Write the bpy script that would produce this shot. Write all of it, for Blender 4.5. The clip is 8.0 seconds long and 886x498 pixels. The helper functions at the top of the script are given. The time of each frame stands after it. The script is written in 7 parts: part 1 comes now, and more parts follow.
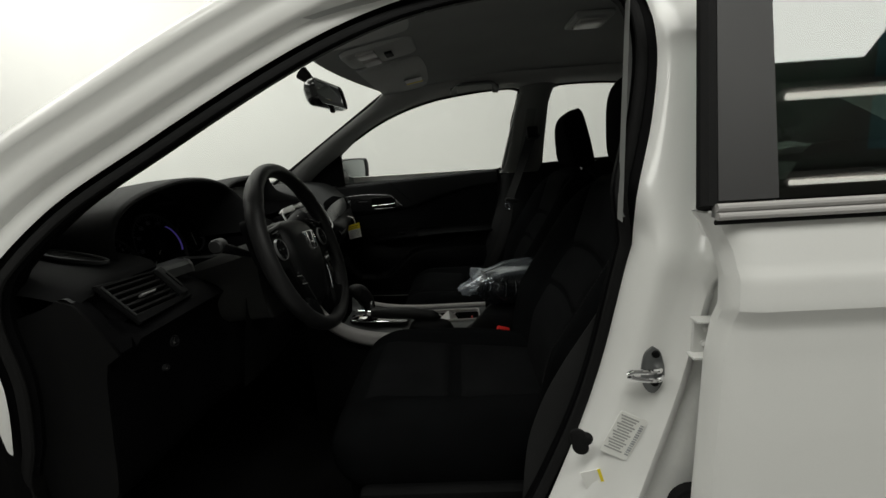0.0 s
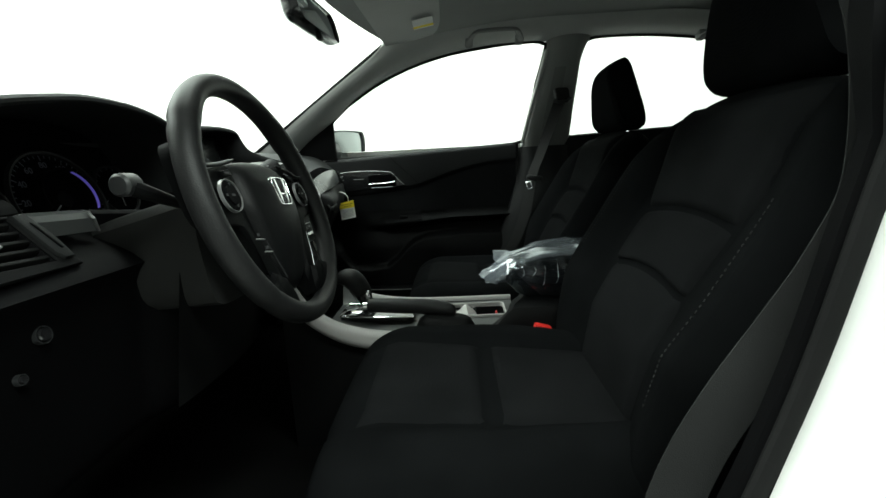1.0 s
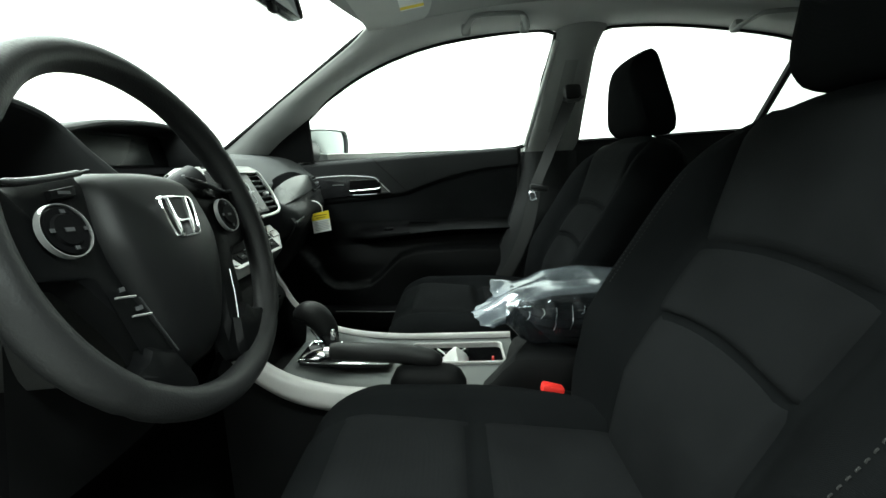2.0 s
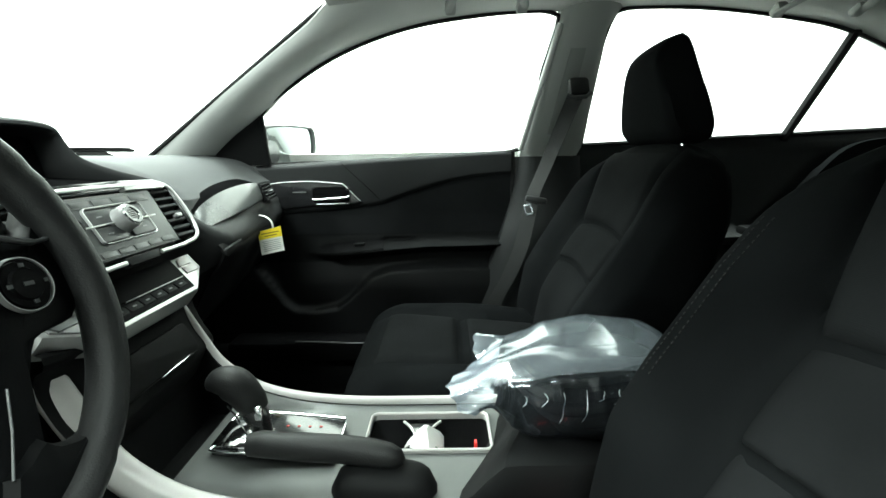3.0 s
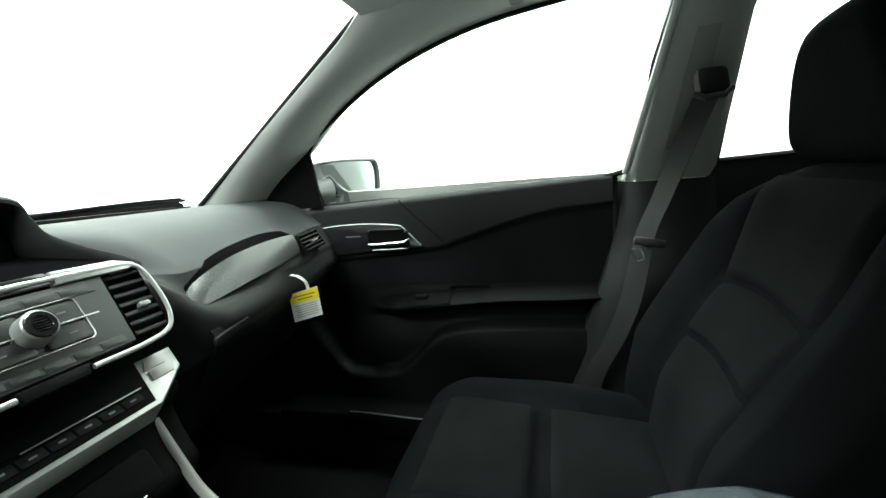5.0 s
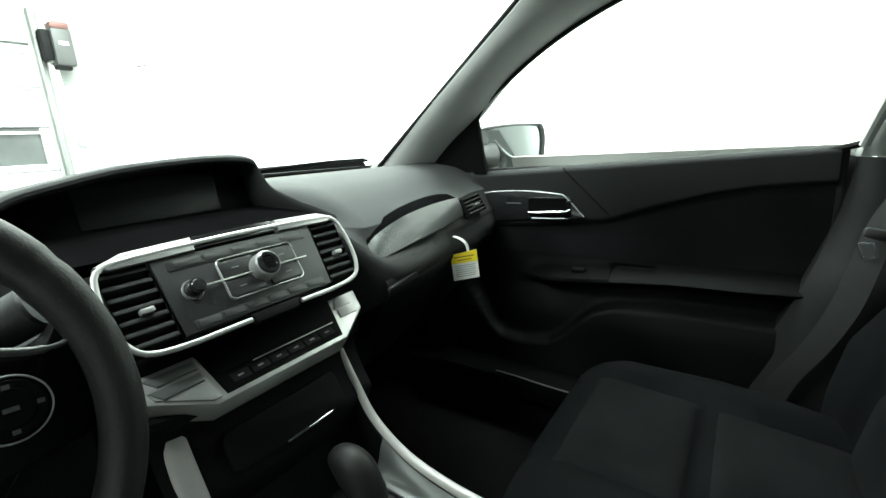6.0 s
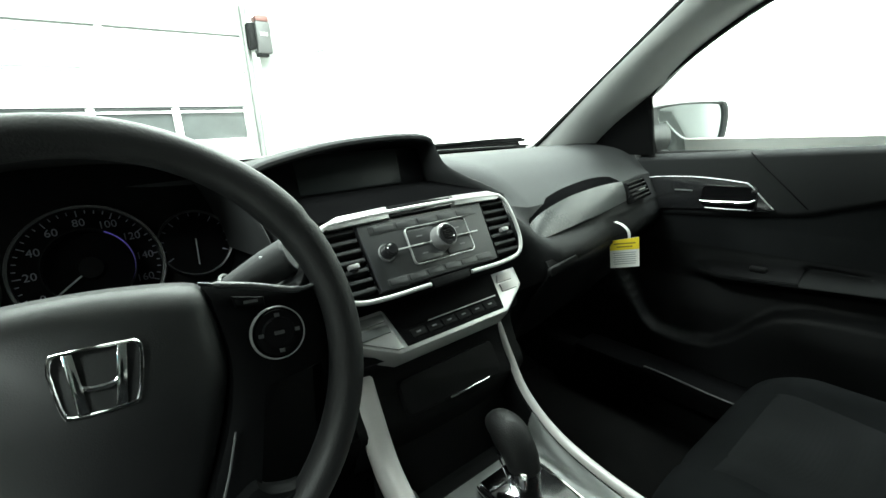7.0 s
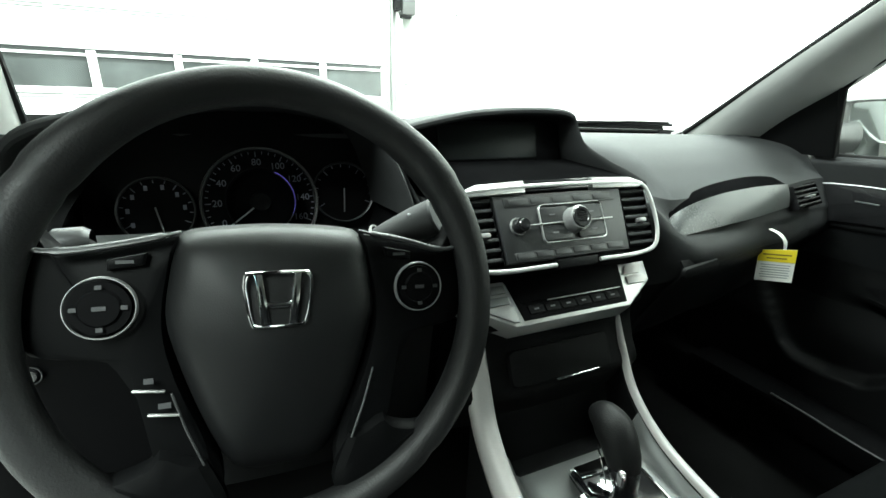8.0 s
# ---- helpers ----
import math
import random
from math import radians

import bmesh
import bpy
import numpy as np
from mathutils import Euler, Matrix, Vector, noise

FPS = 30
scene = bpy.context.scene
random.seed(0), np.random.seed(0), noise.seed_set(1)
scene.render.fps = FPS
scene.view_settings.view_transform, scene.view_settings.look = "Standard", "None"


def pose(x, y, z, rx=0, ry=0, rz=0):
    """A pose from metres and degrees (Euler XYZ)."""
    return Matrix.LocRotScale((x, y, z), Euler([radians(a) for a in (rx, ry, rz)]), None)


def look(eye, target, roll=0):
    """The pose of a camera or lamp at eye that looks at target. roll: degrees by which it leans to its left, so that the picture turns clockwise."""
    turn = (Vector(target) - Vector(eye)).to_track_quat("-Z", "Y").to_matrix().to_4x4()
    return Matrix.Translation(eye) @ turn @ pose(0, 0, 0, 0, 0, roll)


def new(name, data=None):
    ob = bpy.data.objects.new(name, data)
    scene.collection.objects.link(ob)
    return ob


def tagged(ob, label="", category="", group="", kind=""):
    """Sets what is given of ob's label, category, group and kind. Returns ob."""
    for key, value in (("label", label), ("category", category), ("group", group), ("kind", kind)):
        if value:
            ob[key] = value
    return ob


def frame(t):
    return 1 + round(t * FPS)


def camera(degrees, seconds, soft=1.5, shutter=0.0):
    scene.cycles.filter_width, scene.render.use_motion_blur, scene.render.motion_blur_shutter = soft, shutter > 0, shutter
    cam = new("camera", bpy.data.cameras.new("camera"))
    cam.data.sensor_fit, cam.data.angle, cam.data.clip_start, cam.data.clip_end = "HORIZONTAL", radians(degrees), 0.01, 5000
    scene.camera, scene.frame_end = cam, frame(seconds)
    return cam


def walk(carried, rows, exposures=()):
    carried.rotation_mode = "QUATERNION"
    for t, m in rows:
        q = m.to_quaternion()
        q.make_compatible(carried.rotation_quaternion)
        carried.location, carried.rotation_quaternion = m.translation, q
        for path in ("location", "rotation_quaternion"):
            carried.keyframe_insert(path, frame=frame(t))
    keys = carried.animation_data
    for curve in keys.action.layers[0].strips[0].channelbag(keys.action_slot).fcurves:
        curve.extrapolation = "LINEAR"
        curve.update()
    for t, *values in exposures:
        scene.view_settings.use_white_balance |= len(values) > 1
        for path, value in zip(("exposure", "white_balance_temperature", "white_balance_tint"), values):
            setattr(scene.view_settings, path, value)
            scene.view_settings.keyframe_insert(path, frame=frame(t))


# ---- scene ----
cam = camera(90.0, 8.0)
PATH = [
    (0, (-0.002, -1.311, 1.056), (-0.096, 0.645, 0.648), -3.7),
    (0.5, (-0.062, -1.154, 0.958), (-0.186, 0.803, 0.564), -3.8),
    (1, (-0.074, -1.031, 0.929), (-0.143, 0.93, 0.539), -3.0),
    (2.3, (-0.049, -0.744, 0.955), (-0.091, 1.218, 0.57), -1.5),
    (2.5, (-0.043, -0.697, 0.965), (-0.058, 1.266, 0.581), -1.5),
    (3, (-0.027, -0.574, 0.976), (-0.041, 1.382, 0.558), -1.0),
    (3.5, (-0.002, -0.462, 0.994), (0.036, 1.509, 0.658), -2.9),
    (4, (0.029, -0.382, 1.013), (0.024, 1.601, 0.753), -4.4),
    (4.2, (0.042, -0.355, 1.016), (0.024, 1.627, 0.748), -4.2),
    (5.3, (0.043, -0.286, 1.022), (-0.68, 1.534, 0.615), -4.3),
    (5.5, (0.039, -0.285, 1.024), (-0.807, 1.469, 0.568), -3.6),
    (6, (0.029, -0.3, 1.032), (-1.077, 1.301, 0.571), -3.7),
    (6.5, (0.017, -0.322, 1.034), (-1.304, 1.102, 0.555), -3.6),
    (7, (0.005, -0.348, 1.039), (-1.519, 0.839, 0.521), -3.2),
    (7.5, (-0.003, -0.363, 1.042), (-1.648, 0.626, 0.482), -1.5),
    (8, (-0.006, -0.38, 1.042), (-1.739, 0.393, 0.41), 1.6),
]
walk(cam, [(t, look(eye, target, roll)) for t, eye, target, roll in PATH],
     exposures=[(0.0, -1.2, 7050, 7), (0.5, -1.02, 6950, 5), (1.0, 0.47, 6600, -6), (1.7, 1.15, 6450, -8), (2.5, 1.95, 6450, -8), (3.2, 2.2, 6450, -8), (4.2, 2.1, 6450, -8), (5.4, 1.6, 6450, -8), (6.5, 1.72, 6450, -8), (8.0, 1.88, 6450, -8)])

# ---- light: a white photo room with a lit ceiling ----
world = bpy.data.worlds.new("world")
world.use_nodes = True
world.node_tree.nodes["Background"].inputs[0].default_value = (0.9, 0.95, 1.0, 1)
world.node_tree.nodes["Background"].inputs[1].default_value = 0.05
scene.world = world


def area_lamp(name, m, sx, sy, power, colour=(1, 1, 1)):
    data = bpy.data.lights.new(name, "AREA")
    data.shape, data.size, data.size_y, data.energy, data.color = "RECTANGLE", sx, sy, power, colour
    ob = new(name, data)
    ob.matrix_world = m
    return ob


# ceiling light banks over both sides and the front of the car
area_lamp("ceiling_lamp", pose(-1.0, 1.0, 3.05), 5.0, 0.8, 122, (0.955, 0.98, 1.0))
area_lamp("ceiling_lamp", pose(0.55, -1.86, 3.05), 3.7, 0.7, 158, (0.955, 0.98, 1.0))
area_lamp("ceiling_lamp", pose(-2.9, -0.3, 3.05), 0.8, 4.0, 130, (0.955, 0.98, 1.0))

# ---- materials ----
def material(name, colour, rough=0.5, metal=0.0, spec=0.5, coat=0.0, grain=0.0, grain_scale=400.0, vary=0.15, vary_scale=6.0, tint=None, sheen=0.0):
    """A principled material with broad and fine variation in colour, roughness and relief."""
    m = bpy.data.materials.new(name)
    m.use_nodes = True
    nt = m.node_tree
    b = nt.nodes["Principled BSDF"]
    b.inputs["Metallic"].default_value = metal
    b.inputs["Specular IOR Level"].default_value = spec
    b.inputs["Coat Weight"].default_value = coat
    b.inputs["Coat Roughness"].default_value = 0.08
    b.inputs["Sheen Weight"].default_value = sheen
    co = nt.nodes.new("ShaderNodeTexCoord")
    broad = nt.nodes.new("ShaderNodeTexNoise")
    broad.inputs["Scale"].default_value, broad.inputs["Detail"].default_value = vary_scale, 4
    fine = nt.nodes.new("ShaderNodeTexNoise")
    fine.inputs["Scale"].default_value, fine.inputs["Detail"].default_value = grain_scale, 3
    nt.links.new(co.outputs["Object"], broad.inputs["Vector"])
    nt.links.new(co.outputs["Object"], fine.inputs["Vector"])
    both = nt.nodes.new("ShaderNodeMath")
    both.operation = "MULTIPLY_ADD"
    both.inputs[1].default_value = 0.35
    nt.links.new(fine.outputs["Fac"], both.inputs[0])
    nt.links.new(broad.outputs["Fac"], both.inputs[2])
    ramp = nt.nodes.new("ShaderNodeValToRGB")
    lo = [c * (1 - vary) for c in colour]
    hi = [min(1, c * (1 + vary)) for c in (tint or colour)]
    ramp.color_ramp.elements[0].position, ramp.color_ramp.elements[1].position = 0.45, 0.9
    ramp.color_ramp.elements[0].color, ramp.color_ramp.elements[1].color = (*lo, 1), (*hi, 1)
    nt.links.new(both.outputs[0], ramp.inputs[0])
    nt.links.new(ramp.outputs[0], b.inputs["Base Color"])
    rr = nt.nodes.new("ShaderNodeMapRange")
    rr.inputs["To Min"].default_value, rr.inputs["To Max"].default_value = max(0.0, rough - 0.06), min(1, rough + 0.08)
    nt.links.new(both.outputs[0], rr.inputs["Value"])
    nt.links.new(rr.outputs[0], b.inputs["Roughness"])
    if grain:
        bump = nt.nodes.new("ShaderNodeBump")
        bump.inputs["Strength"].default_value, bump.inputs["Distance"].default_value = grain, 0.0006
        nt.links.new(fine.outputs["Fac"], bump.inputs["Height"])
        nt.links.new(bump.outputs[0], b.inputs["Normal"])
    return m


def cloth_material(name, colour, scale=900.0, tint=None):
    """Woven seat cloth: crossed threads as relief over a faintly mottled black."""
    m = material(name, colour, rough=0.95, spec=0.015, grain=0.0, vary=0.25, vary_scale=9, tint=tint)
    nt = m.node_tree
    b = nt.nodes["Principled BSDF"]
    co = nt.nodes["Texture Coordinate"]
    w1, w2 = nt.nodes.new("ShaderNodeTexWave"), nt.nodes.new("ShaderNodeTexWave")
    for w, d in ((w1, "X"), (w2, "Z")):
        w.bands_direction = d
        w.inputs["Scale"].default_value, w.inputs["Distortion"].default_value = scale / 2.2, 1.5
        nt.links.new(co.outputs["Object"], w.inputs["Vector"])
    mul = nt.nodes.new("ShaderNodeMath")
    mul.operation = "MULTIPLY"
    nt.links.new(w1.outputs["Fac"], mul.inputs[0])
    nt.links.new(w2.outputs["Fac"], mul.inputs[1])
    bump = nt.nodes.new("ShaderNodeBump")
    bump.inputs["Strength"].default_value, bump.inputs["Distance"].default_value = 0.3, 0.0006
    nt.links.new(mul.outputs[0], bump.inputs["Height"])
    nt.links.new(bump.outputs[0], b.inputs["Normal"])
    return m


def glass_material(name, gloss=0.06, tint=(1, 1, 1)):
    m = bpy.data.materials.new(name)
    m.use_nodes = True
    nt = m.node_tree
    nt.nodes.remove(nt.nodes["Principled BSDF"])
    mix, clear, shine = nt.nodes.new("ShaderNodeMixShader"), nt.nodes.new("ShaderNodeBsdfTransparent"), nt.nodes.new("ShaderNodeBsdfGlossy")
    clear.inputs[0].default_value = (*tint, 1)
    shine.inputs["Roughness"].default_value = 0.02
    mix.inputs[0].default_value = gloss
    nt.links.new(clear.outputs[0], mix.inputs[1])
    nt.links.new(shine.outputs[0], mix.inputs[2])
    nt.links.new(mix.outputs[0], nt.nodes["Material Output"].inputs[0])
    return m


def glow_material(name, colour, strength):
    m = bpy.data.materials.new(name)
    m.use_nodes = True
    b = m.node_tree.nodes["Principled BSDF"]
    b.inputs["Base Color"].default_value = (*colour, 1)
    b.inputs["Emission Color"].default_value = (*colour, 1)
    b.inputs["Emission Strength"].default_value = strength
    return m


WALL = material("white_wall_paint", (0.82, 0.82, 0.80), rough=0.8, vary=0.03, vary_scale=1.5, grain=0.1, grain_scale=120)
FLOOR = material("grey_floor_paint", (0.42, 0.42, 0.41), rough=0.45, vary=0.12, vary_scale=2, grain=0.1, grain_scale=90)
PAINT = material("white_car_paint", (0.76, 0.76, 0.74), rough=0.36, spec=0.4, coat=0.5, vary=0.02, vary_scale=3)
PAINT_IN = material("white_primer_paint", (0.70, 0.70, 0.68), rough=0.42, coat=0.3, vary=0.06, vary_scale=14)
RUBBER = material("black_rubber", (0.0065, 0.0065, 0.0066), spec=0.15, rough=0.75, vary=0.3, grain=0.2, grain_scale=300)
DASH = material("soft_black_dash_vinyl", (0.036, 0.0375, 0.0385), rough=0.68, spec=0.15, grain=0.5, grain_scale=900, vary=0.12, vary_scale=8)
# Darker copy of the dash vinyl: shade on the cowls is put into colour.
COWL = material("darkened_dash_plastic", (0.013, 0.0135, 0.014), rough=0.62, spec=0.18, grain=0.5, grain_scale=900, vary=0.12)
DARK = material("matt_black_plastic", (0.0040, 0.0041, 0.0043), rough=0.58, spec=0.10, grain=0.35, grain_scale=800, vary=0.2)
DOOR_TRIM = material("black_door_vinyl", (0.0120, 0.0126, 0.0131), rough=0.58, spec=0.14, grain=0.5, grain_scale=800, vary=0.12)
PIANO = material("gloss_black_plastic", (0.012, 0.012, 0.013), rough=0.12, coat=0.6, vary=0.1)
GREY_TRIM = material("grey_pillar_trim", (0.42, 0.425, 0.415), rough=0.75, vary=0.05, grain=0.4, grain_scale=600)
PILLAR = material("darkened_grey_trim", (0.20, 0.204, 0.20), rough=0.8, vary=0.06, grain=0.4, grain_scale=600)
DIAL_PRINT = material("dim_blue_print", (0.15, 0.155, 0.19), rough=0.6)
WHEEL_PRINT = material("dim_grey_print", (0.030, 0.031, 0.033), rough=0.6)
HEADLINER = material("grey_headliner_felt", (0.30, 0.305, 0.30), rough=0.95, vary=0.06, grain=0.6, grain_scale=700, spec=0.1)
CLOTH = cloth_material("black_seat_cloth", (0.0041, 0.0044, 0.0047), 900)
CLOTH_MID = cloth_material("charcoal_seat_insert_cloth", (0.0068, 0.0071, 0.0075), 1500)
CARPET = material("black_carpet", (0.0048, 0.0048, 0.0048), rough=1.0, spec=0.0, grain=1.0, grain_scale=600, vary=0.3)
SILVER = material("satin_silver_plastic", (0.46, 0.46, 0.455), rough=0.34, metal=0.75, vary=0.04, vary_scale=20)
PALE = material("pale_silver_trim", (0.42, 0.407, 0.398), rough=0.38, metal=0.15, vary=0.05, vary_scale=15)
CHROME = material("chrome", (0.85, 0.85, 0.86), rough=0.06, metal=1.0, vary=0.02)
CONSOLE = material("grey_console_panel", (0.062, 0.065, 0.064), rough=0.38, metal=0.3, vary=0.1, vary_scale=15)
LEATHER = material("black_wheel_leather", (0.0085, 0.0086, 0.0090), rough=0.48, spec=0.28, grain=0.55, grain_scale=500, vary=0.15)
RED = material("red_plastic", (0.55, 0.022, 0.018), rough=0.4, vary=0.06)
BELT = material("grey_belt_webbing", (0.024, 0.0245, 0.0245), rough=0.85, spec=0.15, grain=0.6, grain_scale=900)
GLASS = glass_material("clear_glass", 0.05, (0.97, 0.99, 0.98))
PRINT_GREY = material("grey_print", (0.35, 0.36, 0.37), rough=0.6)
YELLOW = material("yellow_paper", (0.85, 0.68, 0.03), rough=0.7, vary=0.03)
PAPER = material("white_paper", (0.80, 0.80, 0.77), rough=0.8, vary=0.03)
LCD = material("dark_display_glass", (0.008, 0.009, 0.009), rough=0.22, spec=0.08, vary=0.1)
SPOKE = material("satin_black_spoke_plastic", (0.0022, 0.0023, 0.0025), rough=0.45, spec=0.05, grain=0.2, grain_scale=800, vary=0.15)
HUB = material("black_airbag_vinyl", (0.0042, 0.0044, 0.0047), rough=0.44, spec=0.22, grain=0.22, grain_scale=900, vary=0.12)
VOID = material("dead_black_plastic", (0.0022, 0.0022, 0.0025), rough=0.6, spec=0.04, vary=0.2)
RADIO = material("dark_grey_radio_face", (0.0185, 0.0192, 0.0200), rough=0.40, vary=0.08, grain=0.2)
GREY_GLOSS = material("smoked_gloss_trim", (0.14, 0.145, 0.145), rough=0.30, metal=0.55, coat=0.15, vary=0.05)
KNOB = material("dull_silver_knob", (0.30, 0.30, 0.30), rough=0.36, metal=0.6, vary=0.06)
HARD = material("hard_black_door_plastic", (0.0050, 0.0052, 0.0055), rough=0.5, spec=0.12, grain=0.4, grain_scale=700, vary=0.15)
DOOR_CLOTH = cloth_material("black_door_cloth", (0.0102, 0.0107, 0.0113), 1200)
ARM = material("black_arm_rest_vinyl", (0.0050, 0.0052, 0.0054), rough=0.7, spec=0.05, grain=0.5, grain_scale=800, vary=0.12)
COLUMN = material("grey_black_column_plastic", (0.019, 0.0192, 0.019), rough=0.6, spec=0.2, grain=0.4, grain_scale=800, vary=0.12)
SHELF = material("dark_grey_shelf_vinyl", (0.034, 0.035, 0.036), rough=0.62, spec=0.2, grain=0.5, grain_scale=900, vary=0.12)
MATT_BLACK = material("dead_black_matt", (0.0030, 0.0030, 0.0032), rough=1.0, spec=0.0, vary=0.3, grain=0.5, grain_scale=600)
PRINT_DIM = material("dull_button_print", (0.12, 0.123, 0.126), rough=0.6)
DULL_RED = material("dull_red_print", (0.30, 0.02, 0.018), rough=0.6)
STRIP = material("grey_gloss_strip", (0.070, 0.073, 0.073), rough=0.26, spec=0.5, vary=0.06)
DOOR_MIRROR = material("tinted_mirror_glass", (0.42, 0.45, 0.45), rough=0.02, metal=1.0, vary=0.01)
MIRROR = material("mirror_glass", (0.86, 0.90, 0.90), rough=0.015, metal=1.0, vary=0.01)


# ---- mesh helpers ----
def smooth(a, b, x):
    k = min(1, max(0, (x - a) / (b - a)))
    return k * k * (3 - 2 * k)


def finish(bm, name, mat, smooth=True, sharp=35):
    bmesh.ops.recalc_face_normals(bm, faces=bm.faces)
    me = bpy.data.meshes.new(name)
    bm.to_mesh(me)
    bm.free()
    me.materials.append(mat)
    for p in me.polygons:
        p.use_smooth = smooth
    if smooth:
        me.set_sharp_from_angle(angle=radians(sharp))
    return me


def hang(ob, parent):
    """Puts ob under a thing or a part, its mesh staying where it is in the world."""
    if parent:
        ob.parent = parent
        if parent.type == "EMPTY":
            ob.matrix_parent_inverse = Matrix.Translation(-parent.location)


def part(name, bm, mat, parent=None, label="", sharp=35):
    """One mesh object, under a thing or a part if parent is given."""
    ob = new(name, finish(bm, name, mat, True, sharp))
    hang(ob, parent)
    if label:
        ob["label"] = label
    return ob


def thing(name, label, category, at=(0, 0, 0), group="", kind=""):
    ob = new(name)
    ob.location = at
    ob.empty_display_size = 0.05
    return tagged(ob, label, category, group, kind)


def skin(rows, closed_u=False, closed_v=False, caps=False):
    """A bmesh of quads over rows of points; closed_u joins each row's ends, closed_v the first and last row."""
    bm = bmesh.new()
    vs = [[bm.verts.new(p) for p in r] for r in rows]
    nr, nc = len(vs), len(vs[0])
    for i in range(nr - (0 if closed_v else 1)):
        for j in range(nc - (0 if closed_u else 1)):
            q = (vs[i][j], vs[i][(j + 1) % nc], vs[(i + 1) % nr][(j + 1) % nc], vs[(i + 1) % nr][j])
            if len(set(q)) == 4:
                bm.faces.new(q)
    if caps:
        bm.faces.new(vs[0][::-1])
        bm.faces.new(vs[-1])
    return bm


def merge(*bms):
    out = bmesh.new()
    for b in bms:
        me = bpy.data.meshes.new("tmp")
        b.to_mesh(me)
        b.free()
        out.from_mesh(me)
        bpy.data.meshes.remove(me)
    return out


def spline(pts, n):
    """n points along a smooth curve through pts (Catmull-Rom, by even length)."""
    P = [np.array(p, float) for p in pts]
    P = [2 * P[0] - P[1]] + P + [2 * P[-1] - P[-2]]
    fine = []
    for a, b, c, d in zip(P, P[1:], P[2:], P[3:]):
        for k in np.linspace(0, 1, 24, endpoint=False):
            fine.append(0.5 * (2 * b + (c - a) * k + (2 * a - 5 * b + 4 * c - d) * k * k + (3 * b - a - 3 * c + d) * k ** 3))
    fine.append(P[-2])
    fine = np.array(fine)
    s = np.concatenate([[0], np.cumsum(np.linalg.norm(np.diff(fine, axis=0), axis=1))])
    t = np.linspace(0, s[-1], n)
    return np.stack([np.interp(t, s, fine[:, k]) for k in range(fine.shape[1])], 1)


def box(cx, cy, cz, sx, sy, sz, bevel=0.004, m=None, seg=2):
    bm = bmesh.new()
    bmesh.ops.create_cube(bm, size=1)
    bmesh.ops.scale(bm, vec=(sx, sy, sz), verts=bm.verts)
    if bevel:
        bmesh.ops.bevel(bm, geom=bm.edges[:], offset=min(bevel, 0.45 * min(sx, sy, sz)), segments=seg, affect="EDGES", profile=0.5)
    if m is not None:
        bmesh.ops.transform(bm, matrix=m, verts=bm.verts)
    bmesh.ops.translate(bm, vec=(cx, cy, cz), verts=bm.verts)
    return bm


def prism(outline, depth, bevel=0.003, m=None, seg=2):
    """A plate: outline in (u, v), thick from -depth to 0 along w, its front edge bevelled; m takes (u, v, w) to its place."""
    bm = bmesh.new()
    f = bm.faces.new([bm.verts.new((u, v, 0)) for u, v in outline])
    if f.normal.z < 0:
        f.normal_flip()
    bm.normal_update()
    r = bmesh.ops.extrude_face_region(bm, geom=[f])
    top = [e for e in r["geom"] if isinstance(e, bmesh.types.BMVert)]
    for v in bm.verts:
        if v not in top:
            v.co.z = -depth
    if bevel:
        edges = [e for e in bm.edges if all(v in top for v in e.verts)]
        bmesh.ops.bevel(bm, geom=edges, offset=bevel, segments=seg, affect="EDGES", profile=0.5)
    if m is not None:
        bmesh.ops.transform(bm, matrix=m, verts=bm.verts)
    return bm


def rounded(w, h, r, n=5, cx=0, cy=0):
    """The outline of a rounded rectangle."""
    out = []
    for sx, sy, a0 in ((1, 1, 0), (-1, 1, 90), (-1, -1, 180), (1, -1, 270)):
        for k in range(n + 1):
            a = radians(a0 + 90 * k / n)
            out.append((cx + sx * (w / 2 - r) + r * math.cos(a), cy + sy * (h / 2 - r) + r * math.sin(a)))
    return out


def tube(pts, radius, n=10, caps=True, flat=1.0, up=(0, 0, 1)):
    """A round or flattened bar along points; radius may be a list."""
    P = [Vector(p) for p in pts]
    rows = []
    for i, p in enumerate(P):
        t = (P[min(i + 1, len(P) - 1)] - P[max(i - 1, 0)]).normalized()
        side = t.cross(Vector(up))
        side = side.normalized() if side.length > 1e-4 else Vector((1, 0, 0))
        nor = side.cross(t)
        r = radius[i] if isinstance(radius, (list, tuple, np.ndarray)) else radius
        rows.append([p + side * (r * math.cos(a)) + nor * (r * flat * math.sin(a)) for a in (2 * math.pi * k / n for k in range(n))])
    return skin(rows, closed_u=True, caps=caps)


def move(bm, m):
    bmesh.ops.transform(bm, matrix=m, verts=bm.verts)
    return bm


def lathe(profile, m=None, n=32):
    """A turned body: profile of (radius, height) about w."""
    rows = [[(r * math.cos(a), r * math.sin(a), h) for r, h in profile] for a in (2 * math.pi * k / n for k in range(n))]
    bm = skin(rows, closed_v=True)
    bmesh.ops.remove_doubles(bm, verts=bm.verts, dist=1e-5)
    if m is not None:
        bmesh.ops.transform(bm, matrix=m, verts=bm.verts)
    return bm


def thicken(bm, d):
    """Gives an open skin a thickness d against its normals."""
    bmesh.ops.recalc_face_normals(bm, faces=bm.faces)
    bmesh.ops.solidify(bm, geom=bm.faces[:], thickness=d)
    return bm


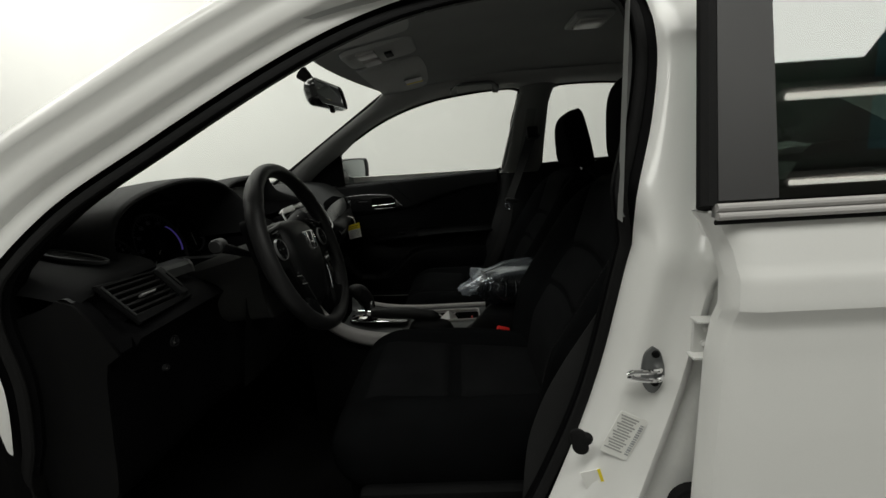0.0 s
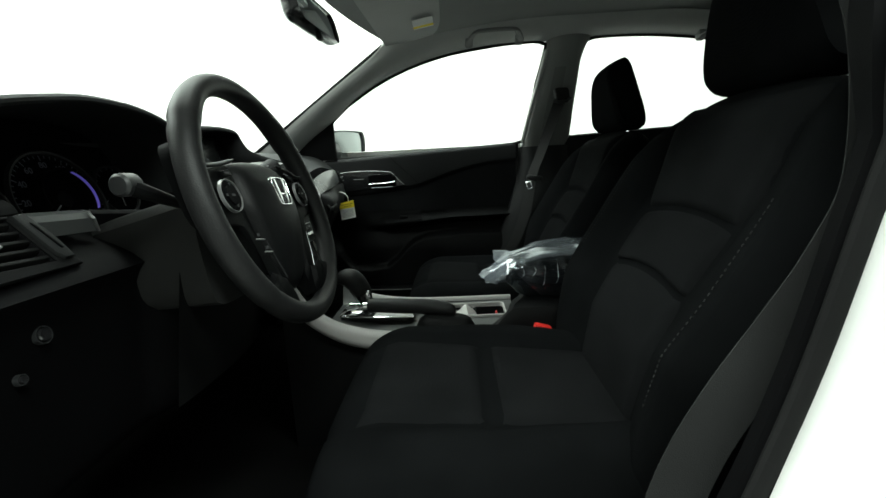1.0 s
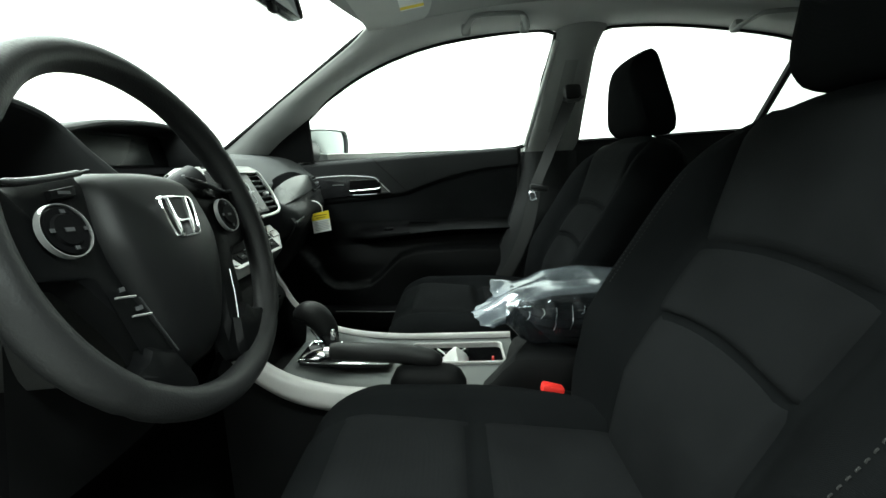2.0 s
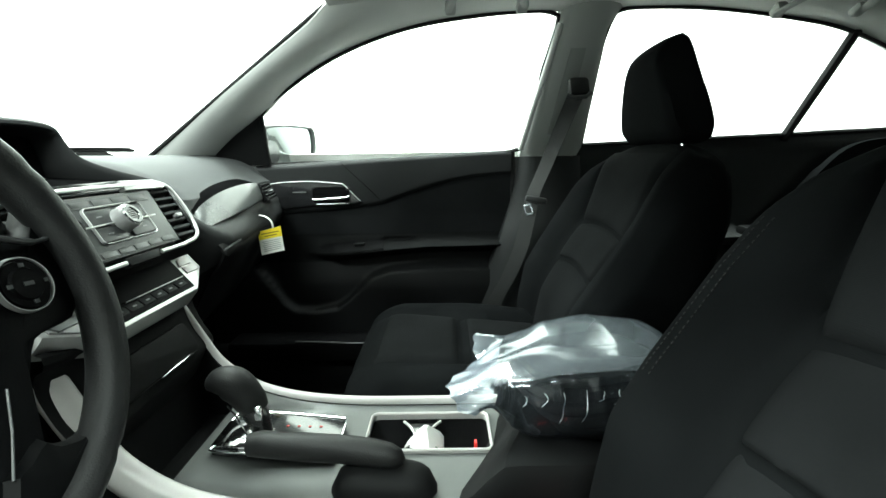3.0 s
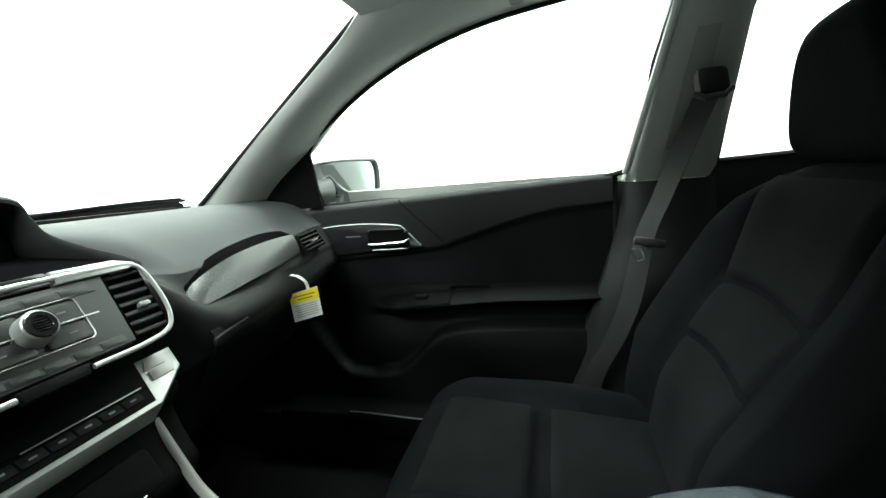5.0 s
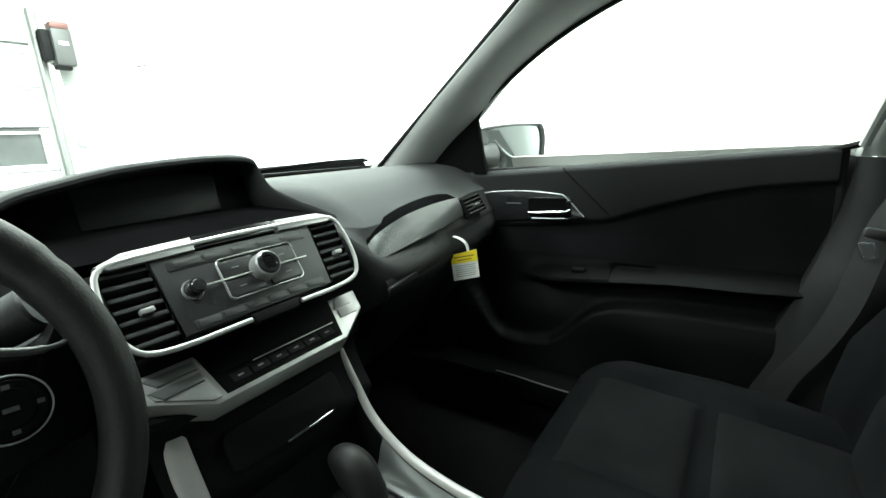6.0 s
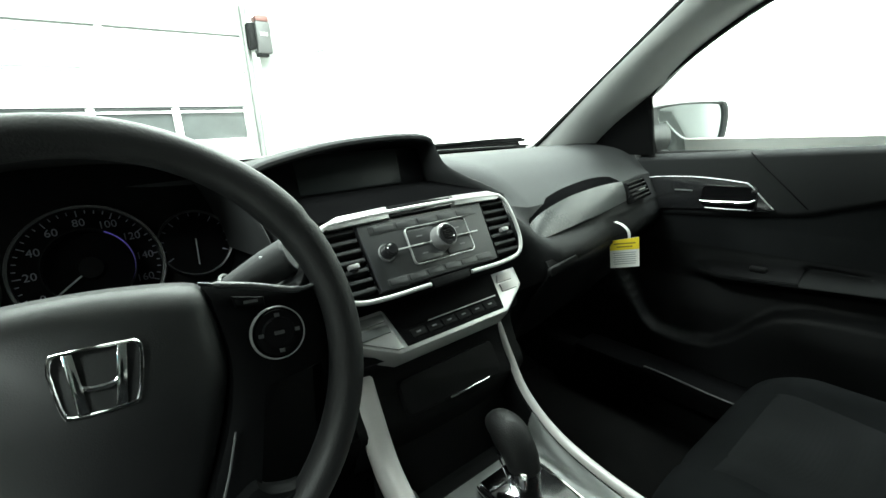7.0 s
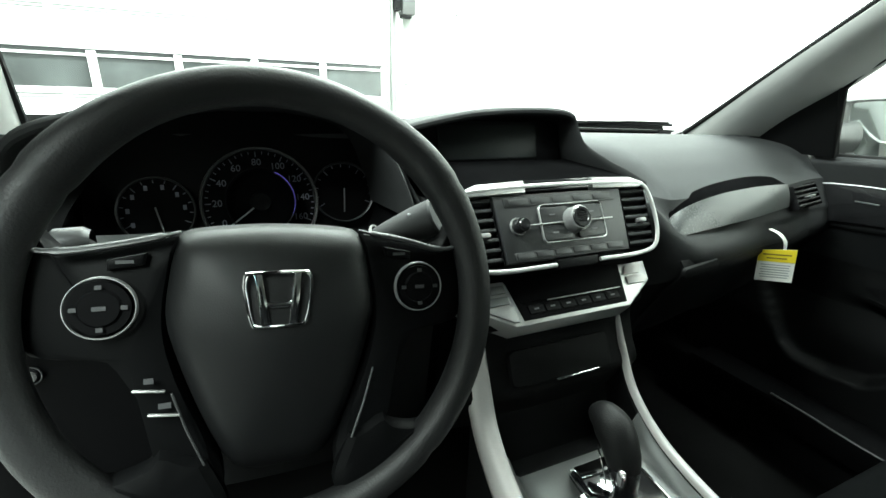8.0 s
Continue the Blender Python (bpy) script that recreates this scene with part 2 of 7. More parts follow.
def basis(origin, u, v):
    """The matrix that takes u, v, w to world axes at origin."""
    u = Vector(u).normalized()
    w = u.cross(Vector(v)).normalized()
    v = w.cross(u)
    return Matrix(((u.x, v.x, w.x, origin[0]), (u.y, v.y, w.y, origin[1]), (u.z, v.z, w.z, origin[2]), (0, 0, 0, 1)))


def bars(rows, w, h, depth, m, parent, mat, name="printing"):
    """Plain bars that stand for writing: rows of (u, v, length)."""
    for u, v, ln in rows:
        b = box(u, v, 0, ln, h, depth, 0)
        bmesh.ops.transform(b, matrix=m, verts=b.verts)
        part(name, b, mat, parent)


def text_part(body, size, m, mat, parent, name="numeral"):
    cu = bpy.data.curves.new(name, "FONT")
    cu.body, cu.size, cu.align_x, cu.align_y, cu.extrude, cu.resolution_u = body, size, "CENTER", "CENTER", 0.0003, 3
    tmp = new("tmp", cu)
    me = bpy.data.meshes.new_from_object(tmp.evaluated_get(bpy.context.evaluated_depsgraph_get()))
    bpy.data.objects.remove(tmp)
    bpy.data.curves.remove(cu)
    me.materials.clear()
    me.materials.append(mat)
    ob = new(name, me)
    me.transform(m)
    hang(ob, parent)
    return ob

# ---- the room ----
RX0, RX1, RY0, RY1, RH = -4.5, 5.0, -4.6, 1.95, 3.2
DOOR_Y0, DOOR_Y1, DOOR_TOP = -4.0, 0.98, 1.958


def slab(name, x0, x1, y0, y1, z0, z1, mat, label, category):
    return tagged(part(name, box((x0 + x1) / 2, (y0 + y1) / 2, (z0 + z1) / 2, x1 - x0, y1 - y0, z1 - z0, 0), mat), label, category, kind="structure")


slab("ground", RX0 - 8, RX1 + 8, RY0 - 8, RY1 + 8, -0.2, 0, FLOOR, "grey painted floor of a photo room", "floor")
slab("ceiling", RX0, RX1, -1.0, RY1, RH, RH + 0.15, WALL, "white painted ceiling", "ceiling")
# This half is darkened in colour, so the rear pane mirrors less light.
slab("ceiling_back", RX0, RX1, RY0, -1.0, RH, RH + 0.15, material("darkened_ceiling_paint", (0.30, 0.30, 0.29), rough=0.85, vary=0.06, vary_scale=1.5), "ceiling over the open door, darkened in colour", "ceiling")
slab("wall_side", RX0 - 0.15, RX1, RY1, RY1 + 0.15, 0, RH, WALL, "plain bright white wall beside the car", "wall")
# Rear and far walls are greyed in colour to cut light into the cabin.
DIM = material("darkened_wall_paint", (0.20, 0.20, 0.195), rough=0.8, vary=0.1, vary_scale=1.5)
slab("wall_rear", RX1, RX1 + 0.15, RY0, RY1, 0, RH, DIM, "rear wall, greyed to dim the cabin", "wall")
slab("wall_far", RX0, RX1, RY0 - 0.15, RY0, 0, RH, DIM, "far wall, greyed to dim the cabin", "wall")
# Shade beside the door is put into the wall's colour, under real stains.
STAINED_SHADE = material("stained_shaded_wall", (0.25, 0.26, 0.247), rough=0.85, vary=0.30, vary_scale=3.5, grain=0.2, grain_scale=60)
slab("wall_front", RX0 - 0.15, RX0, DOOR_Y1, 1.40, 0, RH, STAINED_SHADE, "stained white wall beside the garage door, darkened for shade", "wall")
slab("wall_front_corner", RX0 - 0.15, RX0, 1.40, RY1, 0, RH, WALL, "clean white wall in the corner", "wall")
# The lintel's weaker light is put into its grey paint.
slab("wall_front_lintel", RX0 - 0.15, RX0, RY0, DOOR_Y1, DOOR_TOP, RH, material("shaded_lintel_paint", (0.24, 0.252, 0.24), rough=0.85, vary=0.08, vary_scale=2), "white wall over the garage door, greyed for its shade", "wall")
slab("wall_front_end", RX0 - 0.15, RX0, RY0, DOOR_Y0, 0, DOOR_TOP, WALL, "white wall at the end of the garage door", "wall")

# ---- the car's shell ----
car = thing("sedan", "white sedan body seen through its open driver's door", "car", (0.5, 0, 0))


def wy(z):
    """Half width of the side glass at height z."""
    return 0.745 - 0.5 * (z - 0.98) if z > 0.9 else 0.785


# front and rear side window openings (x, z), shared by both sides
FRONT_WIN = [(-0.545, 0.954), (-0.532, 1.085), (-0.41, 1.17), (-0.267, 1.236), (-0.106, 1.281), (0.06, 1.302), (0.19, 1.309), (0.235, 1.305), (0.256, 1.285), (0.229, 1.178), (0.186, 0.986)]
REAR_WIN = [(0.366, 0.995), (0.37, 1.216), (0.386, 1.292), (0.418, 1.311), (0.60, 1.309), (0.80, 1.289), (0.97, 1.26), (1.15, 1.20), (1.36, 1.10), (1.40, 1.05), (1.36, 1.03)]


def side_trim(s):
    """The padded trim from the dash up the windscreen pillar and along the roof rail."""
    low = spline([(-0.72, 0.73, 0.955), (-0.62, 0.715, 1.03), (-0.532, 0.692, 1.087), (-0.41, 0.65, 1.172), (-0.267, 0.616, 1.238), (-0.106, 0.594, 1.283), (0.06, 0.583, 1.304), (0.24, 0.581, 1.309),
                  (0.42, 0.578, 1.313), (0.6, 0.58, 1.31), (0.8, 0.59, 1.29), (0.97, 0.605, 1.262), (1.15, 0.635, 1.20), (1.40, 0.70, 1.08)], 90)
    high = spline([(-0.86, 0.67, 0.965), (-0.68, 0.614, 1.073), (-0.55, 0.578, 1.148), (-0.42, 0.543, 1.223), (-0.335, 0.520, 1.272), (-0.285, 0.502, 1.308), (-0.24, 0.49, 1.333), (-0.15, 0.485, 1.348), (0.06, 0.48, 1.358), (0.24, 0.48, 1.36),
                   (0.42, 0.48, 1.36), (0.6, 0.48, 1.356), (0.8, 0.49, 1.34), (0.97, 0.50, 1.315), (1.15, 0.53, 1.25), (1.40, 0.60, 1.12)], 90)
    rows = []
    for i, (a, b) in enumerate(zip(low, high)):
        row = [(a[0], s * (a[1] + 0.03), a[2] + 0.004), (a[0], s * (a[1] + 0.006), a[2] - 0.003)]
        for k in np.linspace(0, 1, 9):
            bulge = 0.020 * math.sin(math.pi * k) ** 0.8
            row.append((a[0] + (b[0] - a[0]) * k + 0.25 * bulge, s * (a[1] + (b[1] - a[1]) * k - bulge), a[2] + (b[2] - a[2]) * k - 0.35 * bulge))
        row += [(b[0] - 0.004, s * (b[1] + 0.004), b[2] + 0.004), (b[0] - 0.006, s * (b[1] + 0.03), b[2] + 0.010)]
        rows.append(row)
    return skin(rows)


for s in (1, -1):
    part("roof_rail_trim", side_trim(s), GREY_TRIM, car, "light grey padded pillar and roof rail trim")


def headliner():
    rows = []
    for u in np.linspace(0, 1, 40):
        row = []
        for v in np.linspace(-1, 1, 41):
            y = v * 0.52
            x0 = -0.385 + 0.125 * v * v
            x = x0 + (1.42 - x0) * u
            z = 1.392 - 0.055 * max(0, (0.25 - x) / 0.6) ** 1.6 - 0.042 * v * v - 0.16 * max(0, (x - 0.7) / 0.7) ** 2
            row.append((x, y, z))
        rows.append(row)
    return rows


hl = headliner()
part("headliner", skin(hl), HEADLINER, car, "grey felt headliner")
part("roof_panel", skin([[(x - 0.03, y * 1.06, z + 0.045 - 0.10 * max(0, abs(y) - 0.4)) for x, y, z in r] for r in hl]), PAINT, car, "white roof")


def pillar_b(s):
    rows = []
    for k in np.linspace(0, 1, 20):
        z = 0.966 + (1.325 - 0.966) * k
        xa, xb = 0.192 + 0.07 * k, 0.368 + 0.012 * k + 0.03 * max(0, k - 0.85) / 0.15
        y = wy(z)
        row = [(xa - 0.004, s * (y + 0.03), z)]
        for j in np.linspace(0, 1, 11):
            b = 0.030 * math.sin(math.pi * min(1, max(0, j))) ** 0.5
            row.append((xa + (xb - xa) * j, s * (y - b), z))
        row.append((xb, s * (y + 0.03), z))
        rows.append(row)
    return skin(rows)


def pillar_b_low(s):
    rows = []
    for z in np.linspace(0.36, 0.966, 14):
        k = (0.966 - z) / 0.60
        xa, xb = 0.188 - (0.22 if s > 0 else 0.10) * k ** 1.5, 0.372 + 0.04 * k
        y = 0.745 - 0.026 * smooth(0.84, 0.74, z) if s > 0 else 0.712
        xa += 0.0 if s > 0 else 0.034
        edge = 0.06 if s > 0 else 0.02
        row = [(xa - 0.004, s * (y + edge), z)]
        for j in np.linspace(0, 1, 9):
            row.append((xa + (xb - xa) * j, s * (y - 0.035 * math.sin(math.pi * j) ** 0.4), z))
        row.append((xb, s * (y + edge), z))
        rows.append(row)
    return skin(rows)


for s in (1, -1):
    # The pillar's shade is put into its colour, darker than the rail trim.
    part("upper_pillar_trim", pillar_b(s), PILLAR, car, "light grey upper centre pillar trim, darkened for its shade")
    # Same trim twice; the driver's side has its shade in a darker black.
    part("lower_pillar_trim", pillar_b_low(s), DOOR_TRIM if s > 0 else DARK, car, "black lower centre pillar trim")


def pane(outline, s, inset=0.02):
    """A thin slanted side pane over a window opening."""
    c = np.mean(np.array(outline), axis=0)
    pts = [(c[0] + (x - c[0]) * 1.04, c[1] + (z - c[1]) * 1.06) for x, z in outline]
    bm = bmesh.new()
    bm.faces.new([bm.verts.new((x, s * (wy(z) + inset), z)) for x, z in pts])
    return bm


def weatherstrip(outline, s, r=0.006, inset=0.004, closed=True):
    pts = [(x, s * (wy(z) + inset), z) for x, z in spline(list(outline) + ([outline[0]] if closed else []), 90)]
    return tube(pts, r, 8, caps=False, up=(0, 1, 0))


for s in (1, -1):
    for outline in ((FRONT_WIN, REAR_WIN) if s > 0 else (REAR_WIN,)):
        g = part("side_window", pane(outline, s), GLASS, car, "clear side window glass")
        g.visible_shadow = False
        part("window_seal", weatherstrip(outline, s), RUBBER, car, "black rubber window seal")
    # slanted division bar of the rear door window
    part("window_bar", tube([(0.945, s * (wy(1.0) + 0.006), 1.0), (1.0, s * (wy(1.28) + 0.006), 1.28)], 0.012, 8, up=(0, 1, 0)), RUBBER, car, "black window division bar")

# windscreen
ws = []
for u in np.linspace(0, 1, 12):
    row = []
    for v in np.linspace(-1, 1, 25):
        low = Vector((-1.02 + 0.185 * v * v, 0.66 * v, 0.982))
        top = Vector((-0.40 + 0.110 * v * v, 0.512 * v, 1.352 - 0.044 * v * v))
        p = low.lerp(top, u)
        b = 0.02 * math.sin(math.pi * u) * (1 - v * v)
        row.append((p.x - b, p.y, p.z + b))
    ws.append(row)
glass = part("windscreen", skin(ws), GLASS, car, "clear windscreen")
glass.visible_shadow = False
for j in (0, 24):
    part("windscreen_seal", tube([r[j] for r in ws], 0.006, 8), RUBBER, car, "black windscreen edge seal")

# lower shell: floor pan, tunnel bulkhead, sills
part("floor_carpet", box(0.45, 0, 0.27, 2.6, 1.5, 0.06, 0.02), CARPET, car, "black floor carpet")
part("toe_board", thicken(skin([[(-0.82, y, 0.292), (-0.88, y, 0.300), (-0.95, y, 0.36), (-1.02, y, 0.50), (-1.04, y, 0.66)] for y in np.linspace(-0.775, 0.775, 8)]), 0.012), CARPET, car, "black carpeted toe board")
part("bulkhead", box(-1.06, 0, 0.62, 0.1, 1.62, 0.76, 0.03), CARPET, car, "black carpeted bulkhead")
part("rear_bulkhead", box(1.62, 0, 0.62, 0.08, 1.5, 0.8, 0.03), CARPET, car)
part("parcel_shelf", box(1.55, 0, 0.96, 0.4, 1.42, 0.03, 0.01), DARK, car, "black rear parcel shelf")
part("sill_trim", box(-0.40, 0.72, 0.345, 1.65, 0.12, 0.14, 0.02), DARK, car, "black door sill trim")
part("kick_panel", box(-0.87, 0.755, 0.62, 0.40, 0.06, 0.72, 0.02), CARPET, car)
part("kick_panel", box(-0.86, -0.765, 0.62, 0.42, 0.06, 0.72, 0.02), CARPET, car)
part("underbody", box(0.1, 0, 0.2, 4.2, 1.5, 0.08, 0.02), DARK, car, "black underbody")
AXLES = (-1.35, 1.43)
for x in AXLES:
    for s in (-1, 1):
        w = part("wheel", lathe([(0.20, -0.10), (0.235, -0.105), (0.29, -0.11), (0.318, -0.098), (0.328, -0.07), (0.329, 0), (0.328, 0.07), (0.318, 0.098), (0.29, 0.11), (0.235, 0.105), (0.20, 0.10)], pose(x, s * 0.79, 0.33, 90), 48), RUBBER, car, "black tyre")
        part("rim", lathe([(0.0, s * -0.085), (0.05, s * -0.09), (0.07, s * -0.075), (0.17, s * -0.085), (0.205, s * -0.10), (0.215, s * -0.06), (0.215, s * 0.06)], pose(x, s * 0.79, 0.33, 90), 40), SILVER, w, "silver wheel rim")


def side_y(z):
    """Outer half width of the body side at height z: tucked in at the sill, a shoulder crease below the glass."""
    return float(np.interp(z, (0.20, 0.30, 0.45, 0.60, 0.75, 0.83, 0.872, 0.884, 0.890, 0.922, 0.930, 0.985), (0.80, 0.862, 0.876, 0.884, 0.885, 0.8845, 0.8860, 0.8915, 0.8945, 0.8925, 0.8890, 0.877)))


SIDE_Z = [0.22, 0.30, 0.38, 0.45, 0.53, 0.60, 0.68, 0.75, 0.80, 0.83, 0.855, 0.872, 0.884, 0.890, 0.905, 0.922, 0.930, 0.95, 0.97, 0.985]


def body_skin(xs, s, squeeze, top):
    """A body side from xs[0] to xs[-1], drawn in by squeeze(x) and ending at height top(x)."""
    return [[(x, s * side_y(z) * squeeze(x), 0.22 + (z - 0.22) * (top(x) - 0.22) / 0.765) for z in SIDE_Z] for x in xs]


def no_arch(bm):
    """Cuts the wheel arches out of a body side."""
    bmesh.ops.delete(bm, geom=[f for f in bm.faces if any(math.hypot(f.calc_center_median().x - a, f.calc_center_median().z - 0.33) < 0.375 for a in AXLES)], context="FACES")
    return thicken(bm, 0.012)


NOSE = lambda x: 1 - 0.16 * smooth(-1.65, -2.32, x) ** 2
TAIL = lambda x: 1 - 0.12 * smooth(1.9, 2.5, x) ** 2
hood_z = lambda x: 0.975 - 0.215 * smooth(-0.80, -2.45, x)
deck_z = lambda x: 0.985 + 0.035 * smooth(1.3, 1.9, x) - 0.05 * smooth(2.2, 2.5, x)
for s in (-1, 1):
    x1 = -0.800 if s < 0 else -0.735
    part("front_wing", no_arch(skin(body_skin(np.linspace(-2.30, x1, 60), s, NOSE, hood_z))), PAINT, car, "white front wing", sharp=40)
    part("rear_wing", no_arch(skin(body_skin(np.linspace(1.362, 2.50, 46), s, TAIL, deck_z))), PAINT, car, "white rear wing", sharp=40)
part("bonnet", thicken(skin([[(x, 0.876 * NOSE(x) * v, hood_z(x) - 0.002 + 0.045 * (1 - v * v) ** 0.7 * (1 - 0.6 * smooth(-1.9, -2.3, x))) for v in np.linspace(-1, 1, 31)] for x in np.linspace(-1.06, -2.30, 26)]), 0.006), PAINT, car, "white bonnet")
part("scuttle", thicken(skin([[(x, 0.86 * v, 0.976 + 0.012 * (1 - v * v)) for v in np.linspace(-1, 1, 15)] for x in np.linspace(-1.07, -0.98, 5)]), 0.006), DARK, car, "black scuttle panel under the windscreen")
part("front_bumper", thicken(skin([[(-2.30 - 0.10 * math.cos(a * 0.9) + 0.03 * k, 0.735 * math.sin(a) / math.sin(1.4), 0.24 + 0.525 * (1 - k)) for a in np.linspace(-1.4, 1.4, 25)] for k in np.linspace(0, 1, 10)]), 0.01), PAINT, car, "white front bumper")
part("rear_bumper", thicken(skin([[(2.50 + 0.07 * math.cos(a * 0.9), 0.77 * math.sin(a) / math.sin(1.4), 0.24 + 0.73 * k) for a in np.linspace(-1.4, 1.4, 25)] for k in np.linspace(0, 1, 10)]), 0.01), PAINT, car, "white rear bumper")
part("boot_lid", thicken(skin([[(x, 0.87 * TAIL(x) * v, deck_z(x) + 0.04 * (1 - v * v) ** 0.7) for v in np.linspace(-1, 1, 27)] for x in np.linspace(1.78, 2.52, 16)]), 0.006), PAINT, car, "white boot lid")
rw = []
for u in np.linspace(0, 1, 10):
    rw.append([(1.30 + 0.55 * u, (0.50 + 0.14 * u) * v, 1.325 - 0.27 * u - 0.02 * v * v + 0.025 * math.sin(math.pi * u)) for v in np.linspace(-1, 1, 19)])
part("rear_window", skin(rw), GLASS, car, "clear rear window").visible_shadow = False
for s in (-1, 1):
    part("rear_pillar", thicken(skin([[(1.24 + 0.60 * u, s * (0.56 + 0.08 * u - 0.02), 1.315 - 0.27 * u), (1.20 + 0.62 * u, s * (0.60 + 0.13 * u), 1.285 - 0.265 * u), (1.20 + 0.60 * u, s * (0.66 + 0.17 * u), 1.20 - 0.205 * u), (1.30 + 0.50 * u, s * (0.75 + 0.11 * u), 1.06 - 0.075 * u)] for u in np.linspace(0, 1, 9)]), 0.012), PAINT, car, "white rear pillar")
    part("sill", thicken(skin([[(x, s * 0.80, 0.215), (x, s * 0.858, 0.235), (x, s * 0.868, 0.270), (x, s * 0.862, 0.298), (x, s * 0.80, 0.305)] for x in np.linspace(-0.98, 1.06, 12)]), 0.008), PAINT, car, "white sill")


def roof_side(s, x_from):
    """The white outer rail over the doors, from the windscreen's foot to the rear pillar."""
    low = spline([(-0.92, 0.81, 0.975), (-0.68, 0.762, 1.048), (-0.532, 0.722, 1.105), (-0.41, 0.685, 1.186), (-0.267, 0.652, 1.252), (-0.106, 0.632, 1.297), (0.06, 0.622, 1.318), (0.42, 0.618, 1.327), (0.8, 0.63, 1.306), (0.97, 0.645, 1.278), (1.20, 0.685, 1.21)], 70)
    high = spline([(-0.93, 0.725, 0.976), (-0.76, 0.672, 1.030), (-0.59, 0.626, 1.132), (-0.45, 0.588, 1.216), (-0.34, 0.560, 1.288), (-0.15, 0.545, 1.370), (0.06, 0.538, 1.402), (0.42, 0.538, 1.404), (0.8, 0.54, 1.385), (0.97, 0.55, 1.36), (1.24, 0.56, 1.315)], 70)
    rows = []
    for a, b in zip(low, high):
        if a[0] >= x_from:
            rows.append([(a[0] + (b[0] - a[0]) * k, s * (a[1] + (b[1] - a[1]) * k + 0.016 * math.sin(math.pi * k)), a[2] + (b[2] - a[2]) * k + 0.010 * math.sin(math.pi * k)) for k in np.linspace(0, 1, 9)])
    return thicken(skin(rows), 0.008)


part("roof_side", roof_side(1, -1.0), PAINT, car, "white roof side rail")
part("roof_side", roof_side(-1, 0.42), PAINT, car, "white roof side rail")

# ---- driver's side body frame round the open doorway ----
OPENING = [(0.0, 0.41), (-0.45, 0.41), (-0.595, 0.46), (-0.664, 0.60), (-0.644, 0.69), (-0.632, 0.78), (-0.637, 0.90), (-0.56, 1.008), (-0.432, 1.095), (-0.282, 1.187), (-0.163, 1.247), (-0.048, 1.284), (0.08, 1.302), (0.19, 1.302),
           (0.255, 1.275), (0.268, 1.20), (0.246, 1.10), (0.205, 0.99), (0.183, 0.92), (0.153, 0.787), (0.125, 0.692), (0.088, 0.589), (0.053, 0.50), (0.02, 0.42), (0.0, 0.41)]


def dy(z):
    return -(0.785 if z < 0.93 else 0.785 - 0.5 * (z - 0.93))


def frame_curve(n):
    pts = spline(OPENING, n)
    mid = np.array((-0.15, 0.85))
    out = []
    for i, (x, z) in enumerate(pts):
        t = pts[min(i + 1, n - 1)] - pts[max(i - 1, 0)]
        nrm = np.array((t[1], -t[0])) / (np.hypot(*t) + 1e-9)
        if nrm @ (pts[i] - mid) < 0:
            nrm = -nrm
        slope = 0.5 if z > 0.93 else 0.0
        A = Vector((nrm[0], slope * nrm[1], nrm[1]))
        out.append(((x, dy(z), z), (A, Vector((0, -1, 0)))))
    return out


fc = frame_curve(150)
ROOF_SHAPE = [(0.006, -0.004), (0.010, 0.0), (0.016, 0.002), (0.028, 0.006), (0.034, 0.022), (0.040, 0.030), (0.058, 0.034), (0.072, 0.040), (0.080, 0.052), (0.086, 0.058), (0.098, 0.058), (0.112, 0.045), (0.118, 0.02), (0.118, -0.03)]
POST_SHAPE = [(0.011, -0.008), (0.018, -0.001), (0.026, 0.002), (0.034, 0.003), (0.042, 0.004), (0.050, 0.005), (0.058, 0.006), (0.070, 0.007), (0.084, 0.009), (0.091, 0.020), (0.097, 0.028), (0.105, 0.027), (0.112, 0.012), (0.120, -0.03)]
# below the belt line the post's paint runs inwards to the trim before it meets the seal
LOW_SHAPE = [(0.031, -0.050), (0.033, -0.038), (0.036, -0.024), (0.040, -0.010), (0.045, 0.000), (0.051, 0.004)] + POST_SHAPE[6:]


def along_frame(roof, post, low):
    """A section swept round the door opening: roof all along, turning into post on the centre post and into low further down it."""
    rows = []
    for p, (A, O) in fc:
        w = smooth(0.02, 0.14, p[0]) * (1 - smooth(1.22, 1.29, p[2]))
        v = smooth(1.01, 0.93, p[2])
        rows.append([Vector(p) + sum((F * (r + (q + (l - q) * v - r) * w) for F, r, q, l in zip((A, O), a, b, c)), Vector()) for a, b, c in zip(roof, post, low)])
    return skin(rows)


part("body_side_frame", along_frame(ROOF_SHAPE, POST_SHAPE, LOW_SHAPE), PAINT, car, "white painted door frame", sharp=60)
ROUND = [(0.008 * math.cos(a), 0.006 * math.sin(a)) for a in np.linspace(0, 2 * math.pi, 11)]
SEAL = [(a - 0.008, b - 0.013) for a, b in ROUND]
part("door_seal", along_frame(SEAL, SEAL, [(a + 0.025, b - 0.054) for a, b in ROUND]), RUBBER, car, "black rubber door opening seal")
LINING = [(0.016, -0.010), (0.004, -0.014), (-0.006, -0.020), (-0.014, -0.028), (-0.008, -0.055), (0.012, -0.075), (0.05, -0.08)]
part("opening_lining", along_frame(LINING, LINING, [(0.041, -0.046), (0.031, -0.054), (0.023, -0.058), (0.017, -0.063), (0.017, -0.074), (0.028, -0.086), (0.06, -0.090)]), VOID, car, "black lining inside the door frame")
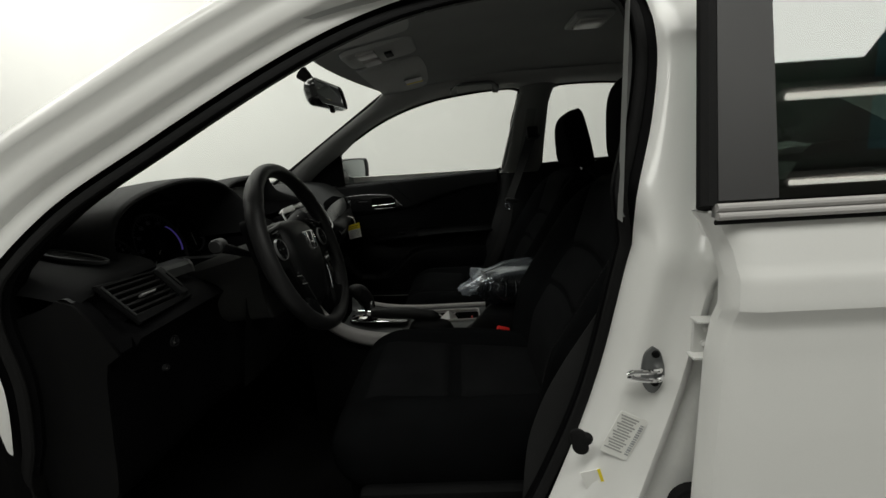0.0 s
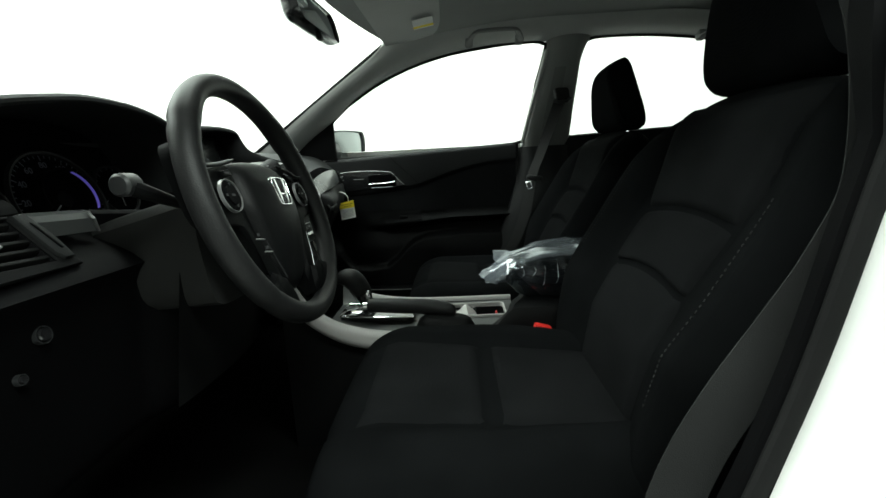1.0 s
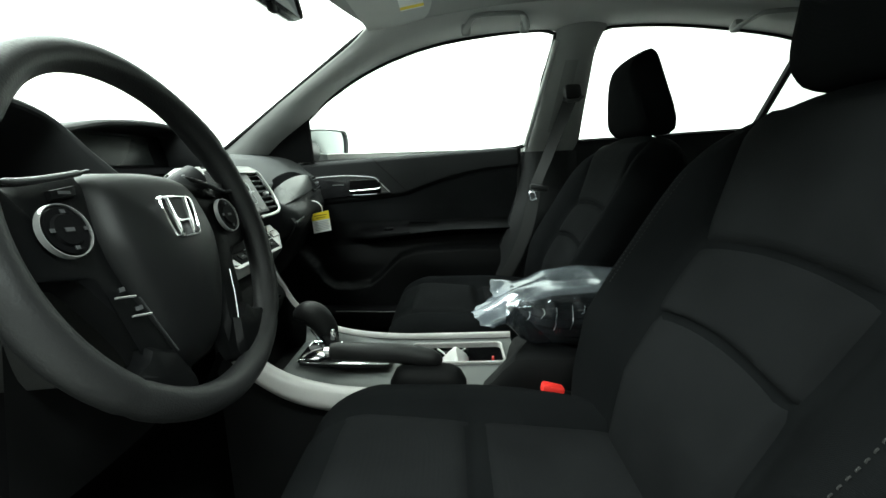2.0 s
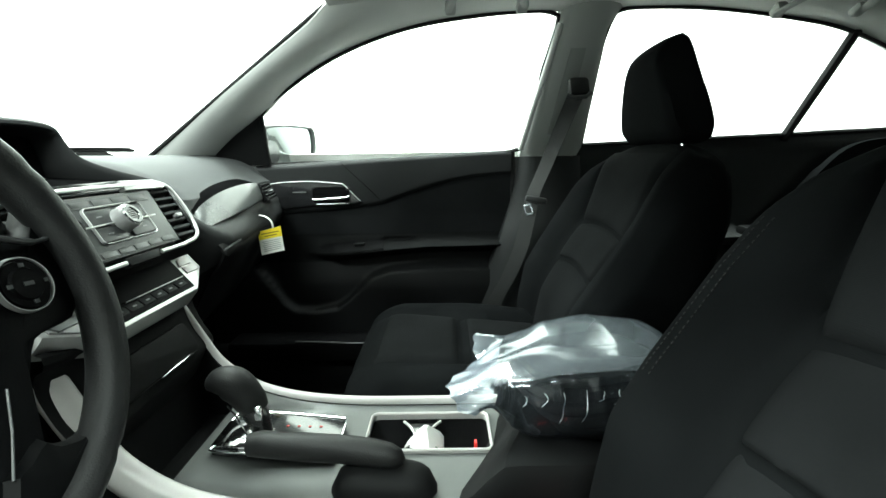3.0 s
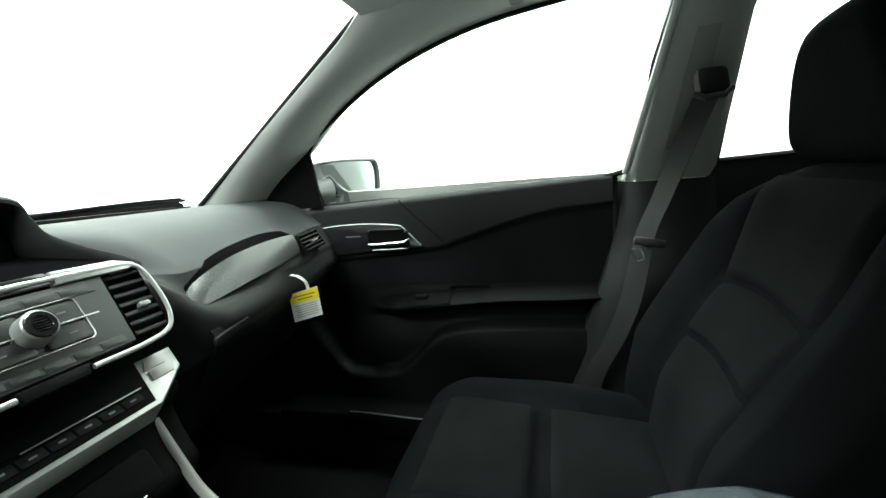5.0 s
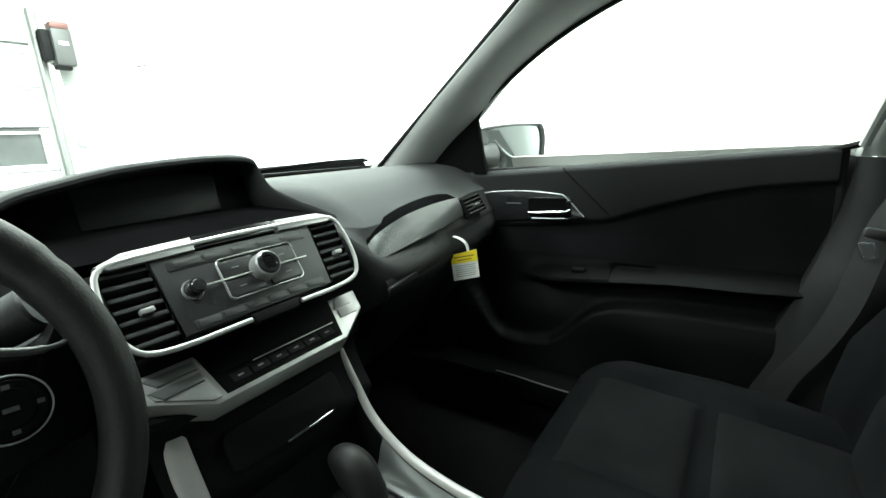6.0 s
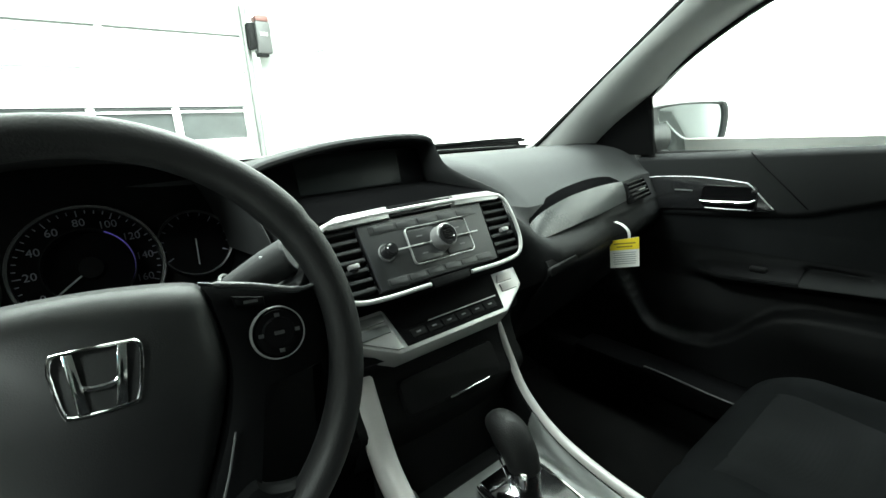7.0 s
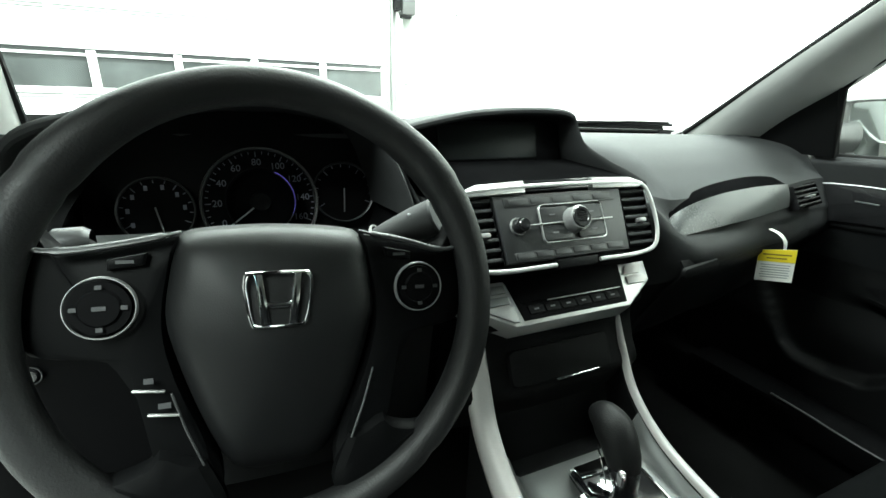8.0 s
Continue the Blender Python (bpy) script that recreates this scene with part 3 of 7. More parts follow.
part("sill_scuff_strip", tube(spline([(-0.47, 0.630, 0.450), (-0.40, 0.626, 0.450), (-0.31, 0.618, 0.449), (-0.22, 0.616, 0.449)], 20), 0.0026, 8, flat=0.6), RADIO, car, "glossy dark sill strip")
part("sill_step", box(-0.36, 0.672, 0.418, 0.62, 0.10, 0.06, 0.012), MATT_BLACK, car, "black inner sill step")

# ---- dashboard ----
dash = thing("dashboard", "black soft-touch dashboard with silver centre trim and gloss strip", "dashboard", (-0.7, 0, 0.55))


def dash_profile(y):
    """The dash's section in x and z at y, from the windscreen to the footwell."""
    side = smooth(0.16, 0.24, y)                 # passenger side
    drv = smooth(-0.17, -0.22, y)                # driver side
    mid = 1 - side - drv
    x0 = -1.0 + 0.19 * (y / 0.665) ** 2
    rise = smooth(0.22, 0.5, y)
    step = 0.060 * (1 - smooth(-0.56, -0.46, y))
    S = [(x0, 0.968), (x0 + 0.1, 0.982), (-0.72, 0.985), (-0.63, 0.972), (-0.575, 0.952), (-0.535, 0.928), (-0.512, 0.913 + 0.004 * rise), (-0.497, 0.902 + 0.008 * rise), (-0.478, 0.868), (-0.462, 0.856),
         (-0.444, 0.848), (-0.430, 0.834), (-0.428, 0.815), (-0.440, 0.790), (-0.475, 0.740), (-0.515, 0.67), (-0.56, 0.62), (-0.66, 0.58), (-0.88, 0.55)]
    M = [(x0, 0.968), (x0 + 0.1, 0.982), (-0.76, 0.985), (-0.715, 0.978), (-0.70, 0.968), (-0.695, 0.96), (-0.66, 0.928), (-0.60, 0.918), (-0.505, 0.914), (-0.490, 0.897),
         (-0.486, 0.862), (-0.494, 0.835), (-0.498, 0.80), (-0.490, 0.76), (-0.50, 0.690), (-0.51, 0.62), (-0.56, 0.585), (-0.66, 0.56), (-0.88, 0.55)]
    D = [(x0, 0.968), (x0 + 0.1, 0.982), (-0.72, 0.99), (-0.712, 0.985), (-0.705, 0.93), (-0.700, 0.862), (-0.64, 0.852), (-0.545, 0.858), (-0.495, 0.880), (-0.478, 0.876),
         (-0.462, 0.855), (-0.452, 0.838), (-0.449, 0.816), (-0.452 - step, 0.795), (-0.472 - 0.8 * step, 0.700), (-0.49 - 0.6 * step, 0.60), (-0.55, 0.565), (-0.66, 0.55), (-0.88, 0.55)]
    door = 1 - smooth(-0.455, -0.40, y)           # the driver's outer end, set back round the vent
    E = D[:6] + [(-0.68, 0.860), (-0.60, 0.880), (-0.585, 0.890), (-0.582, 0.884), (-0.575, 0.860), (-0.513, 0.833),
                 (-0.493, 0.812), (-0.515, 0.792), (-0.528, 0.700), (-0.54, 0.60), (-0.56, 0.565), (-0.66, 0.55), (-0.88, 0.55)]
    flush = 1 - smooth(-0.722, -0.706, y)        # beside the vent the panel lies flush with it
    E[8:12] = [(a + (c - a) * flush, b + (d - b) * flush) for (a, b), (c, d) in zip(E[8:12], ((-0.562, 0.896), (-0.548, 0.890), (-0.524, 0.862), (-0.507, 0.834)))]
    D = [(d[0] + (e[0] - d[0]) * door, d[1] + (e[1] - d[1]) * door) for d, e in zip(D, E)]
    away, under = 0.045 * smooth(0.48, 0.72, y), 0.038 * smooth(0.25, 0.5, y)
    out = []
    for i, (s, m, d) in enumerate(zip(S, M, D)):
        fade = smooth(2, 7, i)
        out.append((side * (s[0] - away * fade - under * smooth(8, 11, i)) + mid * m[0] + drv * d[0], side * s[1] + mid * m[1] + drv * d[1]))
    return out


ys = np.concatenate([np.linspace(-0.745, -0.25, 46), np.linspace(-0.24, 0.26, 41), np.linspace(0.27, 0.745, 24)])
split = int(np.searchsorted(ys, -0.165))
split_b = int(np.searchsorted(ys, 0.150))
# Shade in the hollow and under the top is put into darker materials.
PAD, SHELF_Z, HOLLOW, LOW = (DASH, "dash_pad", "black grained dash top and front"), (SHELF, "gauge_shelf", "dark grey shelf before the gauges"), (VOID, "gauge_hollow", "hollow behind the gauges, blacked in for shade"), (DARK, "lower_dash", "black lower dash panel")
KNEE = (VOID, "lower_dash", "lower dash panel, blacked in for shade")
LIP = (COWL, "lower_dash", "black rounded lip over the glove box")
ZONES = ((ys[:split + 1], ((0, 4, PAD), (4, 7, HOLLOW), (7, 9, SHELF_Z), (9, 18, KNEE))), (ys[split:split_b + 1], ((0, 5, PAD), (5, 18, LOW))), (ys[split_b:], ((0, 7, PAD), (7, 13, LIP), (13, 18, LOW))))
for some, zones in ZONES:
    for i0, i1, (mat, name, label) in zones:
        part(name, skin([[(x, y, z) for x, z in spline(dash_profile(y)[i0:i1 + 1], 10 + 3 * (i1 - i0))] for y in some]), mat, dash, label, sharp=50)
for y in (-0.7452, 0.7452):
    part("dash_end", skin([[(x, y, z), (x, y * 1.006, z)] for x, z in spline(dash_profile(y), 50)] + [[(-0.9, y, 0.56), (-0.9, y * 1.006, 0.56)]], closed_v=True), DARK, dash, "black dash end")
    part("dash_end_cover", prism([(x, z) for x, z in spline(dash_profile(y), 50)], 0.004, 0, Matrix(((1, 0, 0, 0), (0, 0, 1, y), (0, 1, 0, 0), (0, 0, 0, 1)))), DARK, dash, "black dash end cover")


def hood(lip, deep_x, back_x, back_z, lip_r=0.007):
    """A cowl over a display: outer skin from the dash top to the lip, round the lip, and back to the display."""
    pts = spline(lip, 70)
    cy = np.mean(pts[:, 1])
    rows = []
    for x, y, z in pts:
        o = 1.0
        row = []
        for k in np.linspace(0, 1, 9):
            bx, by, bz = back_x, cy + (y - cy) * 1.02, min(back_z, z - 0.004)
            e = k ** 0.8
            row.append((bx + (x - bx) * k, by + (y - by) * e, bz + (z - bz) * math.sin(e * math.pi / 2)))
        for a in (30, 70, 110, 150):
            row.append((x + lip_r * math.sin(radians(a)), y + (cy - y) * 0.012 * (a / 150), z - lip_r * (1 - math.cos(radians(a))) * 0.9))
        for k in np.linspace(0.15, 1, 7):
            row.append((x + (deep_x - x) * k, y + (cy - y) * (0.012 + 0.05 * k), z - lip_r * 1.7 - 0.012 * k))
        rows.append(row)
    return skin(rows)


part("display_cowl", hood([(-0.50, -0.192, 0.925), (-0.54, -0.195, 0.948), (-0.585, -0.195, 0.975), (-0.615, -0.188, 0.996), (-0.628, -0.168, 1.008), (-0.635, -0.125, 1.018), (-0.64, -0.05, 1.031), (-0.64, 0.04, 1.037), (-0.638, 0.105, 1.036), (-0.634, 0.134, 1.028),
                           (-0.628, 0.140, 1.008), (-0.61, 0.145, 0.982), (-0.57, 0.155, 0.962), (-0.53, 0.163, 0.949), (-0.495, 0.168, 0.936)], -0.72, -0.86, 0.985), COWL, dash, "black cowl over the centre display")
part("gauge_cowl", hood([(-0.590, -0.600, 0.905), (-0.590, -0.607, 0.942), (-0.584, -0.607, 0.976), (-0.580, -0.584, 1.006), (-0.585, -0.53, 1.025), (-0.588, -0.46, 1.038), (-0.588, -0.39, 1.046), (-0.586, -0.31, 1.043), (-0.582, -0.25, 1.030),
                         (-0.572, -0.222, 1.010), (-0.55, -0.208, 0.975), (-0.52, -0.20, 0.94), (-0.50, -0.198, 0.915)], -0.715, -0.86, 0.985), COWL, dash, "cowl over the gauges, darkened for shade")

rows = []
for x, z in spline([(-0.566, 0.880), (-0.557, 0.886), (-0.552, 0.894), (-0.557, 0.903), (-0.572, 0.911), (-0.60, 0.919), (-0.64, 0.927), (-0.70, 0.940), (-0.78, 0.957), (-0.87, 0.965)], 36):
    rows.append([(x, -0.560, z + 0.003), (x, -0.620, z + 0.002), (x + 0.004, -0.670, z + 0.001), (x + 0.010, -0.705, z), (x + 0.010, -0.726, z - 0.004), (x + 0.006, -0.739, z - 0.010), (x, -0.7465, z - 0.018)])
# The fall-off of light on this corner is put into a darker vinyl.
part("dash_corner", skin(rows), ARM, dash, "black rounded dash corner beside the gauges", sharp=60)

# centre display: dark glass set upright deep under the cowl, with a dead black shelf before it
rows = []
for v in np.linspace(0, 1, 8):
    w0, w1 = -0.184 + 0.01 * v, 0.160 - 0.012 * v
    rows.append([(-0.504 - 0.155 * v, w0 + (w1 - w0) * u, 0.938 + 0.012 * v) for u in np.linspace(0, 1, 14)])
scr = part("display_shelf", skin(rows), MATT_BLACK, dash, "dead black shelf before the display")
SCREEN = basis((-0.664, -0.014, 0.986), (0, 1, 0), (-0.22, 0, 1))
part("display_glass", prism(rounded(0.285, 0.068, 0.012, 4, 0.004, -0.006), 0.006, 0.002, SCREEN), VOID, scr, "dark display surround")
part("display_screen", prism(rounded(0.185, 0.056, 0.004, 3, 0.004, -0.006), 0.003, 0.001, SCREEN @ pose(0, 0, 0.002)), LCD, scr, "dark display screen")

# radio stack: a plane leaning back
STACK = basis((-0.460, 0.0, 0.890), (0, 1, 0), (-0.485, 0, 0.875))
CLIMATE = basis((-0.448, 0.008, 0.800), (0, 1, 0), (-0.766, 0, 0.643))


def ring_of(outer, inner, depth, m, bevel=0.002):
    """A flat frame between two outlines of equal length, with thickness and bevelled edges."""
    n = len(outer)
    rows = []
    for (ou, ov), (iu, iv) in zip(outer, inner):
        d = Vector((iu - ou, iv - ov))
        L = max(d.length, 1e-6)
        b = min(bevel, L * 0.4) / L
        p = lambda k, w: (ou + d.x * k, ov + d.y * k, w)
        rows.append([p(0, -depth), p(0, -bevel), p(b, 0), p(1 - b, 0), p(1, -bevel), p(1, -depth)])
    bm = skin(rows, closed_v=True)
    bmesh.ops.transform(bm, matrix=m, verts=bm.verts)
    return bm


def uv_path(pts, n, m):
    return [m @ Vector((u, v, w)) for u, v, w in spline([(p[0], p[1], p[2] if len(p) > 2 else 0) for p in pts], n)]


def slat_vent(m, w, h, slats, parent_thing, label, skew=0.0, tab=True, slat_mat=None):
    """An air outlet: dark box open in front, slats set back in it, and a thumb tab."""
    tray = bmesh.new()
    d = 0.03
    P = lambda u, v, z: (u + skew * v, v, z)
    q = [P(-w / 2, -h / 2, 0), P(w / 2, -h / 2, 0), P(w / 2, h / 2, 0), P(-w / 2, h / 2, 0)]
    a = [tray.verts.new(p) for p in q]
    b = [tray.verts.new((p[0], p[1], -d)) for p in q]
    for k in range(4):
        tray.faces.new((a[k], a[(k + 1) % 4], b[(k + 1) % 4], b[k]))
    tray.faces.new(b)
    vent = part("air_vent", move(tray, m), PIANO, parent_thing, label)
    for k in range(slats):
        v = -h / 2 + h * (k + 0.5) / slats
        part("slat", move(box(skew * v, v, -0.006, w - 0.001, h / slats * 0.42, 0.012, 0.0012, Matrix.Rotation(radians(-18), 4, "X")), m), slat_mat or COWL, vent)
    if tab:
        part("tab", move(box(0.004, -h * 0.06, 0.001, w * 0.30, h * 0.075, 0.010, 0.002), m), KNOB, vent, "silver thumb tab")
    return vent


# silver surround of radio and vents
ring = uv_path([(-0.030, -0.0505, 0.004), (-0.10, -0.0505, 0.004), (-0.138, -0.045, 0.004), (-0.153, -0.028, 0.004), (-0.158, 0.0, 0.004), (-0.156, 0.032, 0.004), (-0.148, 0.048, 0.004), (-0.12, 0.0535, 0.004), (0, 0.056, 0.004),
                (0.12, 0.0535, 0.004), (0.148, 0.048, 0.004), (0.156, 0.032, 0.004), (0.158, 0.0, 0.004), (0.153, -0.028, 0.004), (0.138, -0.045, 0.004), (0.10, -0.0505, 0.004), (0.041, -0.0505, 0.004)], 110, STACK)
part("silver_surround", tube(ring, 0.0031, 10, flat=0.8, up=STACK.to_3x3() @ Vector((0, 0, 1))), SILVER, dash, "satin silver surround")
part("stack_backing", prism([(-0.158, 0.050), (-0.148, -0.046), (0.148, -0.046), (0.158, 0.050)], 0.03, 0.002, STACK @ pose(0, 0, -0.012)), DARK, dash)
for s in (-1, 1):
    part("silver_band", prism([(s * 0.055, 0.0475), (s * 0.140, 0.0455), (s * 0.151, 0.052), (s * 0.125, 0.061), (s * 0.055, 0.0635)][:: s], 0.01, 0.002, STACK @ pose(0, 0, 0.0055)), SILVER, dash, "silver trim band")
part("disc_slot", prism([(-0.052, 0.051), (0.052, 0.051), (0.052, 0.064), (-0.052, 0.064)], 0.008, 0.001, STACK @ pose(0, 0, 0.003)), PIANO, dash, "black disc slot")
part("disc_slot_lip", prism([(-0.046, 0.056), (0.046, 0.056), (0.046, 0.0585), (-0.046, 0.0585)], 0.003, 0.0005, STACK @ pose(0, 0, 0.0045)), RADIO, dash)
radio = part("radio", prism([(-0.104, 0.0465), (-0.0985, -0.0415), (0.0985, -0.0415), (0.104, 0.0465)], 0.012, 0.002, STACK @ pose(0, 0, 0.002)), RADIO, dash, "dark grey radio face with two knobs")
part("key_strip", prism(rounded(0.180, 0.012, 0.002, 3, 0, 0.036), 0.002, 0.0004, STACK @ pose(0, 0, 0.0028)), RADIO, radio)
part("key_strip", prism(rounded(0.176, 0.010, 0.002, 3, 0, -0.034), 0.002, 0.0004, STACK @ pose(0, 0, 0.0028)), RADIO, radio)
for k in range(6):
    part("key", prism(rounded(0.025, 0.0075, 0.001, 2, -0.072 + 0.0288 * k, -0.034), 0.002, 0.0004, STACK @ pose(0, 0, 0.0034)), RADIO, radio)
for k in range(5):
    part("key", prism(rounded(0.030, 0.008, 0.001, 2, -0.068 + 0.034 * k, 0.036), 0.002, 0.0004, STACK @ pose(0, 0, 0.0034)), RADIO, radio)
part("button_frame", ring_of(rounded(0.1035, 0.0515, 0.007, 5, 0.010, 0.004), rounded(0.1010, 0.0490, 0.006, 5, 0.010, 0.004), 0.004, STACK @ pose(0, 0, 0.0062), 0.0006), SILVER, radio, "thin silver frame")
for u in (-0.018, 0.038):
    for v in (0.0155, -0.0085):
        part("button", prism(rounded(0.046, 0.020, 0.003, 3, u, v), 0.004, 0.0008, STACK @ pose(0, 0, 0.0052)), RADIO, radio)
        bars([(u + 0.004 * (1 if u > 0 else -1), v, 0.009)], 0, 0.0018, 0.0006, STACK @ pose(0, 0, 0.0054), radio, PRINT_DIM)
part("silver_line", move(box(-0.035, 0.004, 0.006, 0.062, 0.0018, 0.002, 0.0005), STACK), SILVER, radio)
part("silver_line", move(box(0.054, 0.004, 0.006, 0.044, 0.0018, 0.002, 0.0005), STACK), SILVER, radio)
part("knob", lathe([(0.0, 0.020), (0.0148, 0.0205), (0.0160, 0.0195), (0.0164, 0.016), (0.0168, 0.004), (0.0182, 0.0)], STACK @ pose(0.010, 0.0055, 0.002)), KNOB, radio, "large silver volume knob")
part("knob_cap", lathe([(0.0, 0.0210), (0.0085, 0.0210), (0.0095, 0.0225), (0.0130, 0.0225), (0.0145, 0.0200)], STACK @ pose(0.010, 0.0055, 0.002)), PIANO, radio, "black knob face")
for k in range(5):
    part("knob_rib", move(box(0, -0.0056 + 0.0028 * k, 0.0215, 0.013, 0.0010, 0.0016, 0.0003), STACK @ pose(0.010, 0.0055, 0.002)), DARK, radio)
part("knob", lathe([(0.0, 0.016), (0.0082, 0.016), (0.0090, 0.014), (0.0094, 0.003), (0.0098, 0.0)], STACK @ pose(-0.075, 0.004, 0.002)), PIANO, radio, "small black tuning knob")
part("knob_ring", lathe([(0.0098, 0.0), (0.0102, 0.003), (0.0112, 0.003), (0.0118, 0.0)], STACK @ pose(-0.075, 0.004, 0.002)), KNOB, radio, "silver ring round the knob")
part("knob_cap", lathe([(0.0, 0.0172), (0.006, 0.0172), (0.007, 0.016)], STACK @ pose(-0.075, 0.004, 0.002)), PIANO, radio)
for s in (-1, 1):
    slat_vent(STACK @ pose(s * 0.1275, 0.002, 0.0), 0.046, 0.088, 7, dash, "black slatted air vent", skew=s * 0.05)
part("stack_chin", prism([(-0.028, -0.044), (-0.024, -0.056), (0.036, -0.056), (0.040, -0.044)], 0.01, 0.002, STACK @ pose(0, 0, 0.004)), DARK, dash, "small dark indicator panel")

# climate panel
clim = part("climate_panel", prism([(-0.168, 0.030), (-0.155, -0.004), (-0.098, -0.038), (0.092, -0.038), (0.150, -0.004), (0.160, 0.030)], 0.035, 0.007, CLIMATE), SILVER, dash, "silver climate control panel")
part("climate_face", prism([(-0.093, 0.029), (-0.085, -0.031), (0.086, -0.031), (0.104, 0.029)], 0.006, 0.0015, CLIMATE @ pose(0, 0, 0.002)), VOID, clim, "gloss black control face")
part("climate_display", prism([(-0.086, 0.026), (-0.082, -0.008), (0.080, -0.008), (0.090, 0.026)], 0.003, 0.0006, CLIMATE @ pose(0, 0, 0.0034)), VOID, clim)
for k in range(6):
    part("button", prism(rounded(0.023, 0.012, 0.002, 3, -0.063 + 0.0256 * k, -0.0185), 0.003, 0.0008, CLIMATE @ pose(0, 0, 0.0036)), DARK, clim)
    bars([(-0.063 + 0.0256 * k, -0.0185, 0.007)], 0, 0.0022, 0.0006, CLIMATE @ pose(0, 0, 0.0037), clim, PRINT_DIM)
part("silver_line", move(box(0.020, -0.0095, 0.0045, 0.125, 0.0012, 0.0016, 0.0004), CLIMATE), SILVER, clim)
for v in (0.016, 0.0):
    part("silver_key", prism([(0.106 + 0.006 * (v > 0.01), v + 0.006), (0.103, v - 0.007), (0.134, v - 0.007), (0.144, v + 0.006)], 0.003, 0.001, CLIMATE @ pose(0, 0, 0.0025)), PALE, clim)
part("key_recess", prism([(-0.158, 0.027), (-0.147, -0.003), (-0.100, -0.031), (-0.092, -0.031), (-0.096, 0.027)], 0.004, 0.001, CLIMATE @ pose(0, 0, 0.0018)), KNOB, clim, "dark recess behind the keys")
for v in (0.016, 0.0):
    part("silver_key", prism([(-0.150, v + 0.006), (-0.140, v - 0.007), (-0.098, v - 0.006), (-0.098, v + 0.005)], 0.005, 0.0015, CLIMATE @ pose(0, 0, 0.0045)), GREY_GLOSS, clim)
# dark body under the climate panel and the lidded bin below it
rows = []
for y in np.linspace(-0.150, 0.150, 21):
    q = abs(y) / 0.15
    rows.append([(x - 0.012 * q ** 3, y, z) for x, z in spline([(-0.475, 0.768), (-0.446, 0.7725 + 0.006 * q ** 4), (-0.437, 0.770 + 0.006 * q ** 4), (-0.437, 0.762), (-0.448, 0.755), (-0.452, 0.735), (-0.440, 0.70), (-0.425, 0.672), (-0.43, 0.655), (-0.46, 0.60)], 30)])
part("centre_pocket_panel", skin(rows), DARK, dash, "black panel below the climate controls")
BIN = basis((-0.432, 0.0, 0.690), (0, 1, 0), (-0.45, 0, 0.89))
binlid = part("bin_lid", prism(rounded(0.17, 0.05, 0.01, 4), 0.01, 0.003, BIN @ pose(0, 0.012, 0.006)), DARK, dash, "black storage bin lid")
part("bin_pull", move(box(0.018, -0.012, 0.008, 0.075, 0.0035, 0.006, 0.001), BIN), CHROME, binlid, "bright metal pull edge")

# smoked gloss strip across the passenger side
top = spline([(-0.486, 0.219, 0.870), (-0.487, 0.234, 0.882), (-0.487, 0.275, 0.896), (-0.485, 0.33, 0.908), (-0.484, 0.40, 0.9145), (-0.486, 0.46, 0.9155), (-0.494, 0.518, 0.913)], 50)
low = spline([(-0.466, 0.209, 0.849), (-0.463, 0.23, 0.852), (-0.462, 0.28, 0.857), (-0.462, 0.34, 0.863), (-0.465, 0.40, 0.867), (-0.472, 0.46, 0.871), (-0.484, 0.523, 0.873)], 50)
band = spline([(-0.488, 0.217, 0.874), (-0.498, 0.238, 0.891), (-0.506, 0.280, 0.906), (-0.512, 0.34, 0.919), (-0.516, 0.42, 0.927), (-0.519, 0.48, 0.927), (-0.526, 0.530, 0.922)], 50)
n = Vector((0.86, 0, 0.5))
rows = []
for a, b in zip(top, low):
    a, b = Vector(a), Vector(b)
    rows.append([a - n * 0.012] + [a.lerp(b, k) + n * (0.0055 + 0.0025 * math.sin(math.pi * k)) for k in np.linspace(0, 1, 12)] + [b - n * 0.012])
part("gloss_strip", skin(rows, caps=True), STRIP, dash, "smoked gloss trim strip")
# The gloss trim's dark upper reflection is put in as a black band.
rows = []
for a, b in zip(band, top):
    a, b = Vector(a), Vector(b)
    rows.append([a - n * 0.012] + [a.lerp(b, k) + n * 0.0028 * math.sin(math.pi * (0.15 + 0.5 * k)) for k in np.linspace(0, 1, 7)] + [b - n * 0.012])
part("reflection_band", skin(rows, caps=True), MATT_BLACK, dash, "black band painted in for the strip's dark reflection")
slat_vent(basis((-0.488, 0.590, 0.892), (-0.20, 0.97, 0), (-0.42, -0.1, 0.9)), 0.115, 0.044, 5, dash, "black slatted outer air vent", skew=-0.15)
# driver's air vent: a leaning parallelogram in a gloss frame, with a bezel and a silver blade beside it
VENT = basis((-0.5245, -0.638, 0.8705), (-0.03, 1.0, -0.05), (-0.50, 0.0, 0.866))
vent = slat_vent(VENT, 0.116, 0.054, 5, dash, "black slatted driver's air vent", skew=-0.36, slat_mat=RUBBER)
P = lambda u, v: (u - 0.36 * v, v)
part("vent_frame", ring_of([P(-0.066, -0.044), P(0.084, -0.036), P(0.084, 0.030), P(-0.066, 0.034)], [P(-0.0585, -0.0275), P(0.0585, -0.0275), P(0.0585, 0.0275), P(-0.0585, 0.0275)], 0.006, VENT @ pose(0, 0, 0.003), 0.002), DARK, vent, "black vent frame")
part("silver_vent_edge", tube([VENT @ Vector((u - 0.36 * v, v, 0.004)) for u, v in ((-0.060, 0.029), (-0.0605, 0.0), (-0.060, -0.029))], 0.0017), RADIO, vent, "thin grey vent edge")
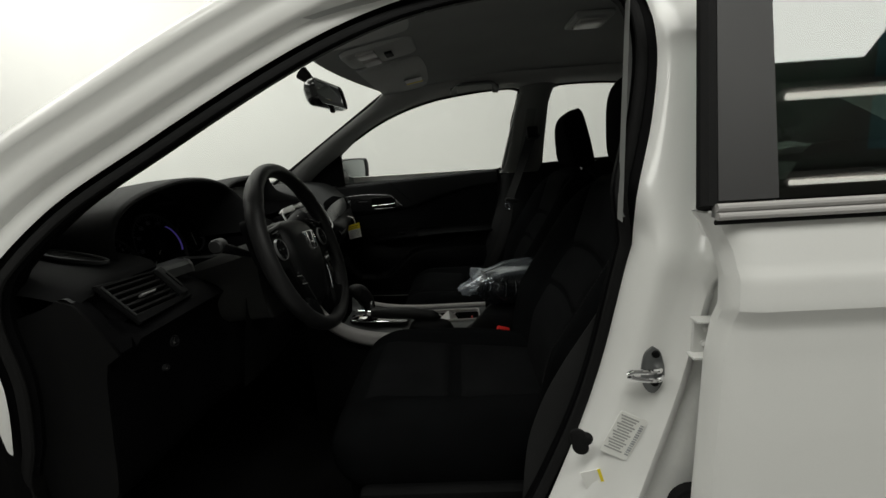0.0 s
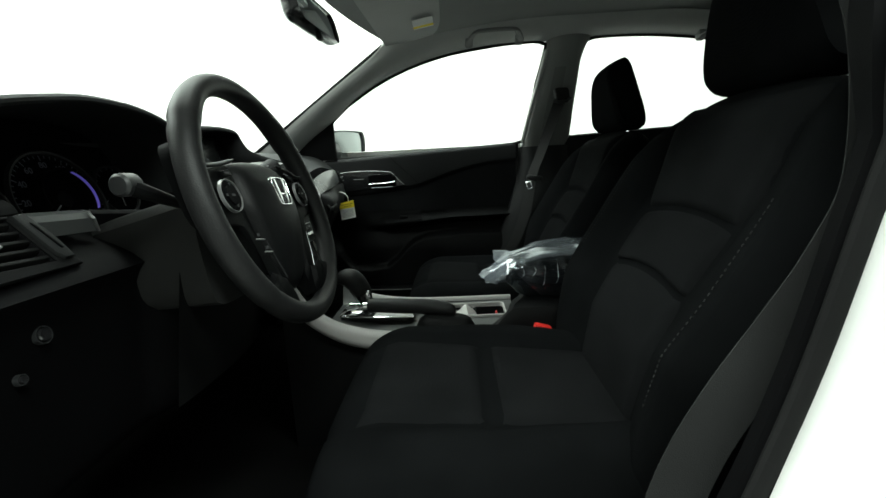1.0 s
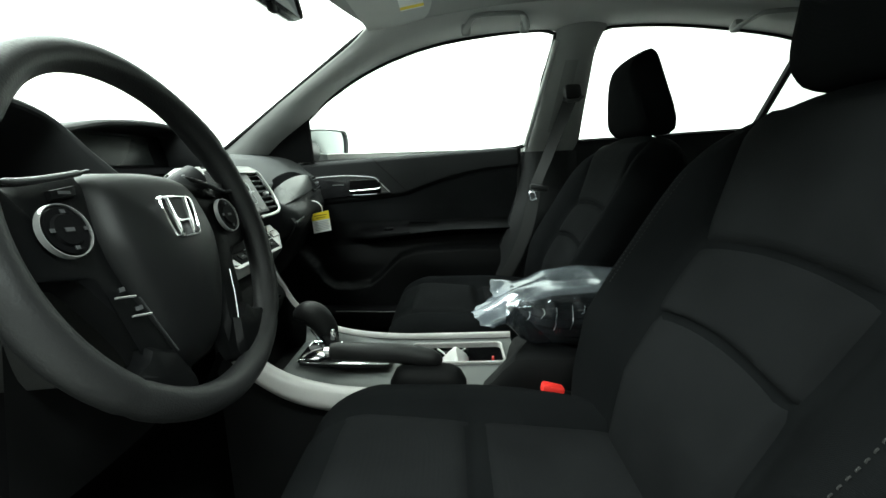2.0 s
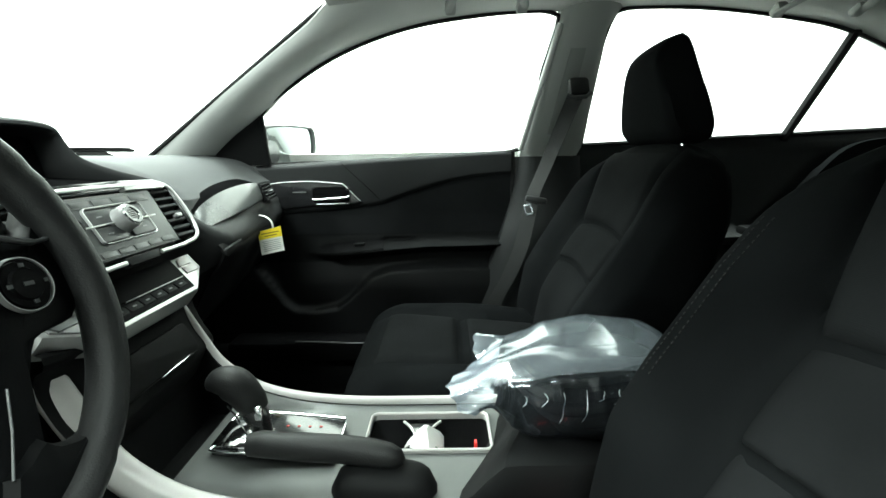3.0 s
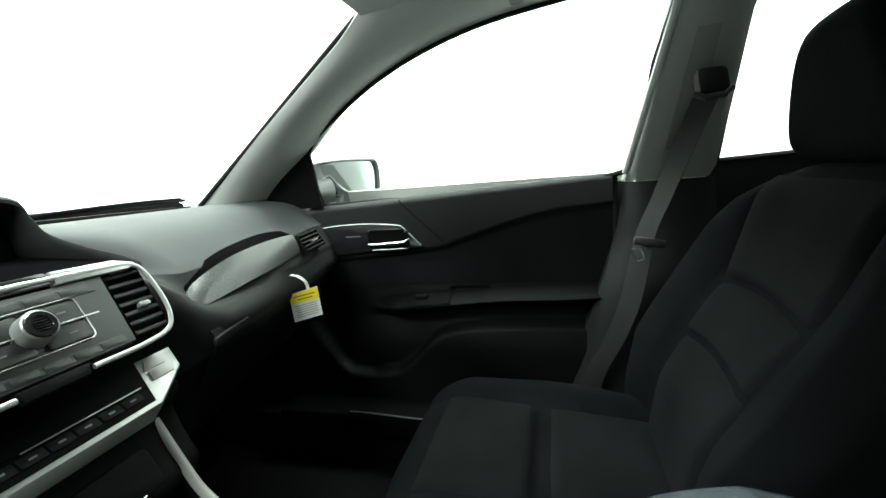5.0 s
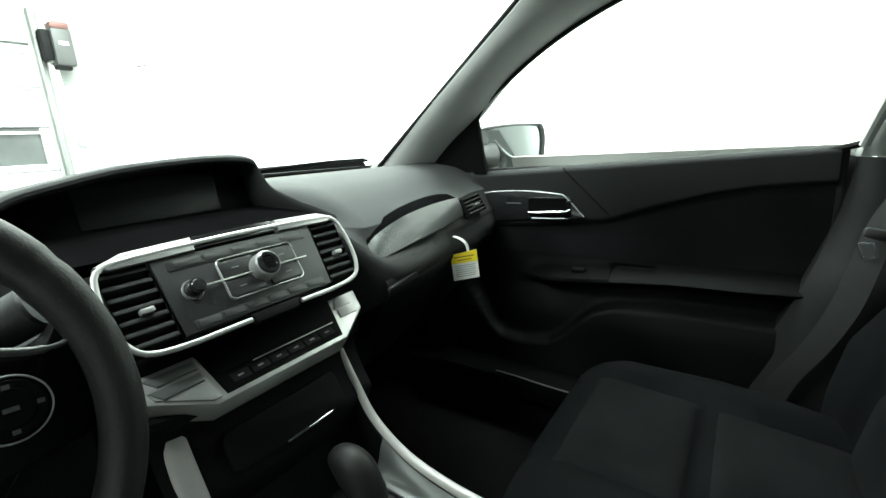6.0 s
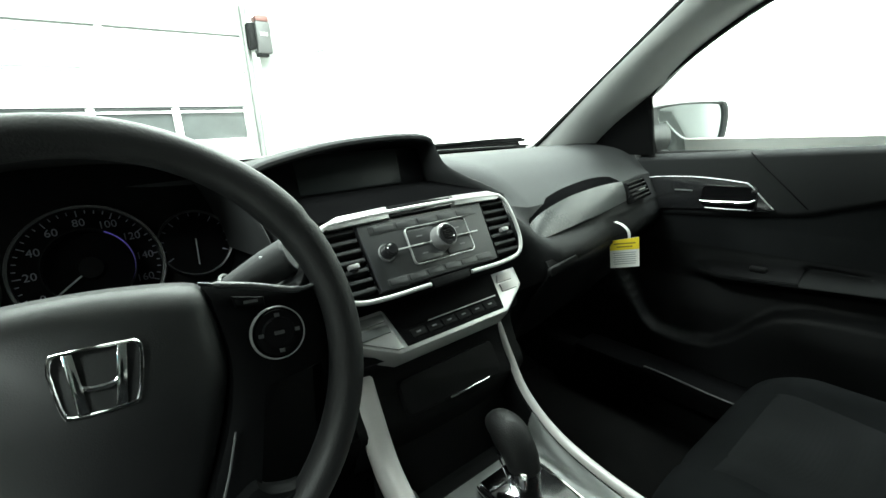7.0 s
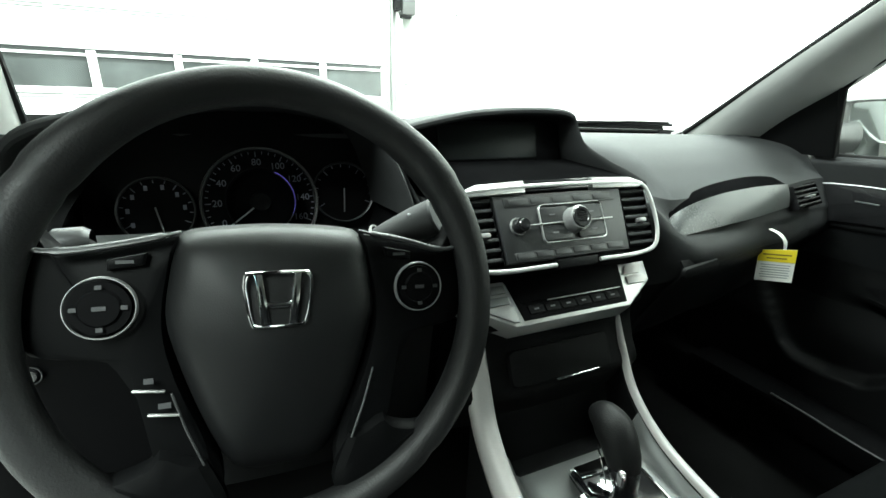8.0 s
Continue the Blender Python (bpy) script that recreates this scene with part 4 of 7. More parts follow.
part("vent_bezel", prism([P(0.060, 0.029), P(0.078, 0.031), P(0.082, 0.0), P(0.079, -0.027), P(0.066, -0.028), P(0.061, -0.020)], 0.008, 0.003, VENT @ pose(0, 0, 0.008)), COWL, vent, "black vent bezel")
part("bezel_groove", prism([P(0.069, 0.018), P(0.072, 0.018), P(0.074, -0.016), P(0.071, -0.016)], 0.002, 0.0006, VENT @ pose(0, 0, 0.0092)), VOID, vent)
# demister grille at the driver's corner
DG0 = basis((-0.640, -0.630, 0.9300), (-0.97, 0.0, 0.20), (0.0, -1.0, 0.0))
slot = part("demist_grille", prism([(0.056 * math.cos(a), 0.017 * math.sin(a)) for a in np.linspace(0, 2 * math.pi, 25)[:-1]], 0.004, 0, DG0 @ pose(0, 0, 0.005)), VOID, dash, "black side demister slot")
part("grille_rim", ring_of([(0.061 * math.cos(a), 0.0205 * math.sin(a)) for a in np.linspace(0, 2 * math.pi, 33)[:-1]], [(0.056 * math.cos(a), 0.0168 * math.sin(a)) for a in np.linspace(0, 2 * math.pi, 33)[:-1]], 0.006, DG0 @ pose(0, 0, 0.008), 0.0008), RADIO, slot, "dark grey grille rim")
for k in range(3):
    part("grille_bar", move(box(0, -0.006 + 0.006 * k, 0.0056, 0.09, 0.0012, 0.002, 0.0004), DG0), RADIO, slot)
# silver blade under the gauges
BLADE = [(-0.575, 0.0, 0.005), (-0.560, 0.0, 0.004), (-0.551, 0.0, 0.001), (-0.547, 0.0, -0.006), (-0.550, 0.010, -0.024)]
rows = [[(x, -0.566 + (0.095 + e) * k, 0.891 - 0.005 * k + z) for x, e, z in BLADE] for k in np.linspace(0, 1, 20)]
part("gauge_trim", skin(rows, caps=True), GREY_GLOSS, dash, "grey satin blade under the gauges")
part("gauge_trim_tip", tube([(x + 0.0015, -0.471 + e, 0.886 + z) for x, e, z in BLADE[1:]], [0.0012, 0.0022, 0.0026, 0.0014], 8), KNOB, dash, "silver trim tip")
# glove box lid and latch
rows = []
for y in np.linspace(0.205, 0.66, 24):
    aw = 0.045 * smooth(0.48, 0.72, y) + 0.038 * smooth(0.25, 0.5, y)
    rows.append([(x + 0.004 - aw, y, z) for x, z in spline([(-0.4400, 0.824), (-0.4335, 0.816), (-0.431, 0.806), (-0.440, 0.788), (-0.474, 0.740), (-0.513, 0.672)], 16)])
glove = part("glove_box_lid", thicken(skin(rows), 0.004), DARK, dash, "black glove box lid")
part("latch", prism(rounded(0.085, 0.015, 0.006, 4), 0.006, 0.002, basis((-0.427, 0.236, 0.812), (-0.1, 1, 0.06), (-0.05, -0.06, 0.99)) @ pose(0, 0, 0.006)), DARK, glove, "black glove box latch")
# driver's lower panel controls
for y, z, r in ((-0.600, 0.770, 0.0085), (-0.632, 0.735, 0.005)):
    b = part("round_button", lathe([(0.0, 0.006), (r * 0.7, 0.006), (r * 0.9, 0.003), (r, -0.004)], basis((-0.519, y, z), (0, 1, 0), (-0.17, 0, 0.985)), 24), PIANO, dash, "black round button")
    part("button_ring", lathe([(r * 0.98, 0.0), (r * 1.02, 0.004), (r * 1.15, 0.004), (r * 1.2, -0.002)], basis((-0.519, y, z), (0, 1, 0), (-0.17, 0, 0.985)), 24), RADIO, b)
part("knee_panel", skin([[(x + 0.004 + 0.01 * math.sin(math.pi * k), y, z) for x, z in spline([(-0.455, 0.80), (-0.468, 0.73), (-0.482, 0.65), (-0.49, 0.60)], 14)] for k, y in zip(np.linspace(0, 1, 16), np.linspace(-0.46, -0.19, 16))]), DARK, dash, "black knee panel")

# ---- instrument cluster ----
CL = basis((-0.682, -0.366, 0.897), (0, 1, 0), (-0.30, 0, 0.95)) @ Matrix.Scale(1.05, 4)
clus = part("instrument_panel", prism(rounded(0.40, 0.200, 0.03, 5, 0, 0.025), 0.02, 0.004, CL), DARK, dash, "dark instrument cluster")
GLOW = glow_material("blue_gauge_glow", (0.20, 0.15, 0.80), 0.16)
for u, v, r in ((0, 0, 0.074), (-0.122, -0.004, 0.043), (0.112, 0.008, 0.043)):
    part("dial_ring", lathe([(r * 0.955, 0.004), (r * 0.96, 0.010), (r, 0.011), (r * 1.02, 0.004)], CL @ pose(u, v, 0), 48), RADIO, clus, "thin dark grey dial ring")
    part("dial_face", lathe([(0, 0.0035), (r * 0.95, 0.0035)], CL @ pose(u, v, 0.002), 40), VOID, clus)
    n = 33 if r > 0.05 else 13
    for k in range(n):
        a = radians(208 - 233 * k / (n - 1))
        ln = 0.0075 if k % 4 == 0 else 0.004
        rr = r * 0.93 - ln / 2
        part("tick", move(box(0, 0, 0, ln, 0.0011, 0.0006, 0), CL @ pose(u + rr * math.cos(a), v + rr * math.sin(a), 0.0065, 0, 0, math.degrees(a))), DIAL_PRINT, clus)
for k, txt in enumerate(("0", "20", "40", "60", "80", "100", "120", "140", "160")):
    a = radians(208 - 233 * k / 8)
    text_part(txt, 0.0125, CL @ pose(0.054 * math.cos(a), 0.054 * math.sin(a), 0.0062), DIAL_PRINT, clus)
for k in range(7):
    a = radians(210 - 34 * k)
    bars([(-0.122 + 0.031 * math.cos(a), -0.004 + 0.031 * math.sin(a), 0.004)], 0, 0.006, 0.0006, CL @ pose(0, 0, 0.0062), clus, DIAL_PRINT)
part("needle", move(box(0.022, 0, 0, 0.056, 0.002, 0.0015, 0.0005), CL @ pose(0, 0, 0.010, 0, 0, 216)), PRINT_GREY, clus, "pale needle")
part("needle", move(box(0.012, 0, 0, 0.034, 0.0017, 0.0015, 0.0005), CL @ pose(-0.122, -0.004, 0.010, 0, 0, 282)), PRINT_DIM, clus)
part("needle", move(box(0.012, 0, 0, 0.034, 0.0017, 0.0015, 0.0005), CL @ pose(0.112, 0.008, 0.010, 0, 0, 265)), PRINT_DIM, clus)
part("inner_dial_ring", lathe([(0.0425, 0.004), (0.0430, 0.026), (0.0440, 0.026), (0.0446, 0.004)], CL, 48), DARK, clus, "dark inner ring of the speed dial")
part("dial_glow", move(skin([[(0.0422 * math.cos(a), 0.0422 * math.sin(a), w) for w in (0.0205, 0.0225, 0.0250)] for a in np.linspace(radians(-30), radians(62), 24)]), CL), GLOW, clus, "violet lit inner edge of the dial")
part("cluster_hub", lathe([(0, 0.012), (0.012, 0.012), (0.014, 0.008), (0.015, 0.004)], CL, 24), DARK, clus)

# ---- steering column ----
column = thing("steering_column", "black plastic steering column cover with stalks", "steering column", (-0.45, -0.369, 0.82))
rows = []
for k in np.linspace(0, 1, 14):
    c = Vector((-0.415, -0.369, 0.862)).lerp(Vector((-0.60, -0.369, 0.815)), k)
    low, half = 0.118 - 0.035 * k, 0.074 - 0.008 * k
    sec = [(-half, 0.030), (-half * 0.8, 0.044), (0, 0.050), (half * 0.8, 0.044), (half, 0.030), (half * 1.02, -0.02), (half * 0.86, -low * 0.80), (half * 0.66, -low), (0, -low - 0.006), (-half * 0.66, -low), (-half * 0.86, -low * 0.80), (-half * 1.02, -0.02), (-half, 0.030)]
    rows.append([(c.x, c.y + u * (1 + 0.30 * smooth(0.0, 0.05, -u)), c.z + v) for u, v in spline(sec, 41)[:-1]])
part("column_cover", skin(rows, closed_u=True, caps=True), COLUMN, column, "dark grey column cover")
tip = Vector((-0.455, -0.525, 0.9205))
st = part("stalk", tube([(-0.425, -0.424, 0.880), (-0.428, -0.469, 0.892), tip * 0.85 + Vector((-0.43, -0.469, 0.89)) * 0.15, tip], [0.009, 0.008, 0.013, 0.012], 12, flat=0.8), DARK, column, "black control stalk")
part("stalk_knob", lathe([(0.0, 0.011), (0.0105, 0.0105), (0.0135, 0.007), (0.0135, -0.012), (0.010, -0.018)], Matrix.Translation(tip) @ pose(0, 0, 0, 90, 0, 0), 20), RADIO, st, "dark grey stalk knob")
# the wiper stalk widens into a broad flattened head with a ringed collar
root, tip = Vector((-0.455, -0.300, 0.885)), Vector((-0.405, -0.213, 0.932))
st = part("stalk", tube([root, root.lerp(tip, 0.3), root.lerp(tip, 0.55), root.lerp(tip, 0.8), tip, tip + (tip - root) * 0.02], [0.010, 0.012, 0.0165, 0.0205, 0.0215, 0.019], 24, flat=0.85), SHELF, column, "dark grey flared wiper stalk")
AX = (tip - root).normalized()
RING = basis(root.lerp(tip, 0.42), AX.orthogonal(), AX.cross(AX.orthogonal()))
part("stalk_ring", lathe([(0.0140, -0.0012), (0.0160, -0.0010), (0.0162, 0.0010), (0.0142, 0.0012)], RING, 28), KNOB, st, "thin silver collar")
part("stalk_mark", prism(rounded(0.004, 0.012, 0.0015, 3), 0.002, 0.0005, Matrix.Translation(root.lerp(tip, 0.75) + Vector((0.012, 0, 0.0165)))), PRINT_GREY, st, "pale printed mark")

# ---- steering wheel ----
WC = Vector((-0.352, -0.3686, 0.8826))
TH = 0.311
WHEEL = basis(WC, (0, 1, 0), (-math.sin(TH), 0, math.cos(TH))) @ pose(0, 0, 0, 0, 0, -4.5)
wheel = thing("steering_wheel", "black leather steering wheel with silver-edged buttons", "steering wheel", tuple(WC))
WR = 0.1755


def wheel_rim():
    rows = []
    for k in range(120):
        a = 2 * math.pi * k / 120
        d = math.degrees(a)
        grip = 0.0153 + 0.0022 * (math.exp(-((d - 38) / 15) ** 2) + math.exp(-((d - 142) / 15) ** 2))
        for seam in (33, 147, 228, 312):
            grip -= 0.0012 * math.exp(-((d - seam) / 1.1) ** 2)
        c = Vector((WR * math.cos(a), WR * math.sin(a), 0))
        rows.append([c + Vector((math.cos(a), math.sin(a), 0)) * (grip * math.cos(b)) + Vector((0, 0, 1)) * (grip * 1.08 * math.sin(b)) for b in (2 * math.pi * j / 16 for j in range(16))])
    return move(skin(rows, closed_u=True, closed_v=True), WHEEL)


rim = part("rim", wheel_rim(), LEATHER, wheel, "black leather rim with cross seams", sharp=60)


def dome(outline, rise, depth, m, rings=8, edge=0.010, bend=0.0, round_off=9):
    """A puffed plate: the outline rounds over at its edge and swells by rise in the middle."""
    c = Vector((sum(p[0] for p in outline) / len(outline), sum(p[1] for p in outline) / len(outline)))
    rows = []
    n = len(outline)
    for k in range(rings + 3):
        if k == 0:
            row, = [[(u, v, -depth) for u, v in outline]]
        else:
            q = (k - 1) / (rings + 1)
            sc = 1 - q
            e = min(1.0, q * round_off)
            h = -edge * (1 - math.sqrt(max(0, 1 - (1 - e) ** 2))) + rise * (1 - (1 - q) ** 2)
            row = [(c.x + (u - c.x) * sc, c.y + (v - c.y) * sc, h - bend * (c.y + (v - c.y) * sc + 0.01) ** 2 - 0.6 * bend * ((u - c.x) * sc) ** 2) for u, v in outline]
        rows.append(row)
    bm = skin(rows, closed_u=True)
    bmesh.ops.remove_doubles(bm, verts=bm.verts, dist=1e-6)
    return move(bm, m)


hub_out = [(p[0], p[1]) for p in spline([(-0.078, 0.040), (-0.072, 0.058), (-0.055, 0.065), (0, 0.068), (0.055, 0.065), (0.072, 0.058), (0.078, 0.040), (0.082, 0.0), (0.076, -0.03), (0.056, -0.095), (0.042, -0.128), (0.028, -0.14), (0, -0.143), (-0.028, -0.14), (-0.042, -0.128), (-0.056, -0.095), (-0.076, -0.03), (-0.082, 0.0), (-0.078, 0.040)], 80)[:-1]]
part("airbag_cover", dome(hub_out, 0.012, 0.06, WHEEL @ pose(0, 0, 0.008), 18, 0.020, 1.6, 4), HUB, wheel, "black airbag cover", sharp=60)
# spoke plates
for s in (-1, 1):
    o = [(s * u, v) for u, v in spline([(0.070, 0.058), (0.095, 0.0535), (0.122, 0.0485), (0.140, 0.049), (0.152, 0.060), (0.166, 0.080), (0.172, 0.05), (0.172, 0.0), (0.162, -0.022), (0.138, -0.027), (0.118, -0.031), (0.104, -0.052), (0.082, -0.098), (0.079, -0.150), (0.05, -0.16), (0.045, -0.12), (0.07, -0.05), (0.078, 0.0), (0.070, 0.058)], 60)[:-1]]
    sp = part("spoke", dome(o, 0.004, 0.022, WHEEL @ pose(0, 0, -0.006), 6, 0.006), SPOKE, wheel, "black plastic spoke")
    top = [(0.066, 0.0605), (0.082, 0.0565), (0.100, 0.0530), (0.118, 0.0500), (0.136, 0.0480), (0.150, 0.0490), (0.160, 0.0530)]
    part("spoke_top", tube(spline([WHEEL @ Vector((s * u, v - (0.006 * smooth(0.1, 0.15, u) if s > 0 else 0), 0.0)) for u, v in top], 30), [0.002] * 4 + [0.0046] * 20 + [0.003] * 6, 12, flat=0.6), RADIO, sp, "dark satin upper spoke edge")
    ring_r = 0.0215
    du, dv = (0.118, 0.010) if s > 0 else (-0.1155, 0.008)
    part("dial_ring", lathe([(ring_r - 0.0009, 0.003), (ring_r - 0.0006, 0.0045), (ring_r, 0.0045), (ring_r + 0.0007, 0.0)], WHEEL @ pose(du, dv, 0.001), 40), KNOB, sp, "thin silver button ring")
    part("dial_pad", lathe([(0, 0.006), (0.012, 0.006), (0.0135, 0.004), (ring_r - 0.003, 0.004), (ring_r - 0.0025, 0.0)], WHEEL @ pose(du, dv, 0.001), 32), VOID, sp, "black control pad")
    bars([(du, dv, 0.008), (du, dv + ring_r * 0.68, 0.004), (du, dv - ring_r * 0.68, 0.004), (du - ring_r * 0.68, dv, 0.004), (du + ring_r * 0.68, dv, 0.004)], 0, 0.003, 0.0006, WHEEL @ pose(0, 0, 0.0072), sp, WHEEL_PRINT)
    part("button", prism([(s * 0.088, 0.046), (s * 0.112, 0.0415), (s * 0.112, 0.034), (s * 0.090, 0.037)][:: s], 0.006, 0.002, WHEEL @ pose(0, 0, 0.002)), SPOKE, sp)
    bars([(s * 0.101, 0.0395, 0.011)], 0, 0.0025, 0.0006, WHEEL @ pose(0, 0, 0.0022), sp, WHEEL_PRINT)
    # Same edge twice; the right one's glint is put into a lighter material.
    part("spoke_edge", tube([WHEEL @ Vector(p) for p in ((s * 0.0745, -0.057, 0.004), (s * 0.066, -0.085, 0.004), (s * 0.055, -0.114, 0.003))], 0.0009, 6), GREY_GLOSS if s > 0 else RADIO, sp, "thin silver edge")
    # thumb pads where the lower spokes meet the rim
    part("lower_pad", dome([(s * u, v) for u, v in spline([(0.054, -0.112), (0.066, -0.108), (0.083, -0.099), (0.092, -0.108), (0.116, -0.114), (0.135, -0.108), (0.118, -0.132), (0.085, -0.155), (0.055, -0.166), (0.040, -0.150), (0.054, -0.112)], 40)[:-1]], 0.004, 0.016, WHEEL @ pose(0, 0, 0.002), 5, 0.005), SPOKE, wheel, "black lower spoke pad")
# key group with silver bars on the driver's left lower spoke
for u, v in ((-0.0885, -0.0535), (-0.0795, -0.0720)):
    part("silver_key", move(box(0, 0, 0.004, 0.0205, 0.0018, 0.003, 0.0006), WHEEL @ pose(u, v, 0, 0, 0, -8)), SILVER, wheel, "thin silver key bar")
bars([(-0.0885, -0.0465, 0.006), (-0.079, -0.0655, 0.008)], 0, 0.004, 0.0006, WHEEL @ pose(0, 0, 0.0035), wheel, WHEEL_PRINT)
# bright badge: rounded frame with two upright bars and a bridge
badge = part("badge", ring_of([(p[0], p[1]) for p in spline([(-0.029, 0.012), (-0.027, 0.023), (-0.018, 0.025), (0.018, 0.025), (0.027, 0.023), (0.029, 0.012), (0.024, -0.018), (0.017, -0.024), (-0.017, -0.024), (-0.024, -0.018), (-0.029, 0.012)], 60)[:-1]],
                             [(p[0], p[1]) for p in spline([(-0.0262, 0.012), (-0.0245, 0.0205), (-0.017, 0.0225), (0.017, 0.0225), (0.0245, 0.0205), (0.0262, 0.012), (0.0215, -0.0165), (0.015, -0.0215), (-0.015, -0.0215), (-0.0215, -0.0165), (-0.0262, 0.012)], 60)[:-1]], 0.006, WHEEL @ pose(0, 0.008, 0.0222) @ Matrix.Scale(0.87, 4), 0.001), CHROME, wheel, "chrome badge frame")
for s in (-1, 1):
    part("badge_bar", prism([(s * 0.0130, 0.0225), (s * 0.0195, 0.0225), (s * 0.0150, -0.0215), (s * 0.0075, -0.0215)][:: -s], 0.004, 0.0012, WHEEL @ pose(0, 0.008, 0.0225) @ Matrix.Scale(0.87, 4)), CHROME, badge)
part("badge_bar", prism([(-0.0115, 0.002), (-0.0095, -0.0015), (-0.005, -0.003), (0.005, -0.003), (0.0095, -0.0015), (0.0115, 0.002), (0.0105, -0.0055), (0.006, -0.0075), (-0.006, -0.0075), (-0.0105, -0.0055)], 0.004, 0.0012, WHEEL @ pose(0, 0.008, 0.0224) @ Matrix.Scale(0.87, 4)), CHROME, badge)

# ---- front seats ----
def lump(stations, n=56):
    """A closed upholstered body: stations of (centre, across, out, half width, front depth, back depth, power, bolster, groove) along its length."""
    rows = []
    for c, A, O, w, df, db, pw, bol, grv in stations:
        row = []
        for k in range(n):
            a = 2 * math.pi * k / n
            ca, sa = math.cos(a), math.sin(a)
            u = math.copysign(abs(ca) ** pw, ca) * w
            f = math.copysign(abs(sa) ** pw, sa)
            d = f * (df if f > 0 else db)
            if f > 0:
                q = abs(u) / w
                d += bol * (smooth(0.50, 0.74, q) - smooth(0.86, 1.0, q)) * 1.0
                d -= 0.010 * math.exp(-((q - 0.56) / 0.035) ** 2)
                if q < 0.56:
                    d -= grv
            row.append(Vector(c) + Vector(A) * u + Vector(O) * d)
        rows.append(row)
    bm = skin(rows, closed_u=True)
    for r in (0, -1):
        c = sum((Vector(p) for p in rows[r]), Vector()) / n
        bm.verts.ensure_lookup_table()
        base = 0 if r == 0 else (len(rows) - 1) * n
        v = bm.verts.new(c)
        bm.verts.ensure_lookup_table()
        for k in range(n):
            bm.faces.new((bm.verts[base + k], bm.verts[base + (k + 1) % n], v))
    return bm


def interp(x, table):
    xs = [t[0] for t in table]
    return float(np.interp(x, xs, [t[1] for t in table]))


CREASE_X = [(0.44, 0.155), (0.52, 0.158), (0.60, 0.166), (0.69, 0.186), (0.783, 0.243), (0.862, 0.291), (0.905, 0.315), (0.95, 0.341), (0.995, 0.375)]
INSERT_X = [(0.44, 0.185), (0.55, 0.192), (0.65, 0.213), (0.735, 0.256), (0.81, 0.307), (0.88, 0.336), (0.94, 0.355), (0.995, 0.385)]
BACK_X = [(0.44, 0.335), (0.60, 0.375), (0.78, 0.424), (0.86, 0.446), (0.95, 0.462), (0.995, 0.462)]
BACK_Z = list(np.linspace(0.45, 0.93, 40)) + [0.945, 0.955, 0.963, 0.970, 0.976, 0.981, 0.985, 0.988, 0.990]


def crease_half(z):
    """Half the distance between the bolsters' front edges."""
    return interp(z, [(0.44, 0.175), (0.52, 0.190), (0.62, 0.208), (0.75, 0.222), (0.85, 0.220), (0.92, 0.205), (0.96, 0.190), (0.995, 0.176)])


def insert_half(z):
    return interp(z, [(0.44, 0.112), (0.70, 0.122), (0.80, 0.132), (0.88, 0.146), (0.95, 0.150), (0.995, 0.140)])


def front_x(z, u):
    """The backrest's front at height z and u across: flat insert, seam, rising bolster."""
    hi, hc = insert_half(z), crease_half(z)
    a, b = interp(z, INSERT_X), interp(z, CREASE_X)
    q = min(1.0, max(0.0, (abs(u) - hi) / (hc - hi)))
    x = a + (b - a) * (1 - (1 - q) ** 1.7) * smooth(-0.3, 0.35, q)
    x += 0.012 * math.exp(-((abs(u) - hi) / 0.006) ** 2)
    return x


def back_section(z, driver=False):
    """A level section through the backrest, once round from the near front edge."""
    hc = crease_half(z)
    xc, xb = interp(z, CREASE_X), interp(z, BACK_X)
    k = max(0.0, (z - 0.940) / 0.0505)
    e = 1 - math.sqrt(max(0.0, 1 - k * k))
    us = np.concatenate([np.linspace(-1, -0.66, 16), np.linspace(-0.63, 0.63, 15), np.linspace(0.66, 1, 16)])
    pts = [(front_x(z, u * hc), u * hc) for u in us]
    wide = 0.026 + 0.012 * smooth(0.55, 0.72, z) * (1 - smooth(0.86, 0.95, z))
    side = [(xc + 0.004, hc + 0.006), (xc + 0.016, hc + 0.015), (xc + 0.036, hc + wide * 0.86), (xc + 0.060, hc + wide), (xb - 0.055, hc + wide), (xb - 0.030, hc + wide - 0.006), (xb - 0.010, hc + wide - 0.026), (xb, hc + wide - 0.056)]
    pts += side + [(xb + 0.004, 0.10), (xb + 0.006, 0.0), (xb + 0.004, -0.10)] + [(x, -u) for x, u in side[::-1]]
    mid = 0.5 * (interp(z, INSERT_X) + xb)
    out = []
    for x, u in pts:
        drop = 0.030 * smooth(0.88, 0.99, z) * (abs(u) / 0.21) ** 3
        out.append((mid + (x - mid) * (1 - 0.85 * e), u * (1 - 0.16 * e), z - drop))
    return out


